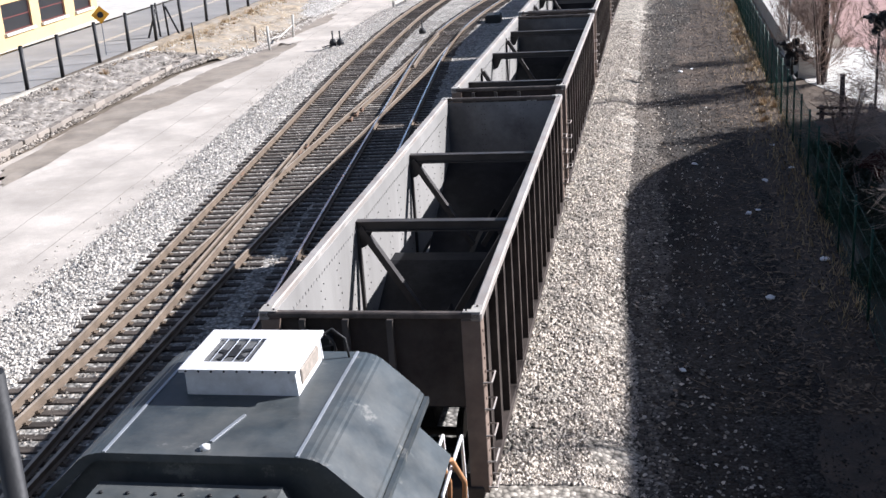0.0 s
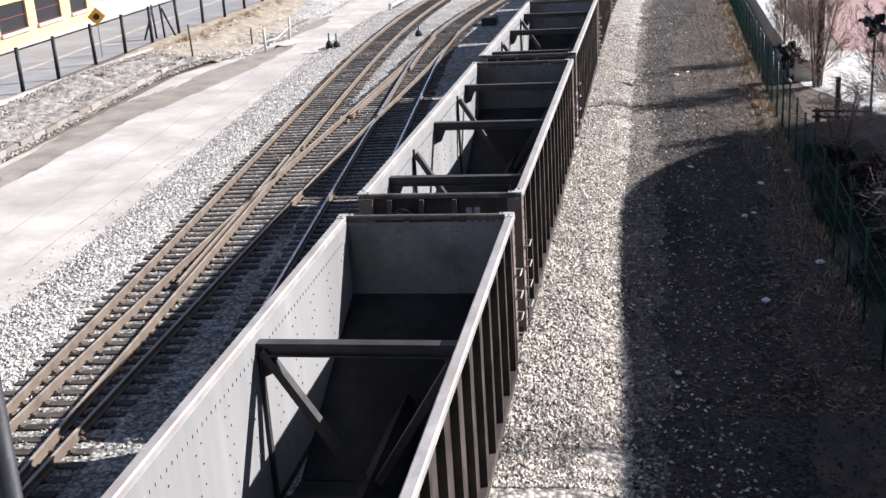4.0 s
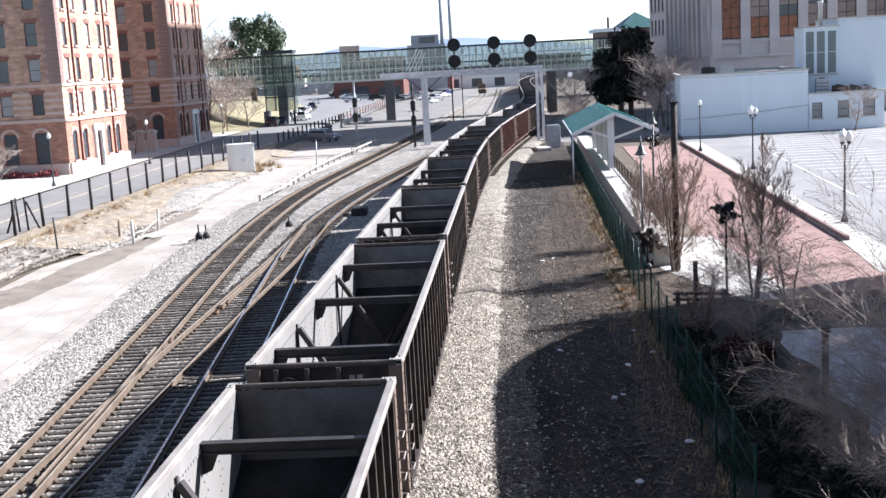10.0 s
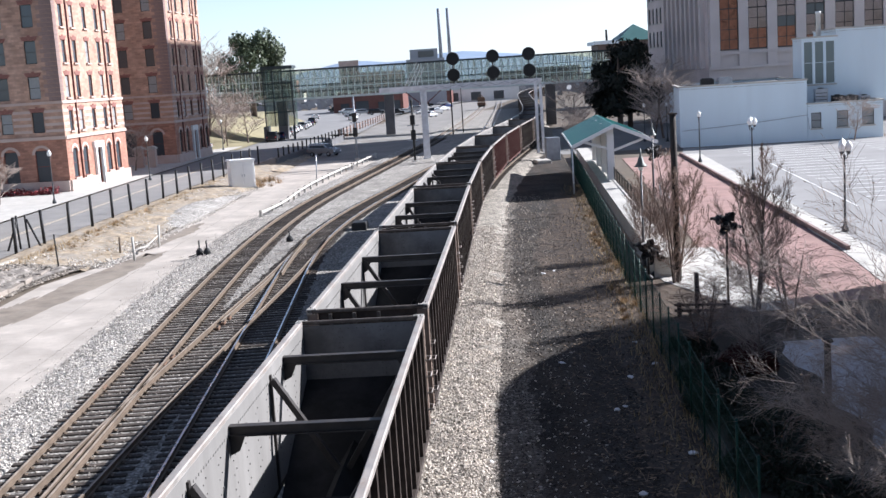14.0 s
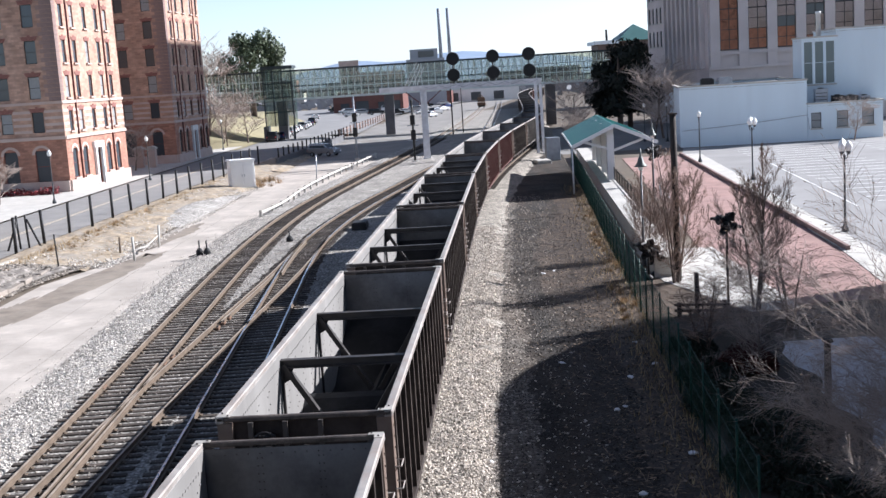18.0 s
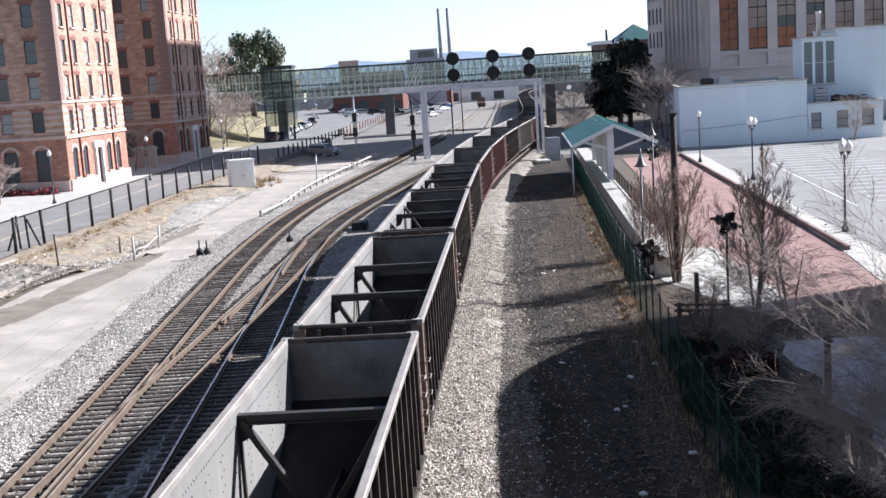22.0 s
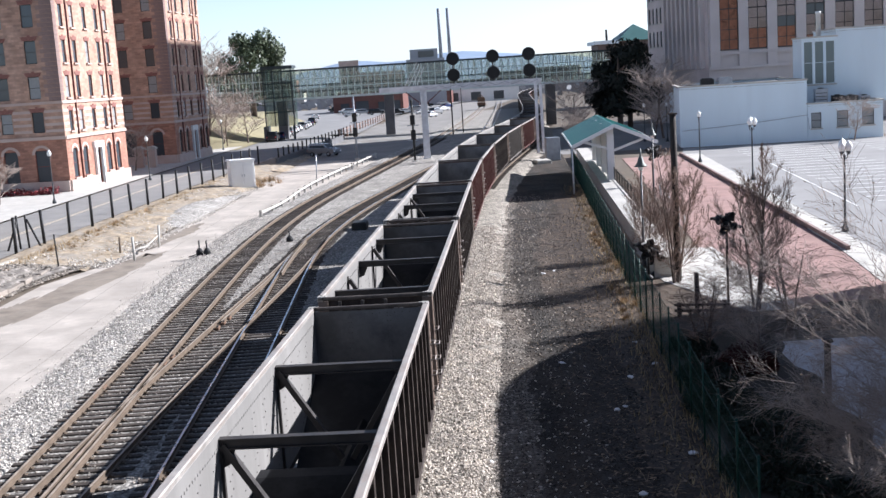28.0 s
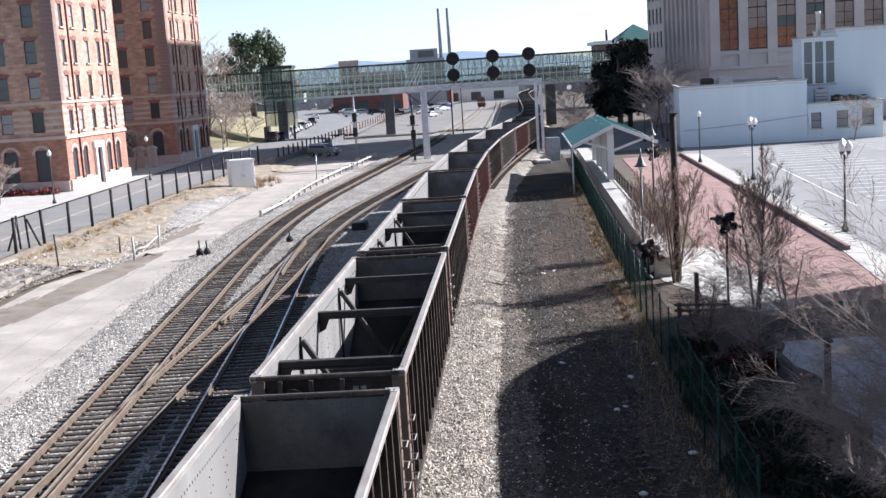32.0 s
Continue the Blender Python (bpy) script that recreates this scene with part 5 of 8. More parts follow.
house_block("red_brick_warehouse", (-2.0, 440), -4, 9, 16, -0.5, 6.0, [(3, 0.2, 2.4, 2.8)], M_REDBRICK, "low red brick store far beyond the tracks", "building")

# unseen block added beside the camera; its rounded end shades the yard
bm = bm_new()
prof = [(-25, -0.5), (51.0, -0.5)] + [(42.8 + 8.2 * math.cos(a), 8.43 + 6.2 * math.sin(a)) for a in np.linspace(0.0, math.pi / 2, 14)] + [(-25, 14.63)]
prism(bm, prof, 24.5, 42, "x")
SHADOW_BLOCK = tagged(part("arched_brick_hall", bm, M_REDBRICK), "unseen round-ended block added to shade the yard", "building")
SHADOW_BLOCK.matrix_basis = pose(24.35, 46, 0, 0, 0, -2.5) @ pose(-24.5, -46, 0)


# ---- posts, fences, rails ----
def black_post(h=2.35):
    bm = bm_new()
    tube(bm, [(0, 0, -0.25), (0, 0, h)], 0.115, 8)
    tube(bm, [(0, 0, h), (0, 0, h + 0.05)], [0.125, 0.08], 8)
    return bm


def build_street_posts():
    src = None
    spots = [(-29.1, 50), (-29.1, 53.5), (-29.0, 57.2), (-28.85, 61.3), (-28.8, 66.5), (-28.6, 70.9), (-28.35, 75.2)] + [(-27.9 + 0.062 * (y - 79), y) for y in np.arange(79.4, 152, 4.72)]
    for x, y in spots:
        if src is None:
            src = tagged(part("fence_post", black_post(), M_BLACK), "black steel fence post beside the street", "fence post", group="posts along the street")
            ob = src
        else:
            ob = copy_thing(src, Matrix())
        ob.matrix_basis = pose(x, y, 0, random.uniform(-1.5, 1.5), random.uniform(-1.5, 1.5), 0)
    br = tagged(empty("braced_corner_post"), "black corner posts with slanting braces", "fence post")
    for a, b in (((-28.75, 77.2, -0.25), (-28.85, 77.2, 2.3)), ((-28.3, 77.6, -0.25), (-28.4, 77.6, 2.3)), ((-29.5, 76.6, -0.25), (-28.8, 77.2, 2.0)), ((-27.4, 77.6, -0.25), (-28.3, 77.6, 2.0))):
        bm = bm_new()
        tube(bm, [a, b], 0.075, 8)
        part("post", bm, M_BLACK, br)


build_street_posts()


def small_posts():
    for x, y, h, r, m, label in ((-23.4, 68.6, 2.2, 0.05, M_BLACK, "thin black marker post on the bank"), (-21.4, 75.0, 1.0, 0.07, M_WOOD, "short dark wooden stake"),
                                 (-19.5, 71.3, 1.4, 0.085, M_CONCRETE, "short white concrete post"), (-19.3, 77.0, 1.4, 0.085, M_CONCRETE, "short white concrete post"),
                                 (-12.9, 120.7, 2.8, 0.06, M_STEELGREY, "thin grey marker pole by the track")):
        bm = bm_new()
        tube(bm, [(0, 0, -0.4), (0.02, 0, h)], r, 8)
        ob = tagged(part("marker_post", bm, m), label, "post")
        ob.matrix_basis = pose(x, y, -0.35, random.uniform(-3, 3), random.uniform(-3, 3), 0)
    bm = bm_new()
    tube(bm, [(-19.5, 71.3, 0.2), (-19.4, 74, 0.02), (-19.3, 77.0, 0.35)], 0.04, 6)
    tagged(part("slack_rope", bm, M_CONCRETE), "slack pale rope between two posts", "rope")


small_posts()


def retaining_kerb():
    k = tagged(empty("retaining_kerb"), "low kerb of old stone blocks at the bank's foot", "kerb", kind="structure")
    src = None
    y = 38.0
    while y < 66.5:
        if src is None:
            bm = bm_new()
            box(bm, -0.16, 0.16, -0.62, 0.62, -0.5, 0.3, 0.025)
            src = part("block", bm, M_KERB, k)
            ob = src
        else:
            ob = share("block", src, Matrix(), k)
        ob.matrix_basis = pose(-23.55 + random.uniform(-0.04, 0.04), y, -0.32 + random.uniform(-0.05, 0.05), 0, random.uniform(-3, 3), random.uniform(-2, 2))
        y += 1.27


M_KERB = mat("old_stone_block", (0.27, 0.235, 0.20), var=0.25, scale=1.5, fine=12, bump=0.5, per_object=0.25, dirt=(0.15, 0.13, 0.11), dirt_amt=0.6, dirt_scale=1.2)
retaining_kerb()


def cabinet():
    c = tagged(empty("equipment_cabinet"), "white steel trackside equipment cabinet with double doors", "cabinet")
    bm = bm_new()
    box(bm, -1.25, 1.25, -0.9, 0.9, 0, 2.75, 0.03)
    part("body", bm, M_WHITE, c)
    bm = bm_new()
    prism(bm, [(-1.4, 2.75), (1.4, 2.75), (1.3, 2.9), (-1.3, 2.9)], -1.02, 1.02, "y")
    part("roof", bm, M_WHITE, c)
    for s in (-1, 1):
        bm = bm_new()
        box(bm, *sorted((s * 0.02, s * 1.1)), -0.94, -0.9, 0.2, 2.5, 0.01)
        d = part("door", bm, M_WHITE, c)
        bm = bm_new()
        box(bm, *sorted((s * 0.1, s * 0.16)), -0.98, -0.94, 1.1, 1.4)
        part("handle", bm, M_STEELGREY, d)
    bm = bm_new()
    box(bm, -1.4, 1.4, -1.05, 1.05, -0.4, 0.0, 0.02)
    part("plinth", bm, M_CONCRETE, c)
    c.matrix_basis = pose(-20.6, 119.5, -0.25, 0, 0, 22)


cabinet()


def guardrail():
    g = tagged(empty("guardrail"), "low whitish guardrail on short posts beside the track", "guardrail")
    f = spline([(88, -14.6), (94, -13.7), (106, -13.2), (120, -12.3), (131.5, -11.1), (145, -9.4), (158, -7.9)])
    src = None
    for y in np.arange(90, 158, 3.4):
        if src is None:
            bm = bm_new()
            box(bm, -0.1, 0.1, -0.1, 0.1, -0.15, 0.72, 0.015)
            src = part("post", bm, M_PALEWOOD, g)
            ob = src
        else:
            ob = share("post", src, Matrix(), g)
        ob.matrix_basis = pose(float(f(y)), float(y), -0.45, random.uniform(-3, 3), random.uniform(-3, 3), 0)
    for y in np.arange(90, 154, 3.4):
        bm = bm_new()
        beam(bm, (float(f(y)) + 0.13, y, 0.12), (float(f(y + 3.4)) + 0.13, y + 3.4, 0.12), 0.05, 0.17)
        part("rail", bm, M_PALEWOOD, g)


M_PALEWOOD = mat("whitened_wood", (0.52, 0.49, 0.44), var=0.2, scale=3, fine=20, bump=0.2)
guardrail()


def switch_stand(x, y, label):
    s = tagged(empty("switch_stand"), label, "switch stand")
    bm = bm_new()
    box(bm, -0.35, 0.35, -0.25, 0.25, 0, 0.12, 0.02)
    part("base", bm, M_BLACK, s)
    bm = bm_new()
    lathe(bm, [(0.2, 0.1), (0.24, 0.4), (0.12, 0.6), (0.05, 0.62), (0.05, 0.95)], 10)
    part("mast", bm, M_BLACK, s)
    bm = bm_new()
    box(bm, -0.02, 0.02, -0.16, 0.16, 0.85, 1.1, 0.01)
    part("target", bm, M_BLACK, s)
    bm = bm_new()
    beam(bm, (0, 0, 0.3), (-0.7, -0.1, 0.1), 0.05, 0.05)
    part("lever", bm, M_BLACK, s)
    s.matrix_basis = pose(x, y, -0.45)


switch_stand(-15.2, 70.6, "black switch stand beside the dusty road")
switch_stand(-14.7, 70.4, "short black switch stand beside the dusty road")
switch_stand(-9.95, 73.8, "black switch machine between the tracks")


def track_box(x, y, sx, sy, sz, m, label, z=-0.25):
    bm = bm_new()
    box(bm, -sx / 2, sx / 2, -sy / 2, sy / 2, 0, sz, 0.03)
    box(bm, -sx / 2 + 0.05, sx / 2 - 0.05, -sy / 2 + 0.05, sy / 2 - 0.05, sz, sz + 0.06, 0.02)
    ob = tagged(part("trackside_box", bm, m), label, "equipment box")
    ob.matrix_basis = pose(x, y, z, 0, 0, random.uniform(-10, 10))


track_box(-5.6, 78.0, 1.0, 1.6, 0.5, M_BLACK, "black switch machine in the train's shade")


# ---- lamps and signs ----
def street_lamp(h, globes, m=None):
    lp = empty("street_lamp")
    bm = bm_new()
    lathe(bm, [(0.2, 0), (0.2, 0.2), (0.12, 0.35), (0.075, 0.6), (0.05, h - 0.9), (0.08, h - 0.8), (0.05, h - 0.7)], 10)
    part("post", bm, m or M_LAMPPOST, lp)
    tops = [(0, 0)] if globes == 1 else [(-0.21, -0.1), (0.21, -0.1), (0, 0.2)]
    for i, (x, y) in enumerate(tops):
        z = h - 0.55 + (0.12 if i == 2 else 0)
        bm = bm_new()
        if x:
            tube(bm, [(0, 0, h - 0.95), (x * 0.9, 0, h - 0.9), (x, 0, z)], 0.035, 6)
        lathe(bm, [(0.05, z - 0.15), (0.14, z - 0.02), (0.15, z + 0.02)], 10, (x, y, 0))
        part("holder", bm, m or M_LAMPPOST, lp)
        bm = bm_new()
        lathe(bm, [(0.1, z + 0.02), (0.17, z + 0.12), (0.215, z + 0.28), (0.2, z + 0.4), (0.12, z + 0.52), (0.05, z + 0.56), (0.03, z + 0.66)], 12, (x, y, 0))
        part("globe", bm, M_GLOBE, lp, "white glass globe")
    return lp


M_LAMPPOST = mat("grey_black_lamp_paint", (0.065, 0.07, 0.075), rough=0.45, var=0.2, scale=3, fine=20, bump=0.05)
LAMP1 = tagged(street_lamp(5.1, 1), "dark post lamp with a single white globe", "street lamp", group="post lamps")
LAMP3 = tagged(street_lamp(5.1, 3), "dark post lamp with a cluster of white globes", "street lamp", group="post lamps")
for i, (x, y, z) in enumerate(((-37.2, 110, 0.1), (-33.9, 134.3, 0.0), (-35.9, 193, 0.0), (-38.6, 86.6, 0.1), (26.6, 115.3, -0.42), (28.0, 153, -0.48), (30.5, 150.5, -0.48))):
    ob = LAMP1 if i == 0 else copy_thing(LAMP1, Matrix())
    ob.matrix_basis = pose(x, y, z)
for i, (x, y) in enumerate(((23.0, 64.3), (26.4, 95.4))):
    ob = LAMP3 if i == 0 else copy_thing(LAMP3, Matrix())
    ob.matrix_basis = pose(x, y, -0.42, 0, 0, 10)


def warning_sign():
    s = tagged(empty("warning_sign"), "orange diamond warning sign on a thin post", "road sign")
    bm = bm_new()
    box(bm, -0.03, 0.03, -0.03, 0.03, -0.1, 2.9)
    part("post", bm, M_STEELGREY, s)
    bm = bm_new()
    prism(bm, [(0, -0.55), (0.55, 0), (0, 0.55), (-0.55, 0)], -0.05, -0.03, "y")
    f = part("panel", bm, M_SIGN, s)
    f.matrix_basis = pose(0, 0, 2.5)
    bm = bm_new()
    lathe(bm, [(0.2, 0), (0.2, 0.01)], 14)
    b = part("symbol", bm, M_BLACK, f)
    b.matrix_basis = pose(0, -0.062, 0.0, 90, 0, 0)
    s.matrix_basis = pose(-29.6, 69.5, 0, 0, 0, 25)


warning_sign()


M_DKWOOD = mat("creosoted_wood", (0.045, 0.036, 0.03), var=0.3, scale=4, fine=25, bump=0.4)


def utility_pole(x, y, h, r, label, m=None):
    bm = bm_new()
    tube(bm, [(0, 0, -0.3), (0, 0, h * 0.5), (0, 0, h)], [r, r * 0.93, r * 0.85], 10)
    box(bm, -r * 1.1, r * 1.1, -r * 1.1, r * 1.1, h - 0.05, h + 0.02)
    ob = tagged(part("utility_pole", bm, m or M_WOOD), label, "pole")
    ob.matrix_basis = pose(x, y, -0.5)
    return ob


utility_pole(10.95, 52.7, 7.9, 0.17, "dark brown wooden pole behind the fence", M_DKWOOD)
utility_pole(3.1, 200, 9.5, 0.13, "thin dark pole by the far tracks", M_BLACK)
utility_pole(5.0, 205, 10.0, 0.1, "thin dark pole by the far tracks", M_BLACK)


# ---- green fence ----
def fence_x(y):
    return 8.15 + 0.0815 * (y - 47.5)


def green_fence():
    fc = tagged(empty("green_fence"), "dark green wire-mesh fence on steel posts", "fence")
    step = 2.45
    ys = np.arange(22, 119, step)
    post = None
    wires = None
    ang = -math.degrees(math.atan(0.0815))
    for y in ys:
        if post is None:
            bm = bm_new()
            tube(bm, [(0, 0, -0.1), (0, 0, 2.3)], 0.033, 6)
            post = part("post", bm, M_GREENFENCE, fc)
            ob = post
            bm = bm_new()
            for k in range(1, 13):
                yy = k * step / 13
                box(bm, -0.004, 0.004, yy - 0.005, yy + 0.005, 0.06, 2.2)
            for z in (0.08, 0.6, 1.15, 1.7, 2.18):
                box(bm, -0.006, 0.006, 0, step, z - 0.006, z + 0.006)
            wires = part("mesh_panel", bm, M_GREENFENCE, fc)
            w = None
            wires.matrix_basis = pose(fence_x(y), y, -0.5, 0, 0, ang)
        else:
            ob = share("post", post, Matrix(), fc)
            w = share("mesh_panel", wires, Matrix(), fc)
        ob.matrix_basis = pose(fence_x(y), y, -0.5, 0, 0, ang)
        if w:
            w.matrix_basis = pose(fence_x(y), y, -0.5, 0, 0, ang)


green_fence()


def walkway_rail():
    r = tagged(empty("railing"), "dark iron railing along the raised walkway", "railing")
    step = 2.4
    ys = np.arange(62, 112, step)
    src = None
    ang = -math.degrees(math.atan(0.079))
    for y in ys:
        if src is None:
            bm = bm_new()
            box(bm, -0.03, 0.03, -0.03, 0.03, 0, 1.1)
            a = part("post", bm, M_BLACK, r)
            bm = bm_new()
            box(bm, -0.02, 0.02, 0.03, step - 0.03, 0.975, 1.025)
            b = part("rail", bm, M_BLACK, r)
            lo = share("rail", b, pose(0, 0, -0.88), b)
            bm = bm_new()
            box(bm, -0.012, 0.012, -0.012, 0.012, 0.145, 0.975)
            c = part("baluster", bm, M_BLACK, b)
            c.matrix_basis = pose(0, step / 4, 0)
            src = (a, b, c)
        else:
            a, b = share("post", src[0], Matrix(), r), share("rail", src[1], Matrix(), r)
            share("rail", src[1], pose(0, 0, -0.88), b)
            share("baluster", src[2], pose(0, step / 4, 0), b)
        for k in range(2, 4):
            share("baluster", src[2], pose(0, k * step / 4, 0), b)
        for o in (a, b):
            o.matrix_basis = pose(walk_edge(y) + 1.38, y, 0.5, 0, 0, ang)


walkway_rail()


# ---- shelter with the teal roof ----
def shelter():
    s = tagged(empty("platform_shelter"), "white timber shelter with a teal metal roof", "shelter")
    def mid(y):
        return 14.6 + 0.08 * (y - 94)
    y0, y1 = 94, 116
    hw, ez, rz = 3.5, 3.45, 5.0
    for sd in (-1, 1):
        bm = bm_new()
        vs = [bm.verts.new(p) for p in ((mid(y0), y0 - 0.6, rz), (mid(y1), y1, rz), (mid(y1) + sd * hw, y1, ez), (mid(y0) + sd * hw, y0 - 0.6, ez))]
        bm.faces.new(vs)
        e = bmesh.ops.extrude_face_region(bm, geom=bm.faces[:])
        bmesh.ops.translate(bm, verts=[v for v in e["geom"] if isinstance(v, bmesh.types.BMVert)], vec=(0, 0, -0.1))
        bmesh.ops.recalc_face_normals(bm, faces=bm.faces[:])
        rf = part("roof_slope", bm, M_TEAL, s)
        for k in range(14):
            y = y0 - 0.3 + k * 1.7
            bm = bm_new()
            beam(bm, (mid(y) + sd * 0.05, y, rz + 0.0), (mid(y) + sd * (hw - 0.05), y, ez + 0.03), 0.05, 0.06)
            part("standing_seam", bm, M_TEAL, rf)
        bm = bm_new()
        beam(bm, (mid(y0), y0 - 0.65, rz - 0.05), (mid(y0) + sd * hw, y0 - 0.65, ez - 0.05), 0.08, 0.3)
        part("barge_board", bm, M_WHITE, s, "white barge board")
        bm = bm_new()
        beam(bm, (mid(y0), y0, 2.9), (mid(y0) + sd * 2.4, y0, ez + 0.25), 0.14, 0.2)
        part("brace", bm, M_WHITE, s)
        bm = bm_new()
        beam(bm, (mid(y0) + sd * hw, y0 - 0.6, ez - 0.08), (mid(y1) + sd * hw, y1, ez - 0.08), 0.12, 0.16)
        part("gutter", bm, M_WHITE, s)
    for y in (94.2, 101.3, 108.5, 115.5):
        bm = bm_new()
        box(bm, -0.3, 0.3, -0.3, 0.3, -0.5, 4.8, 0.03)
        box(bm, -0.38, 0.38, -0.38, 0.38, -0.5, 0.1, 0.02)
        p = part("column", bm, M_WHITE, s)
        p.matrix_basis = pose(mid(y) - 0.3, y, 0, 0, 0, -4)
    bm = bm_new()
    tube(bm, [(mid(92) - hw + 0.15, 93.5, -0.5), (mid(92) - hw + 0.15, 93.5, 3.4)], 0.07, 8)
    part("downpipe", bm, M_WHITE, s)


shelter()


# ---- old railway signals shown along the walk ----
def display_signal(x, y, h, label, disc=0.5, z=-0.45):
    s = tagged(empty("display_signal"), label, "railway signal", group="old signals on show")
    bm = bm_new()
    tube(bm, [(0, 0, 0), (0, 0, h)], 0.05, 8)
    lathe(bm, [(0.22, 0), (0.22, 0.1), (0.08, 0.25)], 10)
    part("mast", bm, M_BLACK, s)
    for u, v, r, tip, turn in ((-0.55, 0.3, 0.46, 90, -55), (0.35, 0.55, 0.38, 70, 25), (0.1, -0.25, 0.55, 85, -15), (0.7, -0.3, 0.34, 100, 65), (-0.3, -0.75, 0.3, 60, 10)):
        r *= disc
        bm = bm_new()
        lathe(bm, [(r * 0.5, -0.2), (r * 0.9, -0.12), (r * 0.95, 0.04), (r, 0.06), (r * 0.95, 0.08)], 14)
        d = part("head", bm, M_BLACK, s)
        d.matrix_basis = pose(disc * u, -0.18 - 0.1 * abs(u), h - disc * 0.8 + disc * v, tip, 0, turn)
        bm = bm_new()
        n = 9
        rings = [[bm.verts.new((q * math.cos(math.pi * w / (n - 1)), q * math.sin(math.pi * w / (n - 1)), z)) for w in range(n)] for q, z in ((r * 0.7, 0.08), (r * 0.66, 0.34), (r * 0.6, 0.34), (r * 0.62, 0.08))]
        for r0, r1 in zip(rings, rings[1:] + rings[:1]):
            for w in range(n - 1):
                bm.faces.new((r0[w], r0[w + 1], r1[w + 1], r1[w]))
        bmesh.ops.recalc_face_normals(bm, faces=bm.faces[:])
        part("hood", bm, M_BLACK, d)
    bm = bm_new()
    beam(bm, (-disc * 0.7, 0, h - disc * 0.8), (disc * 0.7, 0, h - disc * 0.6), 0.05, 0.05)
    part("bracket", bm, M_BLACK, s)
    bm = bm_new()
    box(bm, -0.16, 0.16, 0.05, 0.32, h - disc * 1.3, h - disc * 0.3, 0.04)
    part("case", bm, M_BLACK, s)
    s.matrix_basis = pose(x, y, z, 0, 0, random.uniform(-30, 30))


display_signal(9.75, 53.6, 1.9, "squat black railway signal with round lamp hoods", 0.5)
display_signal(10.2, 54.4, 1.5, "squat black railway signal with round lamp hoods", 0.5)
display_signal(11.45, 45.4, 4.05, "black signal head on a tall thin mast", 0.46)
display_signal(16.6, 88, 3.9, "black round signal on a grey mast", 0.6)


def bell_lamp(x, y, h, z=-0.45):
    """A post lamp with a bell-shaped metal shade and a spike on top."""
    s = tagged(empty("bell_lamp"), "thin grey post lamp with a bell-shaped metal shade", "post lamp", group="bell-shaded lamps")
    bm = bm_new()
    lathe(bm, [(0.11, 0), (0.11, 0.2), (0.055, 0.35), (0.05, h - 1.1)], 8)
    part("post", bm, M_LAMPPOST, s)
    bm = bm_new()
    lathe(bm, [(0.1, h - 1.12), (0.13, h - 0.95), (0.12, h - 0.8)], 10)
    part("glass", bm, M_GLOBE, s)
    bm = bm_new()
    lathe(bm, [(0.34, h - 0.92), (0.3, h - 0.86), (0.17, h - 0.7), (0.13, h - 0.5), (0.06, h - 0.42), (0.05, h - 0.3), (0.03, h)], 14)
    part("shade", bm, M_LAMPSHADE, s, "weathered grey-green bell shade")
    s.matrix_basis = pose(x, y, z)


M_LAMPSHADE = mat("weathered_grey_green_metal", (0.13, 0.14, 0.13), rough=0.5, metal=0.3, var=0.25, scale=5, fine=25, bump=0.1)
bell_lamp(10.25, 57.5, 6.0)
bell_lamp(15.9, 84.0, 5.9)
for i in range(6):
    bm = bm_new()
    tube(bm, [(0, 0, 0), (0, 0, 1.3)], 0.07, 8)
    ob = tagged(part("bollard", bm, M_WHITE), "white bollard on the paver walk", "bollard", group="white bollards")
    ob.matrix_basis = pose(14.2 + 0.17 * i * 3, 66 + 4.0 * i, -0.45)


def low_rail_fence():
    f = tagged(empty("rail_fence"), "low dark wooden rail fence behind the mesh fence", "fence")
    for x, y, z in ((9.4, 45.2, 0.1), (10.2, 45.5, 1.25), (11.2, 45.0, 0.15)):
        bm = bm_new()
        box(bm, x - 0.08, x + 0.08, y - 0.08, y + 0.08, -0.6, z, 0.01)
        part("post", bm, M_BLACK, f)
    for z in (-0.22, 0.02):
        bm = bm_new()
        beam(bm, (9.2, 45.2, z), (11.4, 44.9, z - 0.05), 0.06, 0.1)
        part("rail", bm, M_BLACK, f)


low_rail_fence()
bm = bm_new()
beam(bm, (20.9, 58, -0.34), (27.1, 127, -0.34), 0.2, 0.3)
tagged(part("low_wall", bm, M_QUOIN), "low dark red wall along the lot edge", "wall", kind="structure")


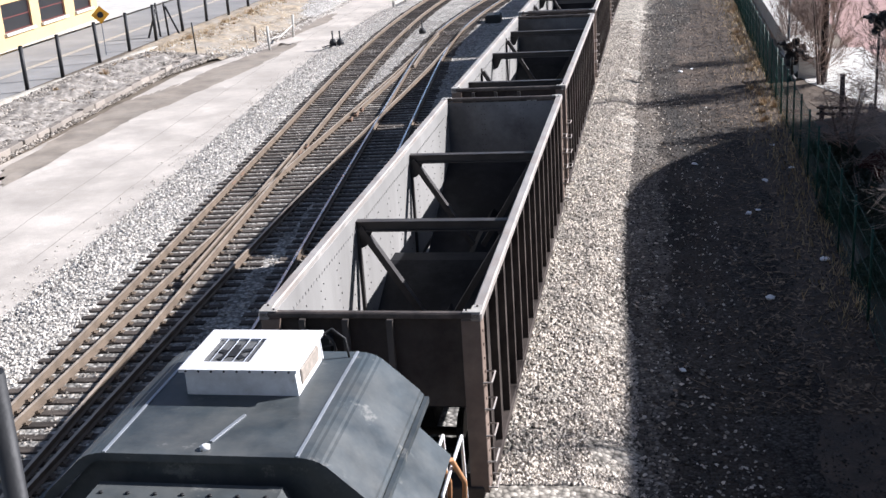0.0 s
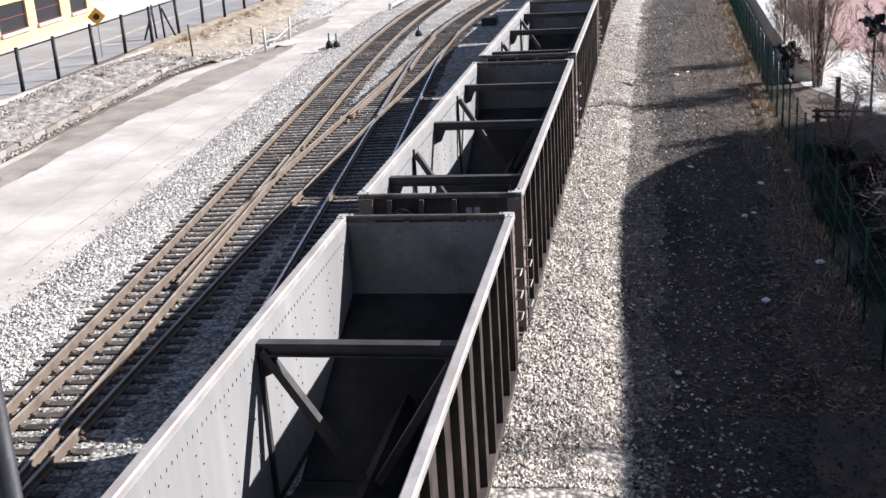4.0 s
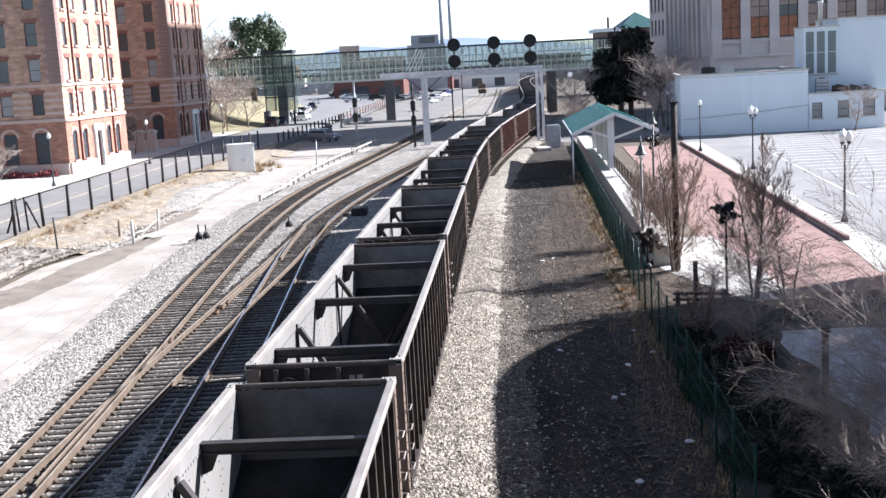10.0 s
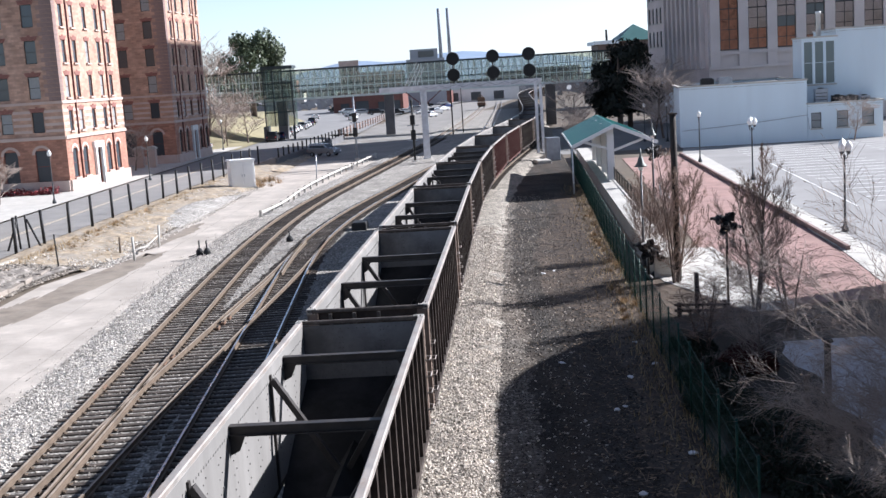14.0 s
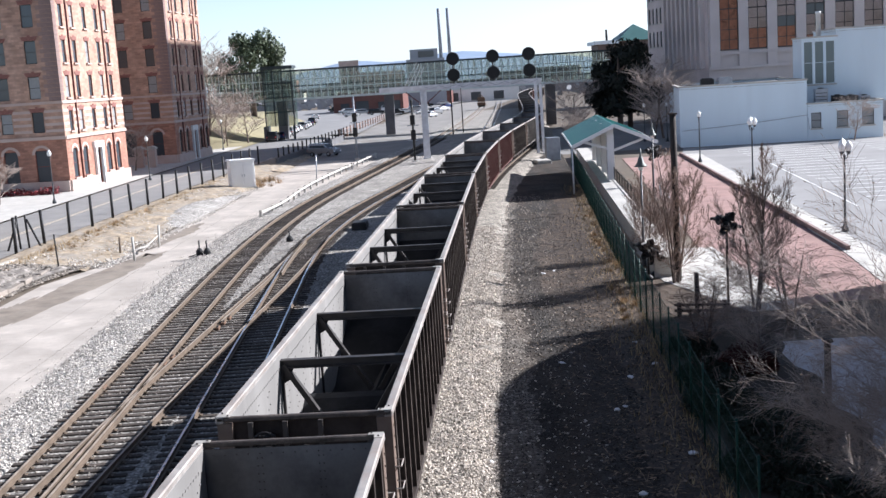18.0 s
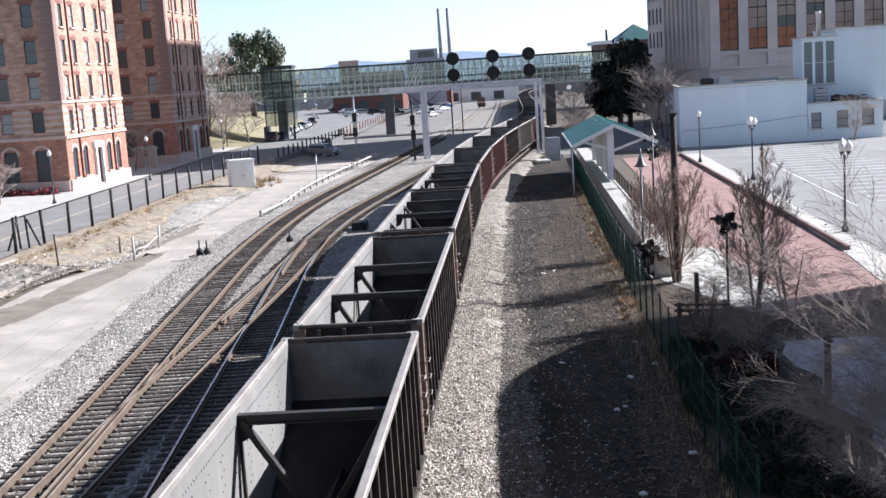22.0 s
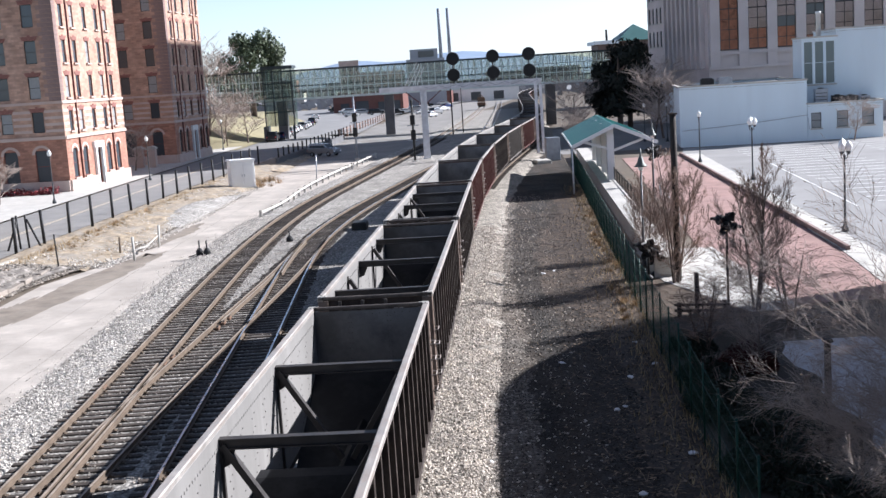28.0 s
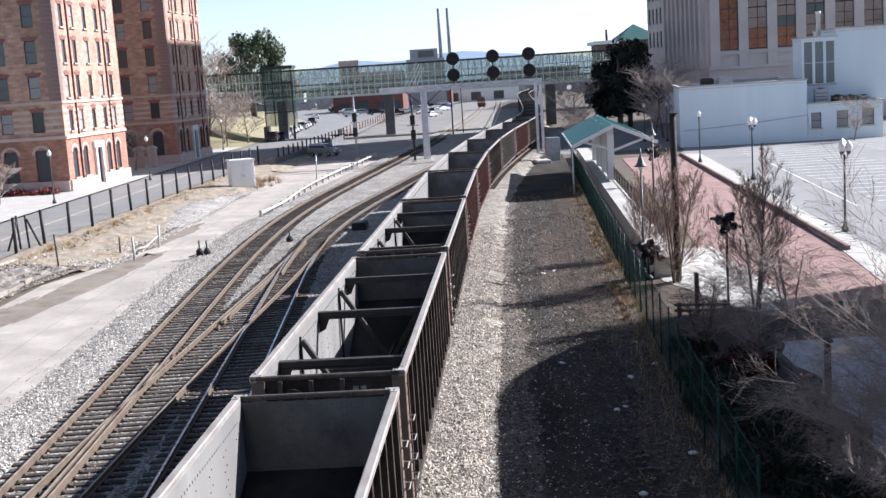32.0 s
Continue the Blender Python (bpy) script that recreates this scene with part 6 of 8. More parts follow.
# ---- signal gantry ----
M_PALEPAINT = mat("pale_grey_gantry_paint", (0.74, 0.74, 0.77), rough=0.5, var=0.12, scale=1.5, fine=20, bump=0.05, dirt=(0.35, 0.33, 0.31), dirt_amt=0.4, dirt_scale=1.0)
def gantry():
    g = tagged(empty("signal_gantry"), "grey steel signal gantry with six black round heads", "signal gantry")
    L, R = Vector((-1.2, 143.6, 0)), Vector((12.95, 141.5, 0))
    for p in (L, R):
        leg = None
        for dx in ((-0.22, 0.22) if p is L else (-0.35, 0.35)):
            bm = bm_new()
            beam(bm, (p.x + dx, p.y, -0.5), (p.x + dx * 0.8, p.y, 8.9), 0.42 if p is L else 0.32, 0.4, (0, 1, 0))
            part("leg", bm, M_PALEPAINT, g)
        for k in range(9):
            bm = bm_new()
            s = 1 if k % 2 else -1
            beam(bm, (p.x - 0.3 * s, p.y, 0.3 + k * 0.95), (p.x + 0.3 * s, p.y, 1.2 + k * 0.95), 0.07, 0.07, (0, 1, 0))
            part("lacing", bm, M_STEELGREY, g)
        bm = bm_new()
        box(bm, p.x - 0.7, p.x + 0.7, p.y - 0.6, p.y + 0.6, -0.6, -0.2, 0.03)
        part("footing", bm, M_CONCRETE, g)
    for z, t in ((8.38, 0.14), (8.82, 0.14)):
        for dy in (-0.2, 0.2):
            bm = bm_new()
            beam(bm, (L.x - 5.5, L.y + dy + 0.8, z), (R.x + 0.4, R.y + dy, z), 0.14, t)
            part("chord", bm, M_PALEPAINT, g)
    for k in range(14):
        bm = bm_new()
        a, b = L.lerp(R, k / 14), L.lerp(R, (k + 1) / 14)
        beam(bm, (a.x, a.y - 0.3, 8.42 if k % 2 else 8.78), (b.x, b.y - 0.3, 8.78 if k % 2 else 8.42), 0.06, 0.06, (0, 1, 0))
        part("lattice", bm, M_STEELGREY, g)
    bm = bm_new()
    beam(bm, (L.x - 5.5, L.y + 0.8, 8.92), (R.x + 0.4, R.y, 8.92), 0.42, 0.05)
    part("walkway", bm, M_STEELGREY, g)
    bm = bm_new()
    beam(bm, (L.x - 5.5, L.y + 0.62, 8.6), (R.x + 0.4, R.y - 0.18, 8.6), 0.03, 0.3)
    part("girder_plate", bm, M_PALEPAINT, g)
    for s in (-1, 1):
        bm = bm_new()
        beam(bm, (L.x + s * 0.3, L.y, 6.6), (L.x + s * 2.2, L.y, 8.2), 0.12, 0.12, (0, 1, 0))
        part("knee_brace", bm, M_FRAME, g)
    for k in range(4):
        bm = bm_new()
        beam(bm, (L.x - 2.2 + 0.5 * k, L.y, 9.0), (L.x - 0.6 + 0.3 * k, L.y, 11.8 - 0.2 * k), 0.09, 0.09, (0, 1, 0))
        part("ladder_rail", bm, M_WHITE, g)
    for f in (0.275, 0.62, 0.93):
        p = L.lerp(R, f)
        bm = bm_new()
        tube(bm, [(p.x, p.y - 0.5, 8.9), (p.x, p.y - 0.5, 12.4)], 0.09, 8)
        m = part("mast", bm, M_BLACK, g)
        for z in (9.95, 11.95):
            bm = bm_new()
            lathe(bm, [(0.78, -0.03), (0.8, 0.0), (0.78, 0.03)], 24)
            d = part("signal_head", bm, M_BLACK, m, "black round signal target")
            d.matrix_basis = pose(p.x, p.y - 0.72, z, 90, 0, 0)
            for k in range(5):
                a = 2 * math.pi * k / 5
                bm = bm_new()
                lathe(bm, [(0.1, 0.03), (0.11, 0.3)], 8, (0.45 * math.cos(a), 0.45 * math.sin(a), 0))
                part("hood", bm, M_BLACK, d)
    return g


gantry()


def signal_mast(x, y, h, m, label):
    s = tagged(empty("signal_mast"), label, "railway signal")
    bm = bm_new()
    tube(bm, [(0, 0, 0), (0, 0, h)], 0.14, 8)
    part("mast", bm, m, s)
    for z in (h * 0.45, h * 0.68):
        bm = bm_new()
        box(bm, -0.3, 0.3, -0.35, -0.1, z - 0.6, z + 0.6, 0.08)
        part("head", bm, M_BLACK, s)
        bm = bm_new()
        box(bm, -0.7, 0.7, -0.05, 0.05, z - 0.75, z - 0.65)
        part("bracket", bm, M_STEELGREY, s)
    bm = bm_new()
    box(bm, -0.35, 0.35, -0.35, 0.35, -0.2, 0.4, 0.03)
    part("base", bm, M_CONCRETE, s)
    s.matrix_basis = pose(x, y, -0.5)


signal_mast(-10.6, 152, 8.5, M_STEELGREY, "grey signal mast with two black heads")
signal_mast(-2.7, 140, 7.9, M_BLACK, "dark signal mast with two black heads beside the gantry")
track_box(13.3, 131.0, 1.6, 1.2, 2.6, M_STEELGREY, "grey relay cabinet beside the track", -0.5)
track_box(11.8, 128.0, 1.6, 2.6, 0.35, M_CONCRETE, "low concrete pad box beside the track", -0.5)


# ---- glazed footbridge ----
def glass_mat(name, tint, see):
    m = bpy.data.materials.new(name)
    m.use_nodes = True
    N, L = m.node_tree.nodes, m.node_tree.links
    b = N["Principled BSDF"]
    b.inputs["Base Color"].default_value, b.inputs["Roughness"].default_value = (*tint, 1), 0.1
    t, x = N.new("ShaderNodeBsdfTransparent"), N.new("ShaderNodeMixShader")
    t.inputs[0].default_value = (0.95, 0.965, 0.93, 1)
    x.inputs[0].default_value = see
    L.new(b.outputs[0], x.inputs[1])
    L.new(t.outputs[0], x.inputs[2])
    L.new(x.outputs[0], N["Material Output"].inputs[0])
    return m


M_CLEARGREEN = glass_mat("green_tinted_glass", (0.50, 0.56, 0.52), 0.86)
M_TOWERGLASS = glass_mat("dark_green_tower_glass", (0.10, 0.17, 0.155), 0.62)


def footbridge():
    fb = tagged(empty("glazed_footbridge"), "long glazed footbridge over the tracks with pale green framing", "footbridge")
    y0, y1, x0, x1, z0, z1 = 219, 222.5, -43, 34, 7.6, 12.7
    bm = bm_new()
    box(bm, x0, x1, y0 - 0.1, y1 + 0.1, z1, z1 + 0.3)
    part("roof", bm, M_ROOFDK, fb, "dark flat roof edge")
    bm = bm_new()
    box(bm, x0, x1, y0 - 0.05, y1 + 0.05, z0 - 0.35, z0)
    part("deck", bm, M_MULLION, fb)
    n = 60
    w = (x1 - x0) / n
    pane = mull = None
    for side, y in ((0, y0), (1, y1)):
        for k in range(n):
            if pane is None:
                bm = bm_new()
                box(bm, 0.06, w - 0.06, -0.02, 0.02, 0.06, z1 - z0 - 0.02)
                pane = part("pane", bm, M_CLEARGREEN, fb)
                pane.visible_shadow = True
                bm = bm_new()
                box(bm, -0.06, 0.06, -0.07, 0.07, 0, z1 - z0)
                mull = part("mullion", bm, M_MULLION, fb)
                a, b = pane, mull
            else:
                a, b = share("pane", pane, Matrix(), fb), share("mullion", mull, Matrix(), fb)
            a.matrix_basis = b.matrix_basis = pose(x0 + k * w, y, z0)
    for z in (z0 + 1.75, z0 + 3.5):
        for y in (y0 - 0.05, y1 + 0.05):
            bm = bm_new()
            box(bm, x0, x1, y - 0.05, y + 0.05, z - 0.06, z + 0.06)
            part("transom", bm, M_MULLION, fb)
    dg = None
    for k in range(n):  # braces of the far side, and a dark handrail
        if dg is None:
            bm = bm_new()
            beam(bm, (0.1, 0, 0.2), (w - 0.1, 0, z1 - z0 - 0.2), 0.1, 0.1, (0, 1, 0))
            dg = part("brace", bm, M_MULLION, fb)
            ob = dg
        else:
            ob = share("brace", dg, Matrix(), fb)
        ob.matrix_basis = pose(x0 + k * w, y1 - 0.4, z0) if k % 2 else pose(x0 + (k + 1) * w, y1 - 0.4, z0, 0, 0, 180)
    for z in (z0 + 1.1, z0 + 2.3):
        bm = bm_new()
        box(bm, x0 + 0.1, x1 - 0.1, y1 - 0.75, y1 - 0.6, z - 0.14, z + 0.14)
        part("handrail", bm, M_ROOFDK, fb)
    for x in (-29, -8.5, 22.5):
        bm = bm_new()
        box(bm, x - 0.9, x + 0.9, y0 + 0.6, y1 - 0.6, -0.5, z0 - 0.35, 0.05)
        part("pier", bm, M_PIER, fb)
    tw = tagged(empty("glazed_lift_tower"), "dark green glazed stair tower at the bridge end", "tower")
    bm = bm_new()
    box(bm, -32, -26.6, 218.2, 224, 2.6, 13.4)
    part("glass", bm, M_TOWERGLASS, tw)
    for x in (-32, -30.2, -28.4, -26.6):
        bm = bm_new()
        box(bm, x - 0.1, x + 0.1, 218.05, 218.25, 2.6, 13.6)
        part("mullion", bm, M_ROOFDK, tw)
    for z in (5.2, 8, 10.6, 13.4):
        bm = bm_new()
        box(bm, -32.1, -26.5, 218.0, 218.2, z - 0.12, z + 0.12)
        part("transom", bm, M_ROOFDK, tw)
    bm = bm_new()
    box(bm, -32.3, -26.3, 217.9, 224.2, 13.4, 13.9)
    part("roof", bm, M_ROOFDK, tw)
    bm = bm_new()
    box(bm, -32.6, -32.0, 218.3, 223.8, -0.5, 2.6)
    part("base", bm, M_PIER, tw)
    bm = bm_new()
    box(bm, -27.0, -26.6, 218.3, 218.8, -0.5, 2.6)
    part("column", bm, M_ROOFDK, tw)


M_PIER = mat("dark_weathered_concrete", (0.14, 0.14, 0.145), var=0.2, scale=0.6, fine=10, bump=0.2)
M_ROOFDK = mat("dark_green_metal", (0.03, 0.045, 0.05), rough=0.5, var=0.2, scale=1, fine=10, bump=0.05)
footbridge()


# ---- far distance ----
def plant():
    p = tagged(empty("power_plant"), "pale plant building with twin tall stacks", "building")
    bm = bm_new()
    box(bm, -9, 5, 420, 436, -0.5, 17)
    box(bm, -7.5, 2.6, 421, 434, 17, 20.5)
    part("hall", bm, M_GREYPALE, p)
    bm = bm_new()
    box(bm, -4.5, 1.2, 420.8, 421, 17.6, 19.8)
    part("window_band", bm, M_GLASS, p)
    for x in (3.9, 7.2):
        bm = bm_new()
        tube(bm, [(x, 428, 16), (x, 428, 35)], [0.7, 0.6], 10)
        part("chimney", bm, M_GREYPALE, p)


def town():
    """Small blocks of the town behind the footbridge."""
    rnd = random.Random(5)
    walls = [M_WHITE, M_REDBRICK, M_CONCRETE, M_GREYPALE, M_SANDSTONE, M_BROWNWALL]
    for i, (x, y, w, h) in enumerate(((-118, 520, 26, 9), (-86, 560, 20, 13), (-74, 500, 18, 7), (-50, 540, 16, 10), (-38, 600, 24, 15), (-25, 520, 14, 7), (-8, 560, 12, 9), (14, 540, 20, 8), (30, 600, 22, 11), (-150, 590, 30, 14), (-56, 700, 12, 23.5), (52, 640, 30, 12))):
        rows_ = [(2.2 + q * (w - 3) / 4, 1.2 + z * 3.2, 1.5, 1.7) for q in range(5) for z in range(max(1, int(h / 3.6)))]
        house_block("town_building", (x, y), rnd.uniform(-12, 6), w, 14, -0.5, h, rows_, walls[i % 6],
                    ("pale", "red brick", "grey concrete", "grey clad", "sandstone", "dark brown")[i % 6] + " town building with a flat roof far behind the footbridge", "building")


M_GREYPALE = mat("pale_grey_cladding", (0.33, 0.35, 0.38), var=0.1, scale=0.3, fine=4, bump=0.05)
plant()
town()


def hills():
    bm = bm_new()
    top, bot = [], []
    for i in range(90):
        x = -2600 + i * 60
        t = (x + 250) / 330
        z = 28 + 46 * math.exp(-((x + 270) / 170) ** 2) + 52 * math.exp(-((x - 60) / 190) ** 2) + 30 * math.exp(-((x - 330) / 220) ** 2) + 8 * noise.noise((x * 0.006, 2, 1))
        top.append(bm.verts.new((x, 3600 + 200 * noise.noise((x * 0.002, 0, 5)), z)))
        bot.append(bm.verts.new((x, 3000, -2)))
    for i in range(89):
        bm.faces.new((bot[i], bot[i + 1], top[i + 1], top[i])).smooth = True
    tagged(part("distant_hills", bm, M_HAZE), "hazy blue wooded hills on the horizon", "hills", kind="structure")


M_HAZE = mat("hazy_blue_distance", (0.25, 0.32, 0.42), rough=1.0, var=0.06, scale=0.01, fine=0.1, bump=0.0, spec=0.0)
hills()


# ---- trees ----
def bare_tree(h, spread, seed, stems=1, upright=0.6, kids=(5, 5, 4, 3), arch=0.0, base_r=0.12, leaves=0, rmin=0.0055, tear=False, twig=None):
    """A leafless tree: tapered stems, limbs and twigs. Returns the thing."""
    rnd = random.Random(seed)
    t = empty("bare_tree")
    trunk, crown = bm_new(), bm_new()
    leaf_at = []

    def grow(bm, p, d, ln, r, lvl):
        n = 4 if lvl < 2 else 3
        pts, rad = [p.copy()], [r]
        for i in range(n):
            d = (d + Vector((rnd.uniform(-1, 1), rnd.uniform(-1, 1), rnd.uniform(-1, 1))) * 0.14 + Vector((0, 0, (0.06 * upright - arch * 0.22 * (i + 1) / n) if lvl else 0))).normalized()
            p = p + d * ln / n
            pts.append(p.copy())
            rad.append(max(rmin * 0.8, r * (1 - 0.75 * (i + 1) / n)))
        tube(bm, pts, rad, 6 if lvl == 0 else (4 if lvl == 1 else 3), cap=False)
        if lvl >= 3 and leaves:
            leaf_at.append((pts[-1], pts[-2]))
        if lvl < len(kids):
            for k in range(kids[lvl]):
                f = rnd.uniform(0.3, 1.0) if lvl else rnd.uniform(0.22, 1.0)
                i = min(int(f * n), n - 1)
                q = pts[i].lerp(pts[i + 1], f * n - i)
                a = rnd.uniform(0, 2 * math.pi)
                out = Vector((math.cos(a), math.sin(a), 0)) * spread
                nd = (d * upright + out * (1 - 0.12 * lvl) + Vector((0, 0, 0.25 * upright))).normalized()
                grow(crown, q, nd, ln * rnd.uniform(0.42, 0.62) * ((1.15 - 0.85 * f) if tear and lvl == 0 else 1.0), max(rmin, rad[i] * 0.5), lvl + 1)

    for s in range(stems):
        a = rnd.uniform(0, 6.28)
        lean = 0.0 if stems == 1 else rnd.uniform(0.1, 0.35)
        d = Vector((math.cos(a) * lean, math.sin(a) * lean, 1)).normalized()
        grow(trunk, Vector((math.cos(a) * 0.12 * (stems > 1), math.sin(a) * 0.12 * (stems > 1), -0.15)), d, h * rnd.uniform(0.75, 0.95), base_r * rnd.uniform(0.8, 1.1), 0)
    part("trunk", trunk, M_BARK, t)
    part("crown", crown, twig or M_TWIG, t)
    if leaves:
        bm = bm_new()
        for a, b in leaf_at:
            for k in range(leaves):
                q = a.lerp(b, rnd.random()) + Vector((rnd.uniform(-.05, .05), rnd.uniform(-.05, .05), rnd.uniform(-.05, .05)))
                u = Vector((rnd.uniform(-1, 1), rnd.uniform(-1, 1), rnd.uniform(-1, 1))).normalized() * 0.035
                w = u.cross(Vector((rnd.uniform(-1, 1), rnd.uniform(-1, 1), 0.5))).normalized() * 0.02
                bm.faces.new([bm.verts.new(q + v) for v in (u, w, -u, -w)])
        tagged(part("dead_leaves", bm, M_DEADLEAF, t), kind="stuff")
    return t


M_PALETWIG = mat("pale_winter_twigs", (0.40, 0.33, 0.285), var=0.25, scale=2, fine=15, bump=0.2)
M_DEADLEAF = mat("dead_brown_leaves", (0.24, 0.15, 0.09), var=0.35, scale=3, fine=10, bump=0.0)


def twig_tree(h, reach, seed, limbs, subs, twigs, angle, curve, r0, rmin, twig, low=0.12, stems=1, leaf_n=0, full=0.45, wild=1.0):
    """A leafless tree: leaders, limbs all the way up, and two orders of fine twigs. curve > 0 bends the limbs up, < 0 lets them droop."""
    rnd = random.Random(seed)
    t = empty("bare_tree")
    trunk, crown, tips = bm_new(), bm_new(), []

    def shoot(bm, p, d, ln, r, n, bend, wob, sides):
        pts, rad = [p.copy()], [r]
        for q in range(n):
            d = (d + Vector((rnd.uniform(-1, 1), rnd.uniform(-1, 1), rnd.uniform(-1, 1))) * wob + Vector((0, 0, bend / n))).normalized()
            p = p + d * ln / n
            pts.append(p.copy())
            rad.append(max(rmin * 0.75, r * (1 - 0.85 * (q + 1) / n)))
        tube(bm, pts, rad, sides, cap=False)
        return pts, rad

    def at(pts, f):
        k = min(int(f * (len(pts) - 1)), len(pts) - 2)
        return pts[k].lerp(pts[k + 1], f * (len(pts) - 1) - k), (pts[k + 1] - pts[k]).normalized(), k

    def aside(d, a):
        s = d.cross(Vector((rnd.uniform(-1, 1), rnd.uniform(-1, 1), rnd.uniform(-0.4, 0.4)))).normalized()
        return (d * math.cos(a) + s * math.sin(a)).normalized()

    for s in range(stems):
        a = 2 * math.pi * (s + 0.2) / stems
        lean = 0.0 if stems == 1 else 0.14
        pts, rad = shoot(trunk, Vector((0.1 * math.cos(a), 0.1 * math.sin(a), -0.15)) * (1 if stems > 1 else 0.3), Vector((lean * math.cos(a), lean * math.sin(a), 1)).normalized(), h * (1.0 if s == 0 else rnd.uniform(0.75, 0.92)), r0, 9, 0.1, 0.035, 7)
        for i in range(limbs):
            f = low + (0.97 - low) * (i + rnd.random()) / limbs
            p, d, k = at(pts, f)
            th = rnd.uniform(0, 6.283)
            ang = angle * (1.1 - 0.55 * f) * rnd.uniform(0.75, 1.2)
            ld = Vector((math.sin(ang) * math.cos(th), math.sin(ang) * math.sin(th), math.cos(ang)))
            prof = (1 - max(0, f - full) / (1 - full)) ** 0.7 if f > full else 0.72 + 0.28 * f / full
            ln = reach * max(0.14, prof) * rnd.uniform(0.75, 1.15)
            lp, lr = shoot(crown, p, ld, ln, max(rmin * 1.6, min(rad[k] * 0.45, r0 * 0.26)), 6, curve, 0.07 * wild, 4)
            for q in range(subs):
                g = 0.15 + 0.85 * (q + rnd.random()) / subs
                p2, d2, k2 = at(lp, min(g, 0.999))
                sp, sr = shoot(crown, p2, aside(d2, rnd.uniform(0.35, 0.8)), ln * rnd.uniform(0.2, 0.42) * (1.15 - 0.6 * g) / wild ** 0.5, max(rmin, lr[k2] * 0.55), 4, curve * 0.8, 0.1 * wild, 3)
                for w in range(twigs):
                    p3, d3, k3 = at(sp, rnd.uniform(0.15, 0.999))
                    tp, tr = shoot(crown, p3, aside(d3, rnd.uniform(0.35, 0.9)), ln * rnd.uniform(0.06, 0.16), rmin, 2, curve * 0.5, 0.12 * wild, 3)
                    tips.append(tp[-1])
    part("trunk", trunk, M_BARK, t)
    part("crown", crown, twig, t)
    if leaf_n:
        bm = bm_new()
        for k in range(leaf_n):
            q = rnd.choice(tips)
            u = Vector((rnd.uniform(-1, 1), rnd.uniform(-1, 1), rnd.uniform(-1, 1))).normalized() * 0.03
            w = u.cross(Vector((rnd.uniform(-1, 1), rnd.uniform(-1, 1), 0.5))).normalized() * 0.016
            bm.faces.new([bm.verts.new(q + v) for v in (u, w, -u, -w)])
        tagged(part("dead_leaves", bm, M_DEADLEAF, t), kind="stuff")
    return t


VASE = tagged(twig_tree(6.9, 2.7, 3, 24, 13, 9, 1.0, 0.6, 0.07, 0.006, M_TWIG, 0.08, 3, 0, 0.3), "leafless street tree with fine ascending twigs beside the walk", "tree", group="bare trees by the walk")
for i, (x, y, s, a) in enumerate(((12.6, 45.4, 1.0, 0), (10.75, 52.3, 0.95, 70), (10.9, 60.5, 0.7, 200))):
    ob = VASE if i == 0 else copy_thing(VASE, Matrix())
    ob.matrix_basis = pose(x, y, -0.45, 0, 0, a) @ Matrix.Scale(s, 4)
ARCH = tagged(bare_tree(4.6, 1.0, 11, stems=4, upright=0.55, kids=(9, 7, 5), arch=0.75, base_r=0.07), "tangled leafless shrub with arching twigs behind the fence", "shrub", group="tangled shrubs behind the fence")
for i, (x, y, s, a) in enumerate(((8.9, 38.6, 0.6, 0), (13.0, 42.3, 0.7, 300), (9.8, 42.0, 0.55, 120))):
    ob = ARCH if i == 0 else copy_thing(ARCH, Matrix())
    ob.matrix_basis = pose(x, y, -0.45, 0, 0, a) @ Matrix.Scale(s, 4)
NEARTREE = tagged(twig_tree(6.2, 5.0, 17, 36, 17, 12, 1.2, -0.1, 0.085, 0.0036, M_PALETWIG, 0.25, 1, 500, 0.8, 1.9), "leafless tree with long fine spreading twigs near the road bridge", "tree", group="fine-twigged trees behind the fence")
for i, (x, y, s, a) in enumerate(((9.4, 20.8, 0.9, 30), (8.3, 14.6, 0.68, 160), (9.9, 22.2, 0.74, 110), (9.8, 18.4, 0.66, 260), (9.1, 24.4, 0.42, 75), (9.9, 35.6, 0.4, 200))):
    ob = NEARTREE if i == 0 else copy_thing(NEARTREE, Matrix())
    ob.matrix_basis = pose(x, y, -0.45, 0, 0, a) @ Matrix.Diagonal((s * 1.15, s * 1.15, s * 0.92, 1))
FARBARE = tagged(bare_tree(8.5, 0.95, 22, stems=1, upright=0.6, kids=(14, 9, 6), arch=0.15, base_r=0.2, rmin=0.02, twig=M_PALETWIG), "leafless tree with a broad crown of grey-brown twigs", "tree", group="bare trees in the distance")
BIG = tagged(bare_tree(8.5, 0.95, 21, stems=1, upright=0.55, kids=(11, 7, 5, 2), arch=0.25, base_r=0.2), "large leafless tree with spreading limbs", "tree", group="large bare trees")
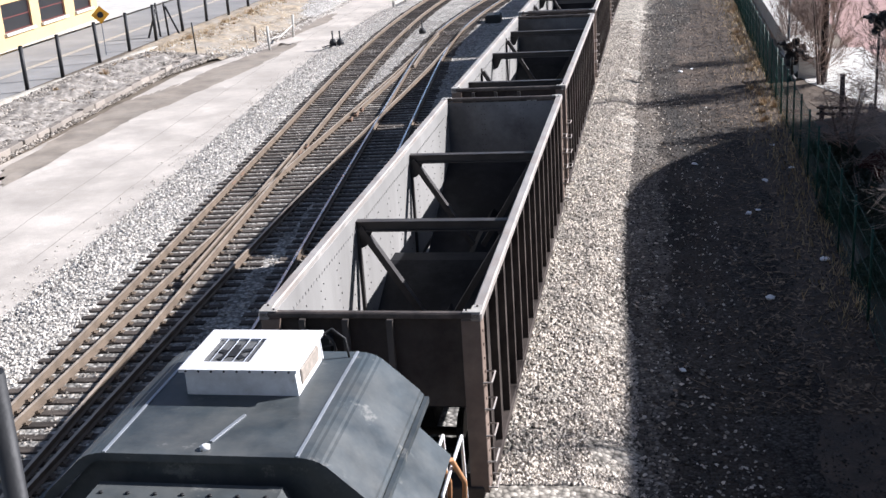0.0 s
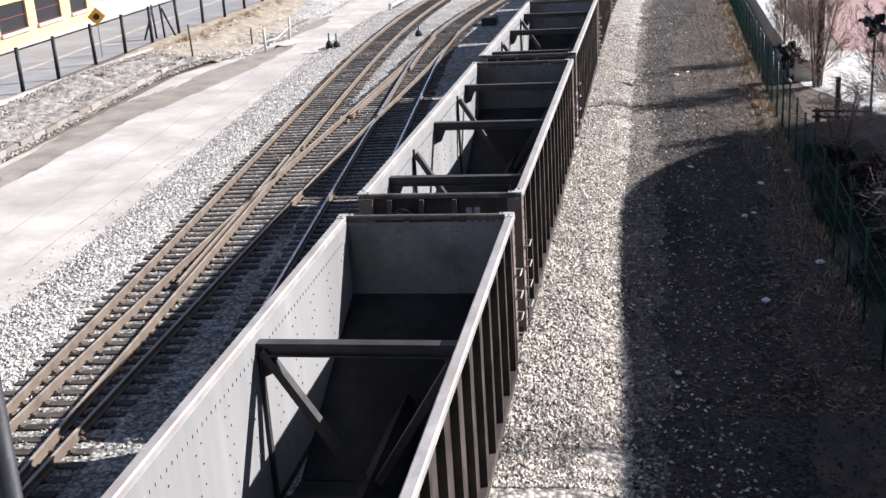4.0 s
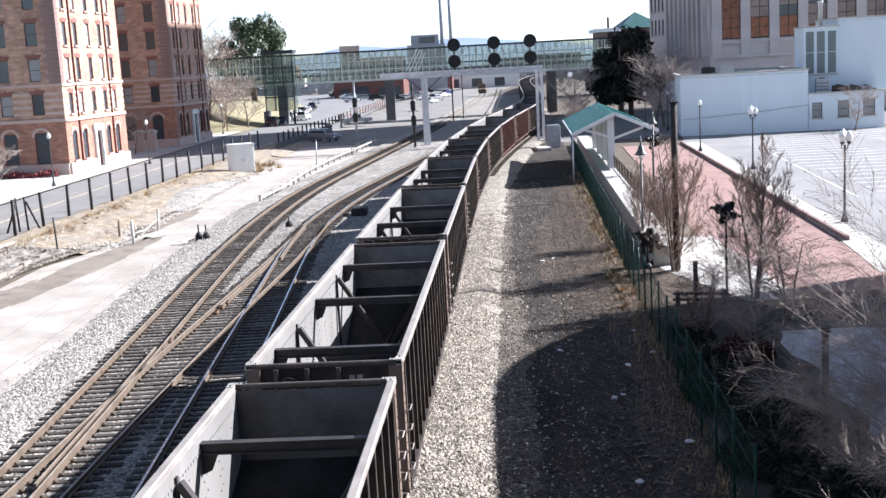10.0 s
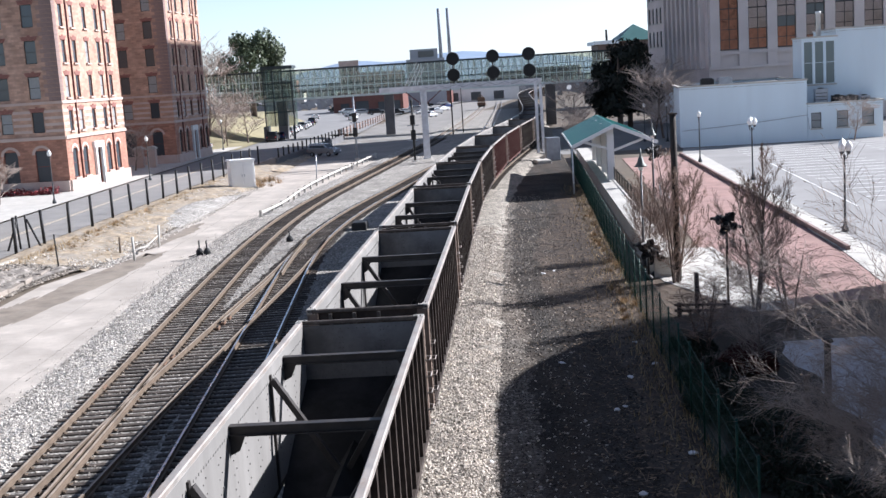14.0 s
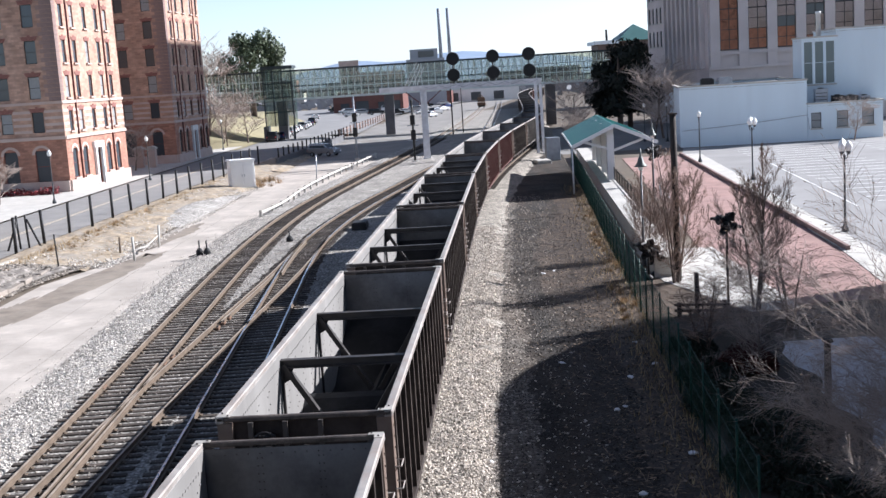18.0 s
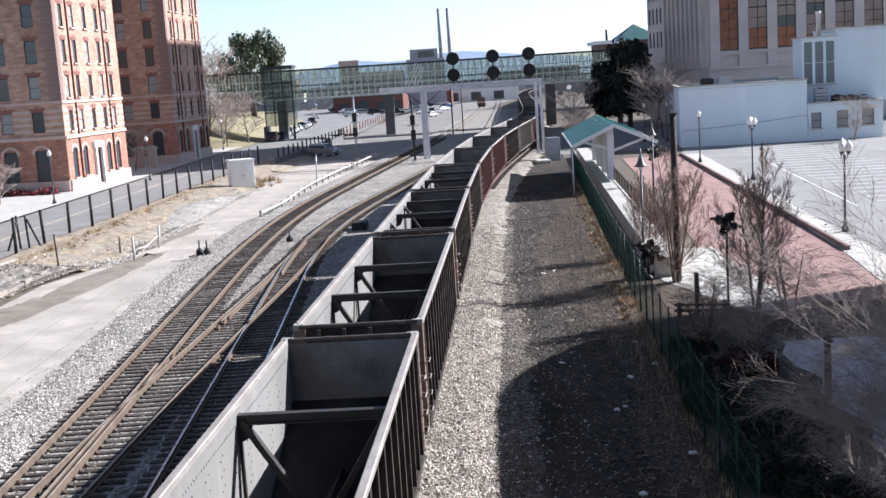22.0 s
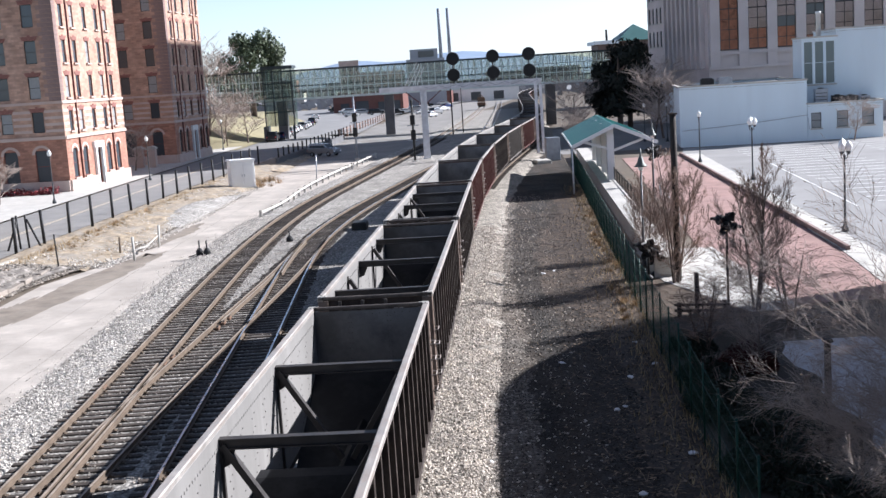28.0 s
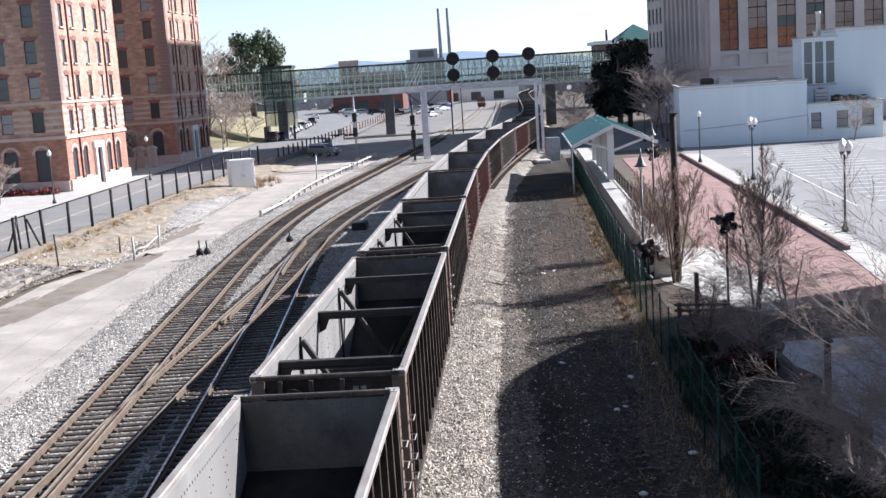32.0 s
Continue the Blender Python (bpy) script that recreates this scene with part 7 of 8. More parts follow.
for i, (x, y, z, s, a) in enumerate(((20.5, 40.5, -0.45, 0.8, 40), (29.0, 152, -0.48, 1.05, 20), (31.5, 158, -0.48, 1.15, 250), (17.8, 147, -0.48, 0.5, 70), (19.5, 152, -0.48, 0.55, 130), (18.8, 160, -0.48, 0.55, 10), (-42.3, 214, 0.6, 2.0, 100), (-48, 222, 1.5, 1.7, 10), (-38, 205, 0.2, 1.0, 50), (-34.2, 209, 0.0, 1.0, 150), (-36.6, 201, 0.0, 0.85, 310), (48.2, 131.5, -0.46, 0.55, 20), (-40.2, 152, 0, 0.7, 80), (-43.3, 112, 0, 0.5, 10), (21, 178, -0.48, 1.0, 45))):
    ob = BIG if i == 0 else (FARBARE if i == 1 else copy_thing(FARBARE, Matrix()))
    ob.matrix_basis = pose(x, y, z, 0, 0, a) @ Matrix.Scale(s, 4)


def leafy_tree(h, w, seed, n, label, leaf=0.35, m=None):
    """An evergreen: trunk, limbs and a crown of many leaf sprays in uneven lumps."""
    rnd = random.Random(seed)
    t = tagged(empty("evergreen_tree"), label, "tree")
    bm = bm_new()
    tube(bm, [(0, 0, -0.3), (0.1, 0, h * 0.45), (0, 0.1, h * 0.85)], [w * 0.05, w * 0.04, w * 0.012], 8)
    for k in range(7):
        a = k * 0.9
        tube(bm, [(0, 0, h * (0.25 + 0.07 * k)), (math.cos(a) * w * 0.35, math.sin(a) * w * 0.35, h * (0.38 + 0.07 * k))], [w * 0.02, w * 0.008], 5)
    part("trunk", bm, M_BARK, t)
    lumps = []
    for k in range(34):
        z = rnd.uniform(0.26, 0.93)
        r = w * 0.5 * math.sin(math.pi * min(1, 0.12 + 0.8 * z)) ** (0.35 if m else 0.6) * rnd.uniform(0.3, 0.95)
        a = rnd.uniform(0, 6.28)
        lumps.append((Vector((math.cos(a) * r, math.sin(a) * r, h * z)), w * rnd.uniform(0.13, 0.24)))
    verts, faces = [], []
    for i in range(n):
        c, r = lumps[i % len(lumps)]
        d = Vector((rnd.gauss(0, 1), rnd.gauss(0, 1), rnd.gauss(0, 0.8))).normalized()
        p = c + d * r * rnd.uniform(0.6, 1.05)
        u = Vector((rnd.uniform(-1, 1), rnd.uniform(-1, 1), rnd.uniform(-1, 1))).normalized()
        v = u.cross(d + Vector((0.1, 0.2, 0.3))).normalized()
        s = leaf * rnd.uniform(0.6, 1.3)
        k = len(verts)
        verts += [tuple(p + u * s), tuple(p + v * s * 0.5), tuple(p - u * s), tuple(p - v * s * 0.5)]
        faces.append((k, k + 1, k + 2, k + 3))
    me = bpy.data.meshes.new("crown")
    me.from_pydata(verts, [], faces)
    me.materials.append(m or M_LEAFDARK)
    cr = new("crown", me)
    cr.parent = t
    return t


# dark leaves, blackened further by putting the office's shade into the colour
M_LEAFSHADE = mat("shade_dark_evergreen_leaves", (0.018, 0.022, 0.016), rough=0.7, var=0.4, scale=1.5, fine=8, bump=0.2)
leafy_tree(18.8, 14.5, 5, 11000, "big dense evergreen tree on the lawn", 0.42).matrix_basis = pose(-41.0, 262, 3.4)
leafy_tree(14.0, 9.6, 8, 11000, "dark dense evergreen tree by the street, shade put into its leaf colour", 0.4, M_LEAFSHADE).matrix_basis = pose(30.3, 187, -0.5)
leafy_tree(14.0, 9.2, 9, 10000, "dark dense evergreen tree by the street, shade put into its leaf colour", 0.4, M_LEAFSHADE).matrix_basis = pose(32.6, 191, -0.5)


def hedge(x0, y0, x1, y1, m, label, h=0.9, w=1.1):
    rnd = random.Random(int(x0 * 10))
    verts, faces = [], []
    for i in range(1500):
        f = rnd.random()
        p = Vector((x0 + (x1 - x0) * f + rnd.gauss(0, w * 0.3), y0 + (y1 - y0) * f + rnd.gauss(0, w * 0.3), rnd.uniform(0, h) * (0.75 + 0.25 * math.sin(f * 20))))
        u = Vector((rnd.uniform(-1, 1), rnd.uniform(-1, 1), rnd.uniform(-1, 1))).normalized() * 0.16
        v = u.cross(Vector((rnd.uniform(-1, 1), 0.3, 0.5))).normalized() * 0.09
        k = len(verts)
        verts += [tuple(p + u), tuple(p + v), tuple(p - u), tuple(p - v)]
        faces.append((k, k + 1, k + 2, k + 3))
    me = bpy.data.meshes.new("hedge")
    me.from_pydata(verts, [], faces)
    me.materials.append(m)
    tagged(new("hedge", me), label, "hedge")


hedge(-40.6, 121.5, -52, 122.8, M_REDBUSH, "clipped reddish winter hedge along the brick building")


def far_woods():
    """Hazy tree and roof line far behind the town."""
    rnd = random.Random(4)
    verts, faces = [], []
    for i in range(9000):
        y = rnd.uniform(470, 900)
        x = rnd.uniform(-0.42, 0.42) * y
        hh = (5 + 5 * noise.noise((x * 0.01, y * 0.005, 2))) * rnd.random() ** 0.6
        p = Vector((x, y, hh))
        u = Vector((rnd.uniform(-1, 1), rnd.uniform(-0.3, 0.3), rnd.uniform(-1, 1))).normalized() * rnd.uniform(1.2, 2.6)
        v = u.cross(Vector((0, 1, 0))).normalized() * 1.2
        k = len(verts)
        verts += [tuple(p + u), tuple(p + v), tuple(p - u), tuple(p - v)]
        faces.append((k, k + 1, k + 2, k + 3))
    me = bpy.data.meshes.new("far_woods")
    me.from_pydata(verts, [], faces)
    me.materials.append(M_FARWOOD)
    tagged(new("far_woods", me), "hazy winter woods far beyond the town", "woods", kind="stuff")


M_FARWOOD = mat("hazy_winter_woods", (0.32, 0.325, 0.34), rough=1.0, var=0.3, scale=0.05, fine=0.5, bump=0.0, spec=0.0)
far_woods()


# ---- vehicles ----
M_TYRE = mat("tyre_rubber", (0.02, 0.02, 0.02), rough=0.9, var=0.2, scale=5, fine=30, bump=0.1)
M_CARGLASS = plain("car_glass", (0.015, 0.018, 0.02), rough=0.05)
M_RED = plain("red_lamp_lens", (0.35, 0.02, 0.02), rough=0.3)
PAINT = {n: plain("car_paint_" + n, c, 0.25, m) for n, c, m in (("white", (0.72, 0.72, 0.71), 0.0), ("grey", (0.27, 0.28, 0.29), 0.3), ("black", (0.015, 0.015, 0.017), 0.0), ("silver", (0.40, 0.41, 0.42), 0.5), ("blue", (0.03, 0.05, 0.14), 0.2), ("red", (0.25, 0.02, 0.02), 0.1))}


def vehicle(kind, paint, label):
    """A car along y, its nose at +y."""
    v = tagged(empty("parked_car" if kind != "moving" else "white_suv"), label, "car")
    if kind == "pickup":
        ln, w, belt, roof = 5.4, 1.9, 1.05, 1.8
        body = [(-2.7, 0.45), (2.7, 0.4), (2.7, 0.85), (2.5, 1.05), (1.2, 1.1), (-2.7, 1.1)]
        cab = [(1.15, 1.1), (0.55, 1.8), (-0.6, 1.82), (-0.85, 1.1)]
    elif kind == "sedan":
        ln, w = 4.6, 1.78
        body = [(-2.3, 0.4), (2.3, 0.35), (2.3, 0.7), (2.1, 0.85), (1.1, 0.95), (-1.6, 0.98), (-2.3, 0.92)]
        cab = [(1.15, 0.94), (0.35, 1.42), (-0.9, 1.44), (-1.75, 0.97)]
    else:
        ln, w = 4.9, 1.95
        body = [(-2.45, 0.45), (2.45, 0.4), (2.45, 0.85), (2.25, 1.08), (1.25, 1.15), (-2.4, 1.2)]
        cab = [(1.3, 1.14), (0.6, 1.82), (-2.0, 1.86), (-2.4, 1.18)]
    bm = bm_new()
    prism(bm, body, -w / 2, w / 2, "x")
    bmesh.ops.bevel(bm, geom=bm.edges[:], offset=0.06, segments=2, affect="EDGES", clamp_overlap=True)
    part("body", bm, paint, v)
    bm = bm_new()
    n = len(cab)
    lo = [bm.verts.new((s * (w / 2 - (0.08 if z < 1.3 else 0.24)), y, z)) for s in (-1, 1) for y, z in cab]
    for i in range(n):
        bm.faces.new((lo[i], lo[(i + 1) % n], lo[n + (i + 1) % n], lo[n + i]))
    bm.faces.new(lo[:n])
    bm.faces.new(lo[n:])
    bmesh.ops.recalc_face_normals(bm, faces=bm.faces[:])
    part("cabin", bm, paint, v)
    cy = sum(y for y, z in cab) / n
    cz = sum(z for y, z in cab) / n
    for s in (-1, 1):  # side glass
        bm = bm_new()
        q = [bm.verts.new((s * (w / 2 - (0.08 if z < 1.3 else 0.24) + 0.008), cy + (y - cy) * 0.8, cz + (z - cz) * 0.72)) for y, z in cab]
        bm.faces.new(q)
        e = bmesh.ops.extrude_face_region(bm, geom=bm.faces[:])
        bmesh.ops.translate(bm, verts=[a for a in e["geom"] if isinstance(a, bmesh.types.BMVert)], vec=(-s * 0.05, 0, 0))
        part("side_window", bm, M_CARGLASS, v)
    for (ya, za), (yb, zb), nm, off in ((cab[0], cab[1], "windscreen", 0.012), (cab[-1], cab[-2], "rear_window", -0.012)):
        bm = bm_new()
        wa, wb = w / 2 - 0.16, w / 2 - 0.32
        f = 0.12
        p = [(-wa, ya + (yb - ya) * f + off, za + (zb - za) * f), (wa, ya + (yb - ya) * f + off, za + (zb - za) * f), (wb, yb + (ya - yb) * f + off, zb + (za - zb) * f), (-wb, yb + (ya - yb) * f + off, zb + (za - zb) * f)]
        a = [bm.verts.new(q) for q in p]
        b = [bm.verts.new((q[0], q[1] - off * 3, q[2] - 0.02)) for q in p]
        bm.faces.new(a)
        for i in range(4):
            bm.faces.new((a[i], b[i], b[(i + 1) % 4], a[(i + 1) % 4]))
        bmesh.ops.recalc_face_normals(bm, faces=bm.faces[:])
        part(nm, bm, M_CARGLASS, v)
    for sx in (-1, 1):
        for y in (-ln * 0.3, ln * 0.31):
            bm = bm_new()
            lathe(bm, [(0.2, -0.1), (0.34, -0.1), (0.35, 0), (0.34, 0.1), (0.2, 0.1)], 14)
            t = part("wheel", bm, M_TYRE, v)
            t.matrix_basis = pose(sx * (w / 2 - 0.08), y, 0.35, 0, 90, 0)
            bm = bm_new()
            lathe(bm, [(0.2, -0.105), (0.2, 0.105)], 12)
            part("rim", bm, M_STEELGREY, t)
        bm = bm_new()
        box(bm, *sorted((sx * (w / 2 - 0.4), sx * (w / 2 - 0.06))), ln / 2 - 0.05, ln / 2 + 0.015, 0.62, 0.8)
        part("headlight", bm, M_GLOBE, v)
        bm = bm_new()
        box(bm, *sorted((sx * (w / 2 - 0.25), sx * (w / 2 - 0.05))), -ln / 2 - 0.015, -ln / 2 + 0.05, 0.75, 1.0)
        part("tail_light", bm, M_RED, v)
    return v


SUV = vehicle("moving", PAINT["white"], "white sport utility vehicle driving along the street")
TRUCK = vehicle("pickup", PAINT["silver"], "silver pickup truck turning at the corner")
TRUCK.name = "pickup_truck"
vehicle("suv", PAINT["grey"], "grey hatchback car parked in the yard road").matrix_basis = pose(-16.4, 166.5, -0.45, 0, 0, -122)
SEDANS = {n: vehicle("sedan" if n in ("white", "blue", "red") else "suv", PAINT[n], n + " car parked by the far kerb") for n in ("white", "black", "silver", "blue", "red")}
first = set()
SPOTS = [("black", -30.2, 213, 0), ("blue", -29.6, 220, 0), ("white", -29.7, 227, -1), ("silver", -29.8, 234, -1), ("white", -30.0, 240, -2), ("white", -30.3, 247, -2), ("white", -30.4, 254, 0), ("silver", -30.2, 261, -2),
         ("white", -30.3, 268, -3), ("white", -30.6, 276, -3), ("blue", -30.9, 284, -5), ("black", -31.4, 293, -6), ("white", -32.2, 305, -8), ("white", -35.3, 340, -15),
         ("black", -36, 420, -80), ("white", -32, 424, -80), ("silver", -28, 375, -70), ("white", -30, 390, 60)]
SPOTS += [("silver", -21.6, 352, 80), ("black", -17.2, 345, 95), ("blue", -13.4, 352, 70), ("white", -8.6, 341, 85), ("silver", -5.4, 352, 75), ("white", -4.6, 366, 60), ("white", -0.9, 291, 25), ("white", 2.6, 340, 40),
          ("black", -11.0, 330, 85), ("white", -24.6, 340, 95), ("silver", -35, 421, 70), ("white", -31.5, 430, 100), ("red", -26.8, 400, 80), ("silver", 0.5, 312, 30), ("white", -3.2, 320, 60), ("blue", 4.2, 372, 35), ("white", 3.4, 420, 85), ("black", -2.6, 400, 80)]
for n, x, y, a in SPOTS:
    ob = SEDANS[n] if n not in first else copy_thing(SEDANS[n], Matrix())
    first.add(n)
    ob.matrix_basis = pose(x, y, 0.03, 0, 0, -a)


def road_fence():
    """Reddish posts and two rails between the yard and the town road."""
    fc = tagged(empty("road_fence"), "reddish timber post-and-rail fence along the far road", "fence")
    post = rail = None
    for k in range(17):
        f = k / 16
        m = pose(-17.8 + 4.8 * f, 213.5 + 82.5 * f, -0.45, 0, 0, -3.3)
        if post is None:
            bm = bm_new()
            box(bm, -0.14, 0.14, -0.14, 0.14, 0, 2.0, 0.02)
            post = part("post", bm, M_REDPOST, fc)
            post.matrix_basis = m
            bm = bm_new()
            for z in (0.9, 1.6):
                box(bm, -0.03, 0.03, 0.14, 5.02, z, z + 0.06)
            rail = part("rail", bm, M_REDPOST, fc)
            rail.matrix_basis = m
        else:
            share("post", post, m, fc)
            if k < 16:
                share("rail", rail, m, fc)


M_REDPOST = mat("faded_red_timber", (0.38, 0.27, 0.225), var=0.25, scale=1.5, fine=10, bump=0.2)
road_fence()



# ---- locomotive ----
def locomotive():
    lo = tagged(empty("diesel_locomotive"), "faded black diesel locomotive with a white roof air conditioner", "locomotive")
    bm = bm_new()  # cab: flat roof with chamfered shoulders
    prism(bm, [(-1.72, 1.5), (1.42, 1.5), (1.42, 4.18), (0.9, 4.72), (-1.2, 4.72), (-1.72, 4.18)], -2.72, -0.5, "y")
    part("cab", bm, M_LOCO, lo)
    bm = bm_new()
    prof = [(0.78, 4.80), (0.9, 4.79), (1.02, 4.74), (1.46, 4.33), (1.49, 4.26), (1.42, 4.24), (0.88, 4.72)]
    prism(bm, prof + [(-0.3 - u, v) for u, v in reversed(prof)], -2.8, -0.45, "y")
    bmesh.ops.bevel(bm, geom=[e for e in bm.edges if abs(e.verts[0].co.y - e.verts[1].co.y) > 1], offset=0.03, segments=2, affect="EDGES", clamp_overlap=True)
    part("cab_roof", bm, M_LOCO, lo, "weathered grey-black roof sheet")
    for sd in (-1, 1):
        bm = bm_new()
        beam(bm, (-0.15 + sd * 1.66, -2.78, 4.25), (-0.15 + sd * 1.66, -0.47, 4.25), 0.05, 0.07)
        part("roof_gutter", bm, M_LOCO, lo)
        bm = bm_new()
        beam(bm, (-0.15 + sd * 0.93, -2.79, 4.803), (-0.15 + sd * 0.93, -0.46, 4.803), 0.03, 0.012)
        part("roof_seam", bm, M_STEELGREY, lo)
    bm = bm_new()
    prism(bm, [(-1.22, 1.5), (0.75, 1.5), (0.75, 4.4), (0.66, 4.56), (-1.1, 4.56), (-1.22, 4.42)], -16, -2.9, "y")
    hd = part("long_hood", bm, M_LOCO, lo)
    src = None
    for k in range(7):
        if src is None:
            bm = bm_new()
            lathe(bm, [(0.022, 0), (0.022, 0.015), (0.012, 0.02)], 6)
            src = part("bolt", bm, M_BLACK, hd)
            src.matrix_basis = pose(-1.0, -3.1, 4.56)
        else:
            share("bolt", src, pose(-1.0 + 0.26 * k, -3.1, 4.56), hd)
    bm = bm_new()
    prism(bm, [(-0.95, 1.5), (0.95, 1.5), (0.95, 2.7), (0.7, 3.0), (-0.7, 3.0), (-0.95, 2.7)], 0.0, 1.5, "y")
    part("short_nose", bm, M_LOCO, lo)
    bm = bm_new()
    box(bm, -1.55, 1.55, -16.5, 2.0, 1.15, 1.5, 0.03)
    part("underframe", bm, M_BLACK, lo)
    for y in (-1.2, -12.5):
        bm = bm_new()
        box(bm, -1.3, 1.3, y - 1.9, y + 1.9, 0.35, 1.15, 0.06)
        tk = part("truck", bm, M_BLACK, lo)
        for dy in (-1.4, 0, 1.4):
            for s in (-1, 1):
                bm = bm_new()
                lathe(bm, [(0.5, -0.07), (0.5, 0.05), (0.53, 0.07)], 18)
                w = part("wheel", bm, M_WHEEL, tk)
                w.matrix_basis = pose(s * 0.76, y + dy, 0.5, 0, 90 * s, 0)
    # roof air conditioner
    z0, z1 = 4.8, 5.07
    bm = bm_new()
    prism(bm, [(-0.74, z0), (0.44, z0), (0.42, z1), (-0.74, z1)], -1.56, -0.62, "y")
    ac = part("air_conditioner", bm, M_ACPAINT, lo, "white roof air conditioner housing")
    bm = bm_new()
    ox0, ox1, oy0, oy1 = -0.62, -0.1, -1.42, -0.82
    for q in ((-0.78, ox0, -1.62, -0.58), (ox1, 0.46, -1.62, -0.58), (ox0, ox1, -1.62, oy0), (ox0, ox1, oy1, -0.58)):
        box(bm, q[0], q[1], q[2], q[3], z1, z1 + 0.035)
    part("top_cover", bm, M_ACPAINT, ac)
    bm = bm_new()
    box(bm, ox0, ox1, oy0, oy1, z1 + 0.002, z1 + 0.008)
    part("fan_grille", bm, M_GRILLE, ac, "dark fan opening")
    bm = bm_new()
    lathe(bm, [(0.1, z1 + 0.008), (0.1, z1 + 0.02)], 14, (-0.36, -1.15, 0))
    for a in (0.4, 1.65, 2.9, 4.2, 5.5):
        beam(bm, (-0.36, -1.15, z1 + 0.016), (-0.36 + 0.2 * math.cos(a), -1.15 + 0.2 * math.sin(a), z1 + 0.016), 0.07, 0.006)
    part("fan", bm, M_BLACK, ac)
    for k in range(4):
        bm = bm_new()
        tube(bm, [(ox0 + 0.1 + k * 0.12, oy0, z1 + 0.03), (ox0 + 0.1 + k * 0.12, oy1, z1 + 0.03)], 0.006, 4)
        part("guard_wire", bm, M_STEELGREY, ac)
    bm = bm_new()
    box(bm, 0.425, 0.45, -1.42, -0.8, z0 + 0.06, z1 - 0.04, 0.01)
    part("side_filter", bm, M_FILTER, ac, "dusty tan side filter")
    src = None
    for k in range(9):
        m = pose(-0.7 + 0.135 * k, -1.57, z1 + 0.018, 90, 0, 0)
        if src is None:
            bm = bm_new()
            lathe(bm, [(0.012, 0.045), (0.012, 0.06)], 6)
            src = part("rivet", bm, M_BLACK, ac)
            src.matrix_basis = m
        else:
            share("rivet", src, m, ac)
    bm = bm_new()
    tube(bm, [(0.42, -0.62, 5.05), (0.55, -0.58, 5.12), (0.68, -0.56, 5.0), (0.72, -0.6, 4.8)], 0.014, 6)
    part("cable", bm, M_BLACK, lo)
    bm = bm_new()
    lathe(bm, [(0.05, 4.8), (0.05, 4.83), (0.02, 4.845)], 8, (-0.13, -2.68, 0))
    part("roof_antenna", bm, M_WHITE, lo)
    bm = bm_new()
    beam(bm, (-0.12, -2.55, 4.806), (0.02, -2.0, 4.806), 0.03, 0.012)
    part("roof_weld", bm, M_STEELGREY, lo)
    # side window visor and handrails
    bm = bm_new()
    prism(bm, [(1.44, 4.05), (1.78, 3.72), (1.80, 3.75), (1.46, 4.1)], -2.5, -0.8, "y")
    part("side_visor", bm, M_LOCO, lo)
    bm = bm_new()
    box(bm, 1.422, 1.44, -2.3, -0.9, 3.0, 3.8)
    part("side_window", bm, M_CARGLASS, lo)
    for x in (1.45, 1.2):
        bm = bm_new()
        tube(bm, [(x, 0.3, 1.5), (x, 0.3, 2.6), (x, 1.8, 2.6), (x, 1.95, 1.3)], 0.025, 6)
        part("handrail", bm, M_WHITE, lo, "white tubular handrail")
    for k in range(3):
        bm = bm_new()
        tube(bm, [(0.9 + 0.22 * k, 0.35, 3.4 - 0.2 * k), (1.05 + 0.22 * k, 0.8, 3.2 - 0.2 * k), (1.15 + 0.2 * k, 1.3, 2.2), (1.0 + 0.2 * k, 1.9, 1.2), (0.8 + 0.1 * k, 2.2, 0.9)], 0.035, 6)
        part("air_hose", bm, M_COPPER, lo, "orange-brown hose")
    return lo


M_ACPAINT = mat("chipped_white_enamel", (0.70, 0.70, 0.70), rough=0.45, var=0.1, scale=2.0, fine=25, bump=0.1, dirt=(0.42, 0.40, 0.38), dirt_amt=0.6, dirt_scale=2.5, wear=(0.5, 0.47, 0.43))
M_FILTER = mat("dusty_filter_mesh", (0.30, 0.26, 0.22), var=0.25, scale=12, fine=60, bump=0.3)
M_GRILLE = mat("grey_fan_grille", (0.12, 0.12, 0.12), rough=0.6, var=0.3, scale=20, fine=60, bump=0.2)
M_COPPER = mat("orange_brown_hose", (0.38, 0.19, 0.09), rough=0.6, var=0.2, scale=5, fine=20, bump=0.1)
LOCO = locomotive()


# ---- litter, weeds and stones ----
def litter():
    rnd = random.Random(9)
    src = None
    spots = [(6.9, 41.2), (5.9, 36.5), (5.2, 33.2), (4.9, 33.0), (6.2, 28.7), (5.0, 57.0), (7.0, 38.0), (0.9, 29.0), (5.6, 57.6), (3.9, 38.9), (2.0, 22.0), (4.4, 26.0)]
    for x, y in spots:
        bm = bm_new()
        bmesh.ops.create_icosphere(bm, subdivisions=1, radius=0.11)
        for v in bm.verts:
            v.co *= rnd.uniform(0.6, 1.3)
            v.co.z *= 0.45
        ob = tagged(part("litter", bm, M_LITTER), "crumpled white litter on the cinder strip", "litter", group="scraps of litter")
        ob.matrix_basis = pose(x, y, -0.43, 0, 0, rnd.uniform(0, 360)) @ Matrix.Scale(rnd.uniform(0.7, 1.3), 4)


litter()


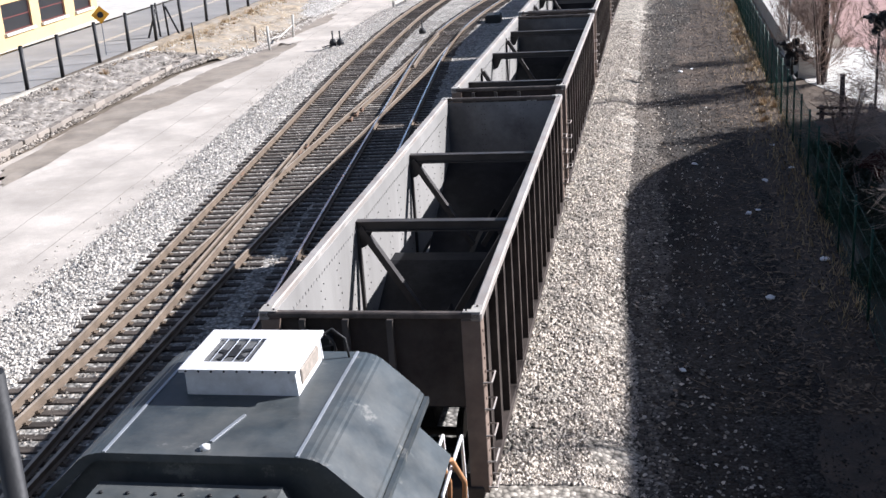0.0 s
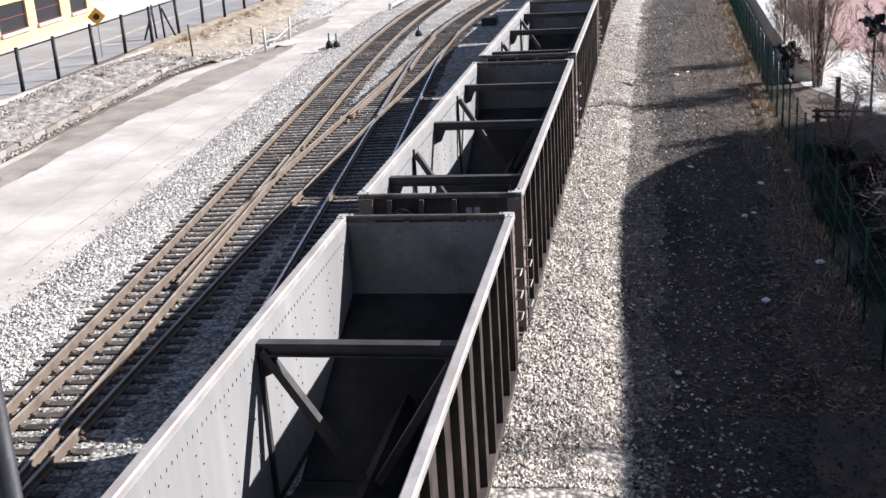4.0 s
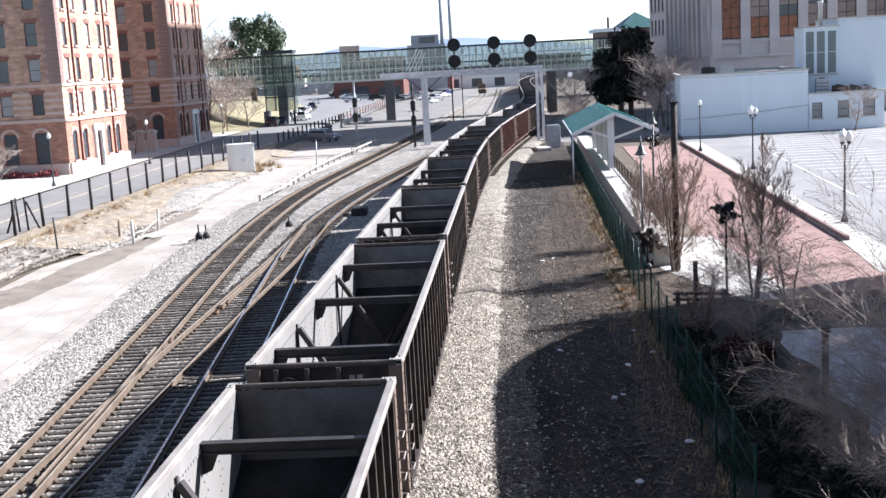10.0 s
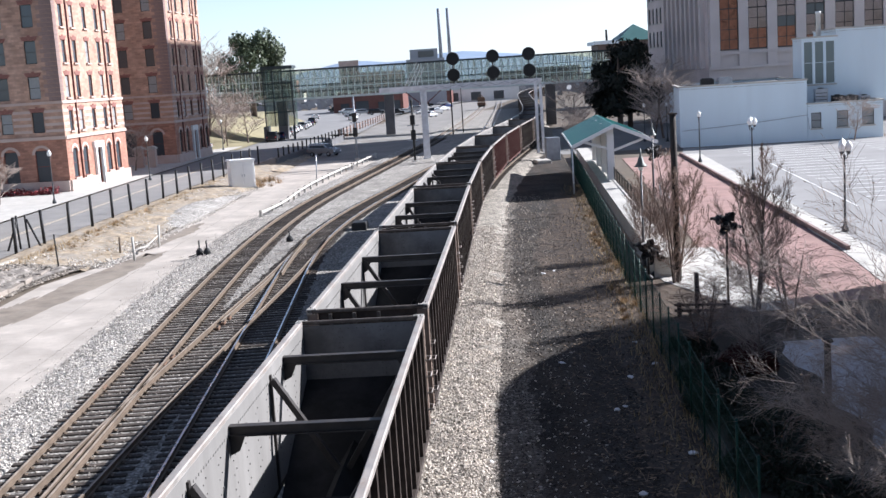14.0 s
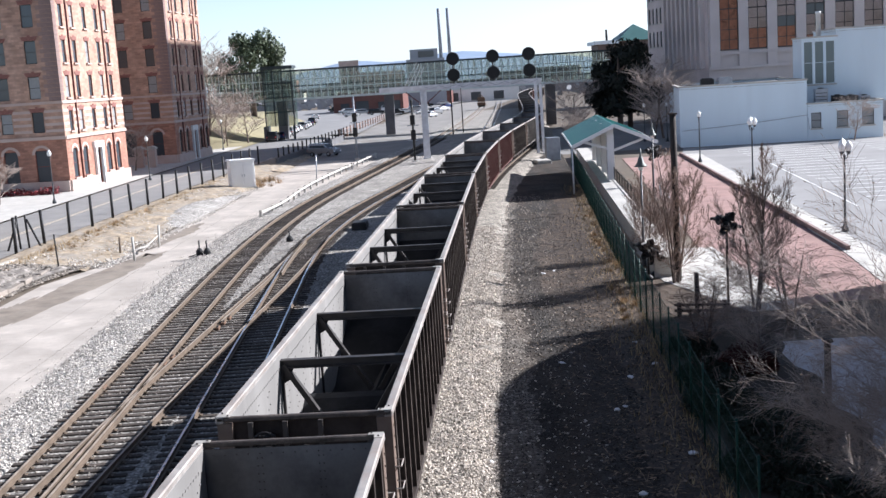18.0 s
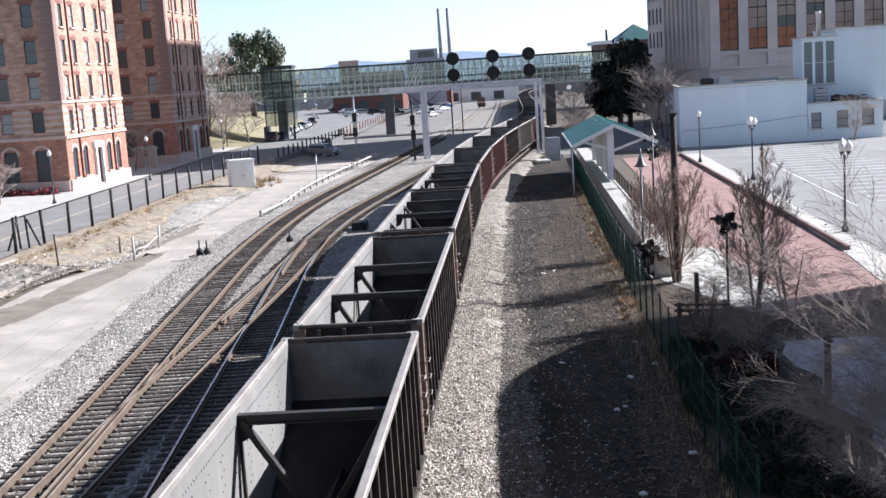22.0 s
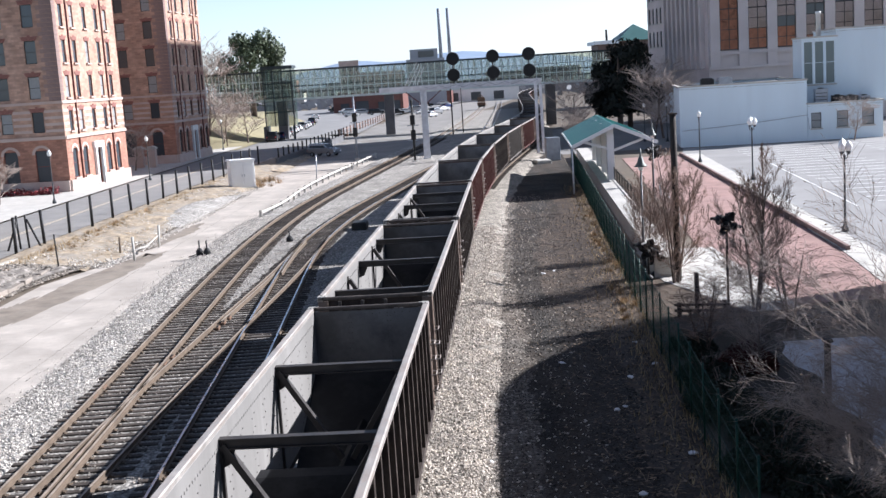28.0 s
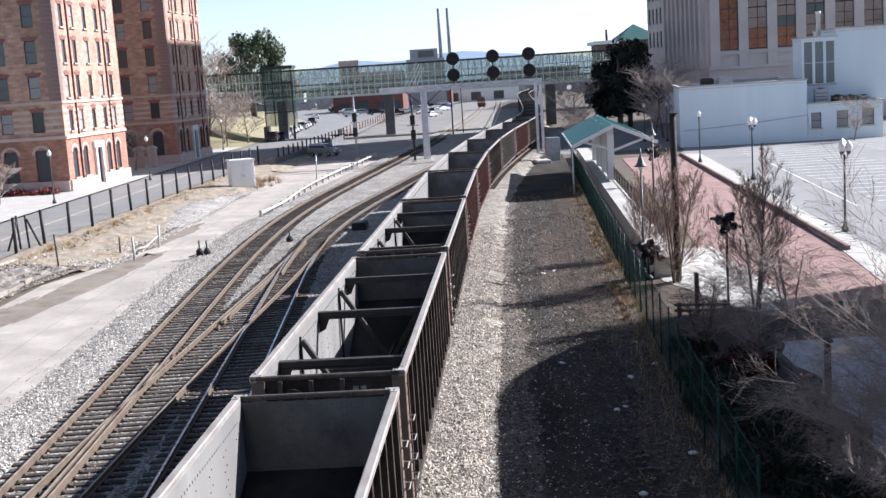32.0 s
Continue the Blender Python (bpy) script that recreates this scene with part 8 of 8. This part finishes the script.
def stones(name, area, n, lo, hi, m, label, seed):
    """Loose crushed stone; area(rnd) gives a place."""
    rnd = np.random.RandomState(seed)
    base = np.array([(1, 0, 0), (-1, 0, 0), (0, 1, 0), (0, -1, 0), (0, 0, 1), (0, 0, -1)], float)
    tri = np.array([(0, 2, 4), (2, 1, 4), (1, 3, 4), (3, 0, 4), (2, 0, 5), (1, 2, 5), (3, 1, 5), (0, 3, 5)])
    P = area(rnd, n)
    n = len(P)
    size = rnd.uniform(lo, hi, n) * rnd.choice([0.7, 1.0, 1.3], n)
    ang = rnd.uniform(0, 6.28, n)
    V = np.repeat(base[None], n, 0) * rnd.uniform(0.55, 1.25, (n, 6, 1))
    V[:, :, 2] *= 0.7
    c, s = np.cos(ang)[:, None], np.sin(ang)[:, None]
    tilt = rnd.uniform(-0.5, 0.5, n)[:, None]
    X = V[..., 0] * c - V[..., 1] * s
    Y = V[..., 0] * s + V[..., 1] * c
    Z = V[..., 2] + X * tilt
    W = np.stack([X, Y, Z], -1) * size[:, None, None] + P[:, None, :]
    F = (tri[None] + (np.arange(n) * 6)[:, None, None]).reshape(-1, 3)
    me = bpy.data.meshes.new(name)
    me.from_pydata(W.reshape(-1, 3).tolist(), [], F.tolist())
    me.materials.append(m)
    return tagged(new(name, me), label, "stones", kind="stuff")


M_STONES = mat("loose_crushed_stone", (0.55, 0.51, 0.455), var=0.3, scale=2.5, fine=25, bump=0.3)


def island_vary(m, lo, hi):
    nt = m.node_tree
    b = nt.nodes["Principled BSDF"]
    src = b.inputs["Base Color"].links[0].from_socket
    g, r, h = nt.nodes.new("ShaderNodeNewGeometry"), nt.nodes.new("ShaderNodeMapRange"), nt.nodes.new("ShaderNodeHueSaturation")
    r.inputs[3].default_value, r.inputs[4].default_value = lo, hi
    nt.links.new(g.outputs["Random Per Island"], r.inputs[0])
    nt.links.new(r.outputs[0], h.inputs["Value"])
    nt.links.new(src, h.inputs["Color"])
    nt.links.new(h.outputs[0], b.inputs["Base Color"])


island_vary(M_STONES, 0.55, 1.35)
M_STONES_D = mat("dusty_crushed_stone", (0.31, 0.275, 0.235), var=0.3, scale=2.5, fine=25, bump=0.3)
island_vary(M_STONES_D, 0.35, 1.5)


M_STONES_T = mat("beige_crushed_stone", (0.50, 0.445, 0.38), var=0.3, scale=2.5, fine=25, bump=0.3)
island_vary(M_STONES_T, 0.4, 1.6)
M_STONES_Y = mat("cinder_specks", (0.08, 0.072, 0.066), var=0.3, scale=2.5, fine=25, bump=0.3)
island_vary(M_STONES_Y, 0.2, 1.5)


def band(f0, f1, y0, y1, z, power=1.6, across=1.0):
    def area(r, n):
        y = y0 + (y1 - y0) * r.uniform(0, 1, n) ** power
        a, b = f0(y), f1(y)
        u = r.uniform(0, 1, n) ** across
        x = a + (b - a) * u
        return np.stack([x, y, z(u) + r.uniform(-0.01, 0.03, n)], -1)
    return area


stones("ballast_stones", band(lambda y: TRAIN_LINE(y) + 1.2, lambda y: TRAIN_LINE(y) + 3.2 + 0.5 * (1 - smooth(20, 30, y)), 17, 75, lambda u: np.where(u < 0.62, -0.22, -0.22 - 0.27 * (u - 0.62) / 0.38)), 42000, 0.024, 0.052, M_STONES_T, "beige loose ballast stones beside the train", 1)
stones("ballast_stones", band(lambda y: LEFT_LINE(y) - 3.9, lambda y: LEFT_LINE(y) - 1.3, 16, 90, lambda u: np.where(u > 0.4, -0.22, -0.48 + 0.26 * u / 0.4)), 34000, 0.026, 0.054, M_STONES, "pale loose ballast stones beside the rusty track", 2)
stones("ballast_stones", band(lambda y: LEFT_LINE(y) - 1.2, lambda y: MID_LINE(y) + 2.2, 13, 80, lambda u: -0.225 + 0 * u), 17000, 0.025, 0.05, M_STONES_D, "loose ballast stones between the ties", 3)
stones("yard_stones", band(lambda y: TRAIN_LINE(y) + 2.7, lambda y: fence_x(y) + 0 * y, 17, 80, lambda u: -0.465 + 0 * u, 1.3), 20000, 0.014, 0.04, M_STONES_Y, "scattered small stones on the cinder strip", 4)
stones("bank_stones", band(lambda y: bank_foot(y) - 4.4, lambda y: bank_foot(y) + 0.5, 34, 69, lambda u: 0.16 - 0.45 * u, 1.0), 20000, 0.03, 0.10, M_STONES_D, "grey rubble stones on the bank", 5)


stones("bank_stones", band(lambda y: bank_foot(y) - 4.0, lambda y: bank_foot(y) + 2.0, 69, 130, lambda u: np.maximum(-0.45, 0.08 - 0.62 * u), 1.3), 7000, 0.025, 0.09, M_STONES, "scattered stones on the dry grass bank", 6)
stones("yard_stones", band(lambda y: TRAIN_LINE(y) + 2.9, lambda y: TRAIN_LINE(y) + 6.2, 17, 95, lambda u: -0.46 + 0 * u, 1.5, 2.6), 4500, 0.02, 0.05, M_STONES_T, "ballast stones strewn over the yard edge", 7)
stones("road_stones", band(lambda y: LEFT_LINE(y) - 5.6, lambda y: LEFT_LINE(y) - 3.3, 22, 100, lambda u: -0.455 + 0 * u, 1.4, 0.25), 4000, 0.015, 0.04, M_STONES, "ballast stones strewn along the road edge", 8)


def weeds():
    rnd = random.Random(31)
    verts, faces = [], []
    for i in range(11000):
        if i < 8000:
            y = rnd.uniform(69, 125)
            x = bank_foot(y) - rnd.uniform(0.2, 4.6)
            z, hh = float(ground_h(x, y)) + 0.05, rnd.uniform(0.15, 0.45)
        else:
            y = rnd.uniform(24, 100)
            x = fence_x(y) - abs(rnd.gauss(0, 0.7)) + 0.2
            z, hh = -0.5, rnd.uniform(0.1, 0.4)
        a = rnd.uniform(0, 6.28)
        d = Vector((math.cos(a), math.sin(a), 0))
        tip = Vector((x, y, z + hh)) + d * hh * rnd.uniform(0.2, 0.9)
        s = Vector((-d.y, d.x, 0)) * 0.02
        k = len(verts)
        verts += [(x + s.x, y + s.y, z), (x - s.x, y - s.y, z), tuple(tip)]
        faces.append((k, k + 1, k + 2))
    me = bpy.data.meshes.new("dry_weeds")
    me.from_pydata(verts, [], faces)
    me.materials.append(M_STRAW)
    tagged(new("dry_weeds", me), "dry straw-coloured weeds on bank and fence foot", "weeds", kind="stuff")


def yard_debris():
    """Short sticks and dead leaves strewn over the soil."""
    rnd = random.Random(77)
    verts, faces = [], []
    for i in range(9000):
        y = 20 + 75 * rnd.random() ** 1.2
        x = fence_x(y) - abs(rnd.gauss(0, 2.0)) + 0.1
        if x < TRAIN_LINE(y) + 2.9:
            continue
        a = rnd.uniform(0, 6.28)
        ln, wd = (rnd.uniform(0.1, 0.4), 0.008) if i % 3 == 0 else (rnd.uniform(0.03, 0.07), rnd.uniform(0.02, 0.04))
        d, s = Vector((math.cos(a), math.sin(a), rnd.uniform(-0.1, 0.3))) * ln, Vector((-math.sin(a), math.cos(a), rnd.uniform(-0.3, 0.3))) * wd
        p = Vector((x, y, -0.445))
        k = len(verts)
        verts += [tuple(p - d - s), tuple(p + d - s), tuple(p + d + s), tuple(p - d + s)]
        faces.append((k, k + 1, k + 2, k + 3))
    me = bpy.data.meshes.new("yard_debris")
    me.from_pydata(verts, [], faces)
    me.materials.append(M_DEBRIS)
    tagged(new("yard_debris", me), "short sticks and dead leaves strewn on the yard soil", "debris", kind="stuff")


M_DEBRIS = mat("dead_leaves_and_sticks", (0.13, 0.095, 0.065), var=0.4, scale=2, fine=10, bump=0.0)
island_vary(M_DEBRIS, 0.2, 2.2)
yard_debris()
def grass_clumps():
    """Tussocks of dry grass and brush on the bank."""
    rnd = random.Random(8)
    verts, faces = [], []
    spots = [(bank_foot(y) - rnd.uniform(0.3, 4.2), y, rnd.uniform(0.2, 0.5)) for y in [rnd.uniform(69, 122) for _ in range(70)]]
    spots += [(-19.6 + rnd.gauss(0, 1.0), 124 + rnd.gauss(0, 3), rnd.uniform(0.5, 1.0)) for _ in range(18)]
    spots += [(bank_foot(y) - rnd.uniform(0.0, 4.0), y, rnd.uniform(0.2, 0.4)) for y in [rnd.uniform(40, 69) for _ in range(14)]]
    spots += [(fence_x(y) - rnd.uniform(0.0, 0.9), y, rnd.uniform(0.2, 0.5)) for y in [rnd.uniform(44, 80) for _ in range(30)]]
    for x, y, h in spots:
        z = float(ground_h(x, y)) - 0.02 + (0.1 if x < -18 else 0)
        for i in range(70):
            a, r = rnd.uniform(0, 6.28), h * 0.5 * rnd.random()
            b = Vector((x + r * math.cos(a), y + r * math.sin(a), z))
            d = Vector((math.cos(a), math.sin(a), 0))
            tip = b + d * h * rnd.uniform(0.1, 0.7) + Vector((0, 0, h * rnd.uniform(0.5, 1.1)))
            s = Vector((-d.y, d.x, 0)) * 0.014
            k = len(verts)
            verts += [tuple(b + s), tuple(b - s), tuple(tip)]
            faces.append((k, k + 1, k + 2))
    me = bpy.data.meshes.new("grass_clumps")
    me.from_pydata(verts, [], faces)
    me.materials.append(M_TUSSOCK)
    tagged(new("grass_clumps", me), "tussocks of dry tan grass on the bank and by the fence", "grass", kind="stuff")


M_TUSSOCK = mat("tan_tussock_grass", (0.33, 0.23, 0.135), var=0.4, scale=0.8, fine=8, bump=0.0)
island_vary(M_TUSSOCK, 0.5, 1.5)
grass_clumps()
M_STRAW = mat("straw_weeds", (0.42, 0.31, 0.17), var=0.3, scale=2, fine=10, bump=0.0)
weeds()

# ---- overbridge under the camera ----
bm = bm_new()
box(bm, -60, 60, -9.0, 1.6, 7.3, 8.0)
tagged(part("overbridge_deck", bm, M_CONCRETE), "concrete road bridge deck behind the viewpoint", "bridge", kind="structure")
for x in (-16, 5.5):
    bm = bm_new()
    box(bm, x - 0.8, x + 0.8, -8.5, -1.0, -0.5, 7.3, 0.05)
    tagged(part("overbridge_pier", bm, M_CONCRETE), "concrete pier of the road bridge", "bridge pier", kind="structure")



# ---- stains and patches on the ground ----
def patch(name, cx, cy, rx, ry, ang, m, dz, label, seed, cat="stain", h=None):
    """A ragged flat patch lying on the ground."""
    bm = bm_new()
    rings = []
    a0 = radians(ang)
    for k in range(160):
        a = 2 * math.pi * k / 160
        r = 1 + 0.35 * noise.noise((math.cos(a) * 1.7, math.sin(a) * 1.7, seed)) + 0.18 * noise.noise((math.cos(a) * 6, math.sin(a) * 6, seed + 4)) + 0.07 * noise.noise((math.cos(a) * 15, math.sin(a) * 15, seed)) + 0.05 * noise.noise((math.cos(a) * 36, math.sin(a) * 36, seed))
        u, v = rx * r * math.cos(a), ry * r * math.sin(a)
        x, y = cx + u * math.cos(a0) - v * math.sin(a0), cy + u * math.sin(a0) + v * math.cos(a0)
        rings.append(bm.verts.new((x, y, (float(ground_h(x, y)) if h is None else h) + dz)))
    bm.faces.new(rings)
    bmesh.ops.triangulate(bm, faces=bm.faces[:])
    bmesh.ops.recalc_face_normals(bm, faces=bm.faces[:])
    return tagged(part(name, bm, m), label, cat, kind="structure")


M_WET = mat("damp_grey_dirt", (0.24, 0.205, 0.168), var=0.3, scale=0.8, fine=10, bump=0.3, dirt=(0.32, 0.285, 0.24), dirt_amt=0.5, dirt_scale=0.6)
M_CRACK = mat("road_crack_filler", (0.27, 0.25, 0.22), var=0.2, scale=2, fine=20, bump=0.1)
patch("damp_patch", -20.1, 63.0, 1.25, 11, -6, M_WET, 0.036, "damp grey dirt patch beside the pale road", 1)
patch("damp_patch", -19.6, 82, 0.8, 7.0, -6, M_WET, 0.04, "damp grey dirt patch beside the pale road", 2)
patch("damp_patch", -22.0, 50, 1.1, 9.0, 0, M_WET, 0.038, "damp grey dirt patch beside the kerb", 3)
for k, (x, y0, y1) in enumerate(((-18.3, 24, 120), (-16.2, 30, 150))):
    bm = bm_new()
    px, n = None, 90
    for i in range(n + 1):
        y = y0 + (y1 - y0) * i / n
        xx = x + 0.028 * max(0, y - 70) * (1 + 0.3 * k) + 0.12 * noise.noise((y * 0.35, k, 2))
        q = (bm.verts.new((xx - 0.018, y, GROUND_Z + 0.034)), bm.verts.new((xx + 0.018, y, GROUND_Z + 0.034)))
        if px:
            bm.faces.new((px[0], px[1], q[1], q[0]))
        px = q
    tagged(part("road_crack", bm, M_CRACK), "long dark crack in the pale road", "crack", kind="structure")

# railing post at the viewpoint
bm = bm_new()
d = Vector((-0.5075, 0.848, 0))
p = d * 1.35
tube(bm, [(p.x - 0.012, p.y, 7.98), (p.x, p.y, HEYE - 0.52)], 0.014, 10)
tagged(part("railing_post", bm, M_BLACK), "dark steel railing post at the viewpoint", "railing post")


# ---- planting and posts behind the fence ----
M_MULCH = mat("dark_leaf_mulch", (0.055, 0.045, 0.035), var=0.4, scale=1.5, fine=12, bump=0.8, dirt=(0.06, 0.05, 0.035), dirt_amt=0.6, dirt_scale=0.8)
M_JUNIPER = mat("dark_juniper_leaves", (0.045, 0.06, 0.045), rough=0.7, var=0.4, scale=3, fine=14, bump=0.3)
M_MAROONLEAF = mat("dark_maroon_leaves", (0.07, 0.02, 0.018), rough=0.7, var=0.4, scale=3, fine=14, bump=0.3)
strip("planting_bed", lambda y: fence_x(y) + 0.25 + 0.3 * math.sin(y * 0.9), lambda y: 10.5 + 0.06 * (y - 20) + 0.3 * math.sin(y * 1.3), 15, 43.2, M_MULCH, 0.045, 0.5, 8, "dark planting bed of leaf mulch behind the fence", "planting bed")


def low_shrub(x, y, rx, ry, h, n, m, label, seed):
    """A spreading shrub: short stems under many small leaf sprays."""
    rnd = random.Random(seed)
    t = tagged(empty("low_shrub"), label, "shrub", group="low shrubs behind the fence")
    bm = bm_new()
    for k in range(14):
        a = rnd.uniform(0, 6.28)
        r = rnd.uniform(0.4, 0.95)
        tube(bm, [(0, 0, -0.05), (rx * r * 0.5 * math.cos(a), ry * r * 0.5 * math.sin(a), h * 0.6), (rx * r * math.cos(a), ry * r * math.sin(a), h * rnd.uniform(0.7, 1.1))], [0.03, 0.02, 0.008], 5)
    part("stem", bm, M_BARK, t)
    verts, faces = [], []
    for i in range(n):
        a, r = rnd.uniform(0, 6.28), rnd.random() ** 0.5
        top = h * (1 - 0.75 * r * r) * (0.75 + 0.4 * noise.noise((r * math.cos(a) * 3, r * math.sin(a) * 3, seed)))
        p = Vector((rx * r * math.cos(a), ry * r * math.sin(a), max(0.02, top * rnd.uniform(0.45, 1.08))))
        u = Vector((rnd.uniform(-1, 1), rnd.uniform(-1, 1), rnd.uniform(-0.2, 1))).normalized() * rnd.uniform(0.05, 0.13)
        v = u.cross(Vector((rnd.uniform(-1, 1), 0.3, 0.5))).normalized() * 0.022
        k = len(verts)
        verts += [tuple(p + u), tuple(p + v), tuple(p - u), tuple(p - v)]
        faces.append((k, k + 1, k + 2, k + 3))
    me = bpy.data.meshes.new("foliage")
    me.from_pydata(verts, [], faces)
    me.materials.append(m)
    ob = new("foliage", me)
    ob.parent = t
    t.matrix_basis = pose(x, y, -0.48)


for i, (x, y, rx, ry, h) in enumerate(((8.0, 32.5, 1.2, 1.8, 1.0), (8.7, 29.6, 1.3, 1.7, 1.0), (7.9, 27.0, 1.3, 1.6, 0.9), (8.2, 35.6, 0.9, 1.4, 0.9), (8.6, 24.2, 1.5, 1.6, 0.9), (8.7, 39.6, 0.8, 1.8, 0.8), (7.9, 21.4, 1.4, 1.6, 0.9))):
    low_shrub(x, y, rx, ry, h, 5000, M_JUNIPER, "dark green spreading juniper behind the fence", i + 3)
low_shrub(9.8, 36.6, 1.0, 1.1, 1.1, 4000, M_MAROONLEAF, "dark maroon rounded shrub behind the fence", 20)
utility_pole(9.6, 28.2, 3.0, 0.1, "dark reddish wooden post beside the paved pad", M_DKWOOD)
utility_pole(10.4, 32.4, 0.9, 0.09, "short wooden bollard beside the paved pad")

# rust-coloured joint bars beside the rails
M_RUST = mat("orange_rust_iron", (0.17, 0.112, 0.078), rough=0.8, var=0.35, scale=6, fine=30, bump=0.3, dirt=(0.12, 0.06, 0.04), dirt_amt=0.6, dirt_scale=5)
src = None
for x, y in ((-12.0, 34.6), (-12.02, 35.9), (-12.04, 37.2), (-12.06, 38.4), (-9.72, 47.2), (-9.66, 48.2), (-9.60, 49.2), (-10.6, 41.2), (-10.55, 42.3)):
    j = tagged(empty("joint_bar"), "rust-orange bolted block beside the rail", "rail fitting", group="rail fittings")
    if src is None:
        bm = bm_new()
        box(bm, -0.09, 0.09, -0.24, 0.24, 0, 0.13, 0.02)
        a = part("block", bm, M_RUST, j)
        bm = bm_new()
        lathe(bm, [(0.045, 0.125), (0.045, 0.16), (0.03, 0.165)], 6)
        b = part("bolt", bm, M_BLACK, j)
        b.matrix_basis = pose(0, -0.1, 0)
        share("bolt", b, pose(0, 0.1, 0), j)
        src = (a, b)
    else:
        share("block", src[0], Matrix(), j)
        for dy in (-0.1, 0.1):
            share("bolt", src[1], pose(0, dy, 0), j)
    j.matrix_basis = pose(x, y, -0.2, 0, 0, 2)

# yellow-orange track machine standing far up the line
tm = tagged(empty("track_machine"), "small rust-orange track machine standing far up the line", "rail vehicle")
for nm, q, m in (("body", (-1.2, 1.2, -2.5, 2.5, 0.8, 1.7), M_RUST), ("cab", (-1.1, 1.1, -2.4, -0.8, 1.9, 3.3), M_RUST), ("underframe", (-1.0, 1.0, -2.6, 2.6, 0.45, 0.8), M_BLACK)):
    bm = bm_new()
    box(bm, *q, 0.08)
    part(nm, bm, m, tm)
for dx in (-0.75, 0.75):
    for dy in (-1.6, 1.6):
        bm = bm_new()
        lathe(bm, [(0.4, -0.08), (0.4, 0.08)], 14)
        part("wheel", bm, M_WHEEL, tm).matrix_basis = pose(dx, dy, 0.4, 0, 90, 0)
bm = bm_new()
tube(bm, [(0, 1.2, 1.8), (0.4, 2.2, 3.6), (-0.8, 4.2, 3.9)], [0.16, 0.14, 0.1], 8)
part("boom", bm, M_RUST, tm)
tm.matrix_basis = pose(float(LEFT_LINE(345)), 345, 0, 0, 0, -3)

# dusty shoulder between the bank and the yard road
strip("dirt_shoulder", lambda y: bank_foot(y) - 1.2 - 0.14 * np.maximum(y - 122, 0), lambda y: -14.5 + 0.03 * (y - 120), 112, 172, M_DIRTROAD, 0.022, 1.0, 6, "pale dusty shoulder beyond the cabinet", "road")
strip("street_corner", line(-34.9, 161, -33, 215), line(-25.2, 161, -30, 215), 160, 215, M_ASPHALT, 0.046, 2.0, 6, "asphalt street curving away past the brick buildings", "road")

bm = bm_new()
tube(bm, [(29.7, 137.55, 1.5), (34, 136.9, 1.75), (39.0, 136.1, 2.1), (44.1, 135.3, 2.6), (44.3, 135.28, 0.9)], 0.03, 5)
tagged(part("wall_cable", bm, M_STEELGREY), "grey cable sagging along the white wall", "cable")

strip("street_apron", lambda y: -30 + 0 * y, lambda y: -14.5 + 0.02 * (y - 150), 156, 226, M_ASPHALT, 0.05, 2.0, 8, "shaded asphalt beside the yard road", "road")


def corner_wall():
    """Retaining wall between the street and the yard road, with dark posts on it."""
    w = tagged(empty("retaining_wall"), "dark concrete retaining wall topped with black posts", "wall")
    bm = bm_new()
    prism(bm, [(-21.2, 150), (-20.8, 150), (-16.6, 206), (-17.0, 206)], -0.6, 0.55, "z")
    part("wall", bm, M_PIER, w)
    bm = bm_new()
    prism(bm, [(-21.28, 149.9), (-20.72, 149.9), (-16.52, 206.1), (-17.08, 206.1)], 0.55, 0.68, "z")
    part("coping", bm, M_PIER, w)
    src = None
    for k in range(17):
        f = k / 16
        m = pose(-20.9 + 4.1 * f, 151 + 54 * f, 0.68)
        if src is None:
            bm = bm_new()
            box(bm, -0.1, 0.1, -0.1, 0.1, 0, 1.25, 0.02)
            src = part("post", bm, M_BLACK, w)
            src.matrix_basis = m
        else:
            share("post", src, m, w)


corner_wall()

motions()
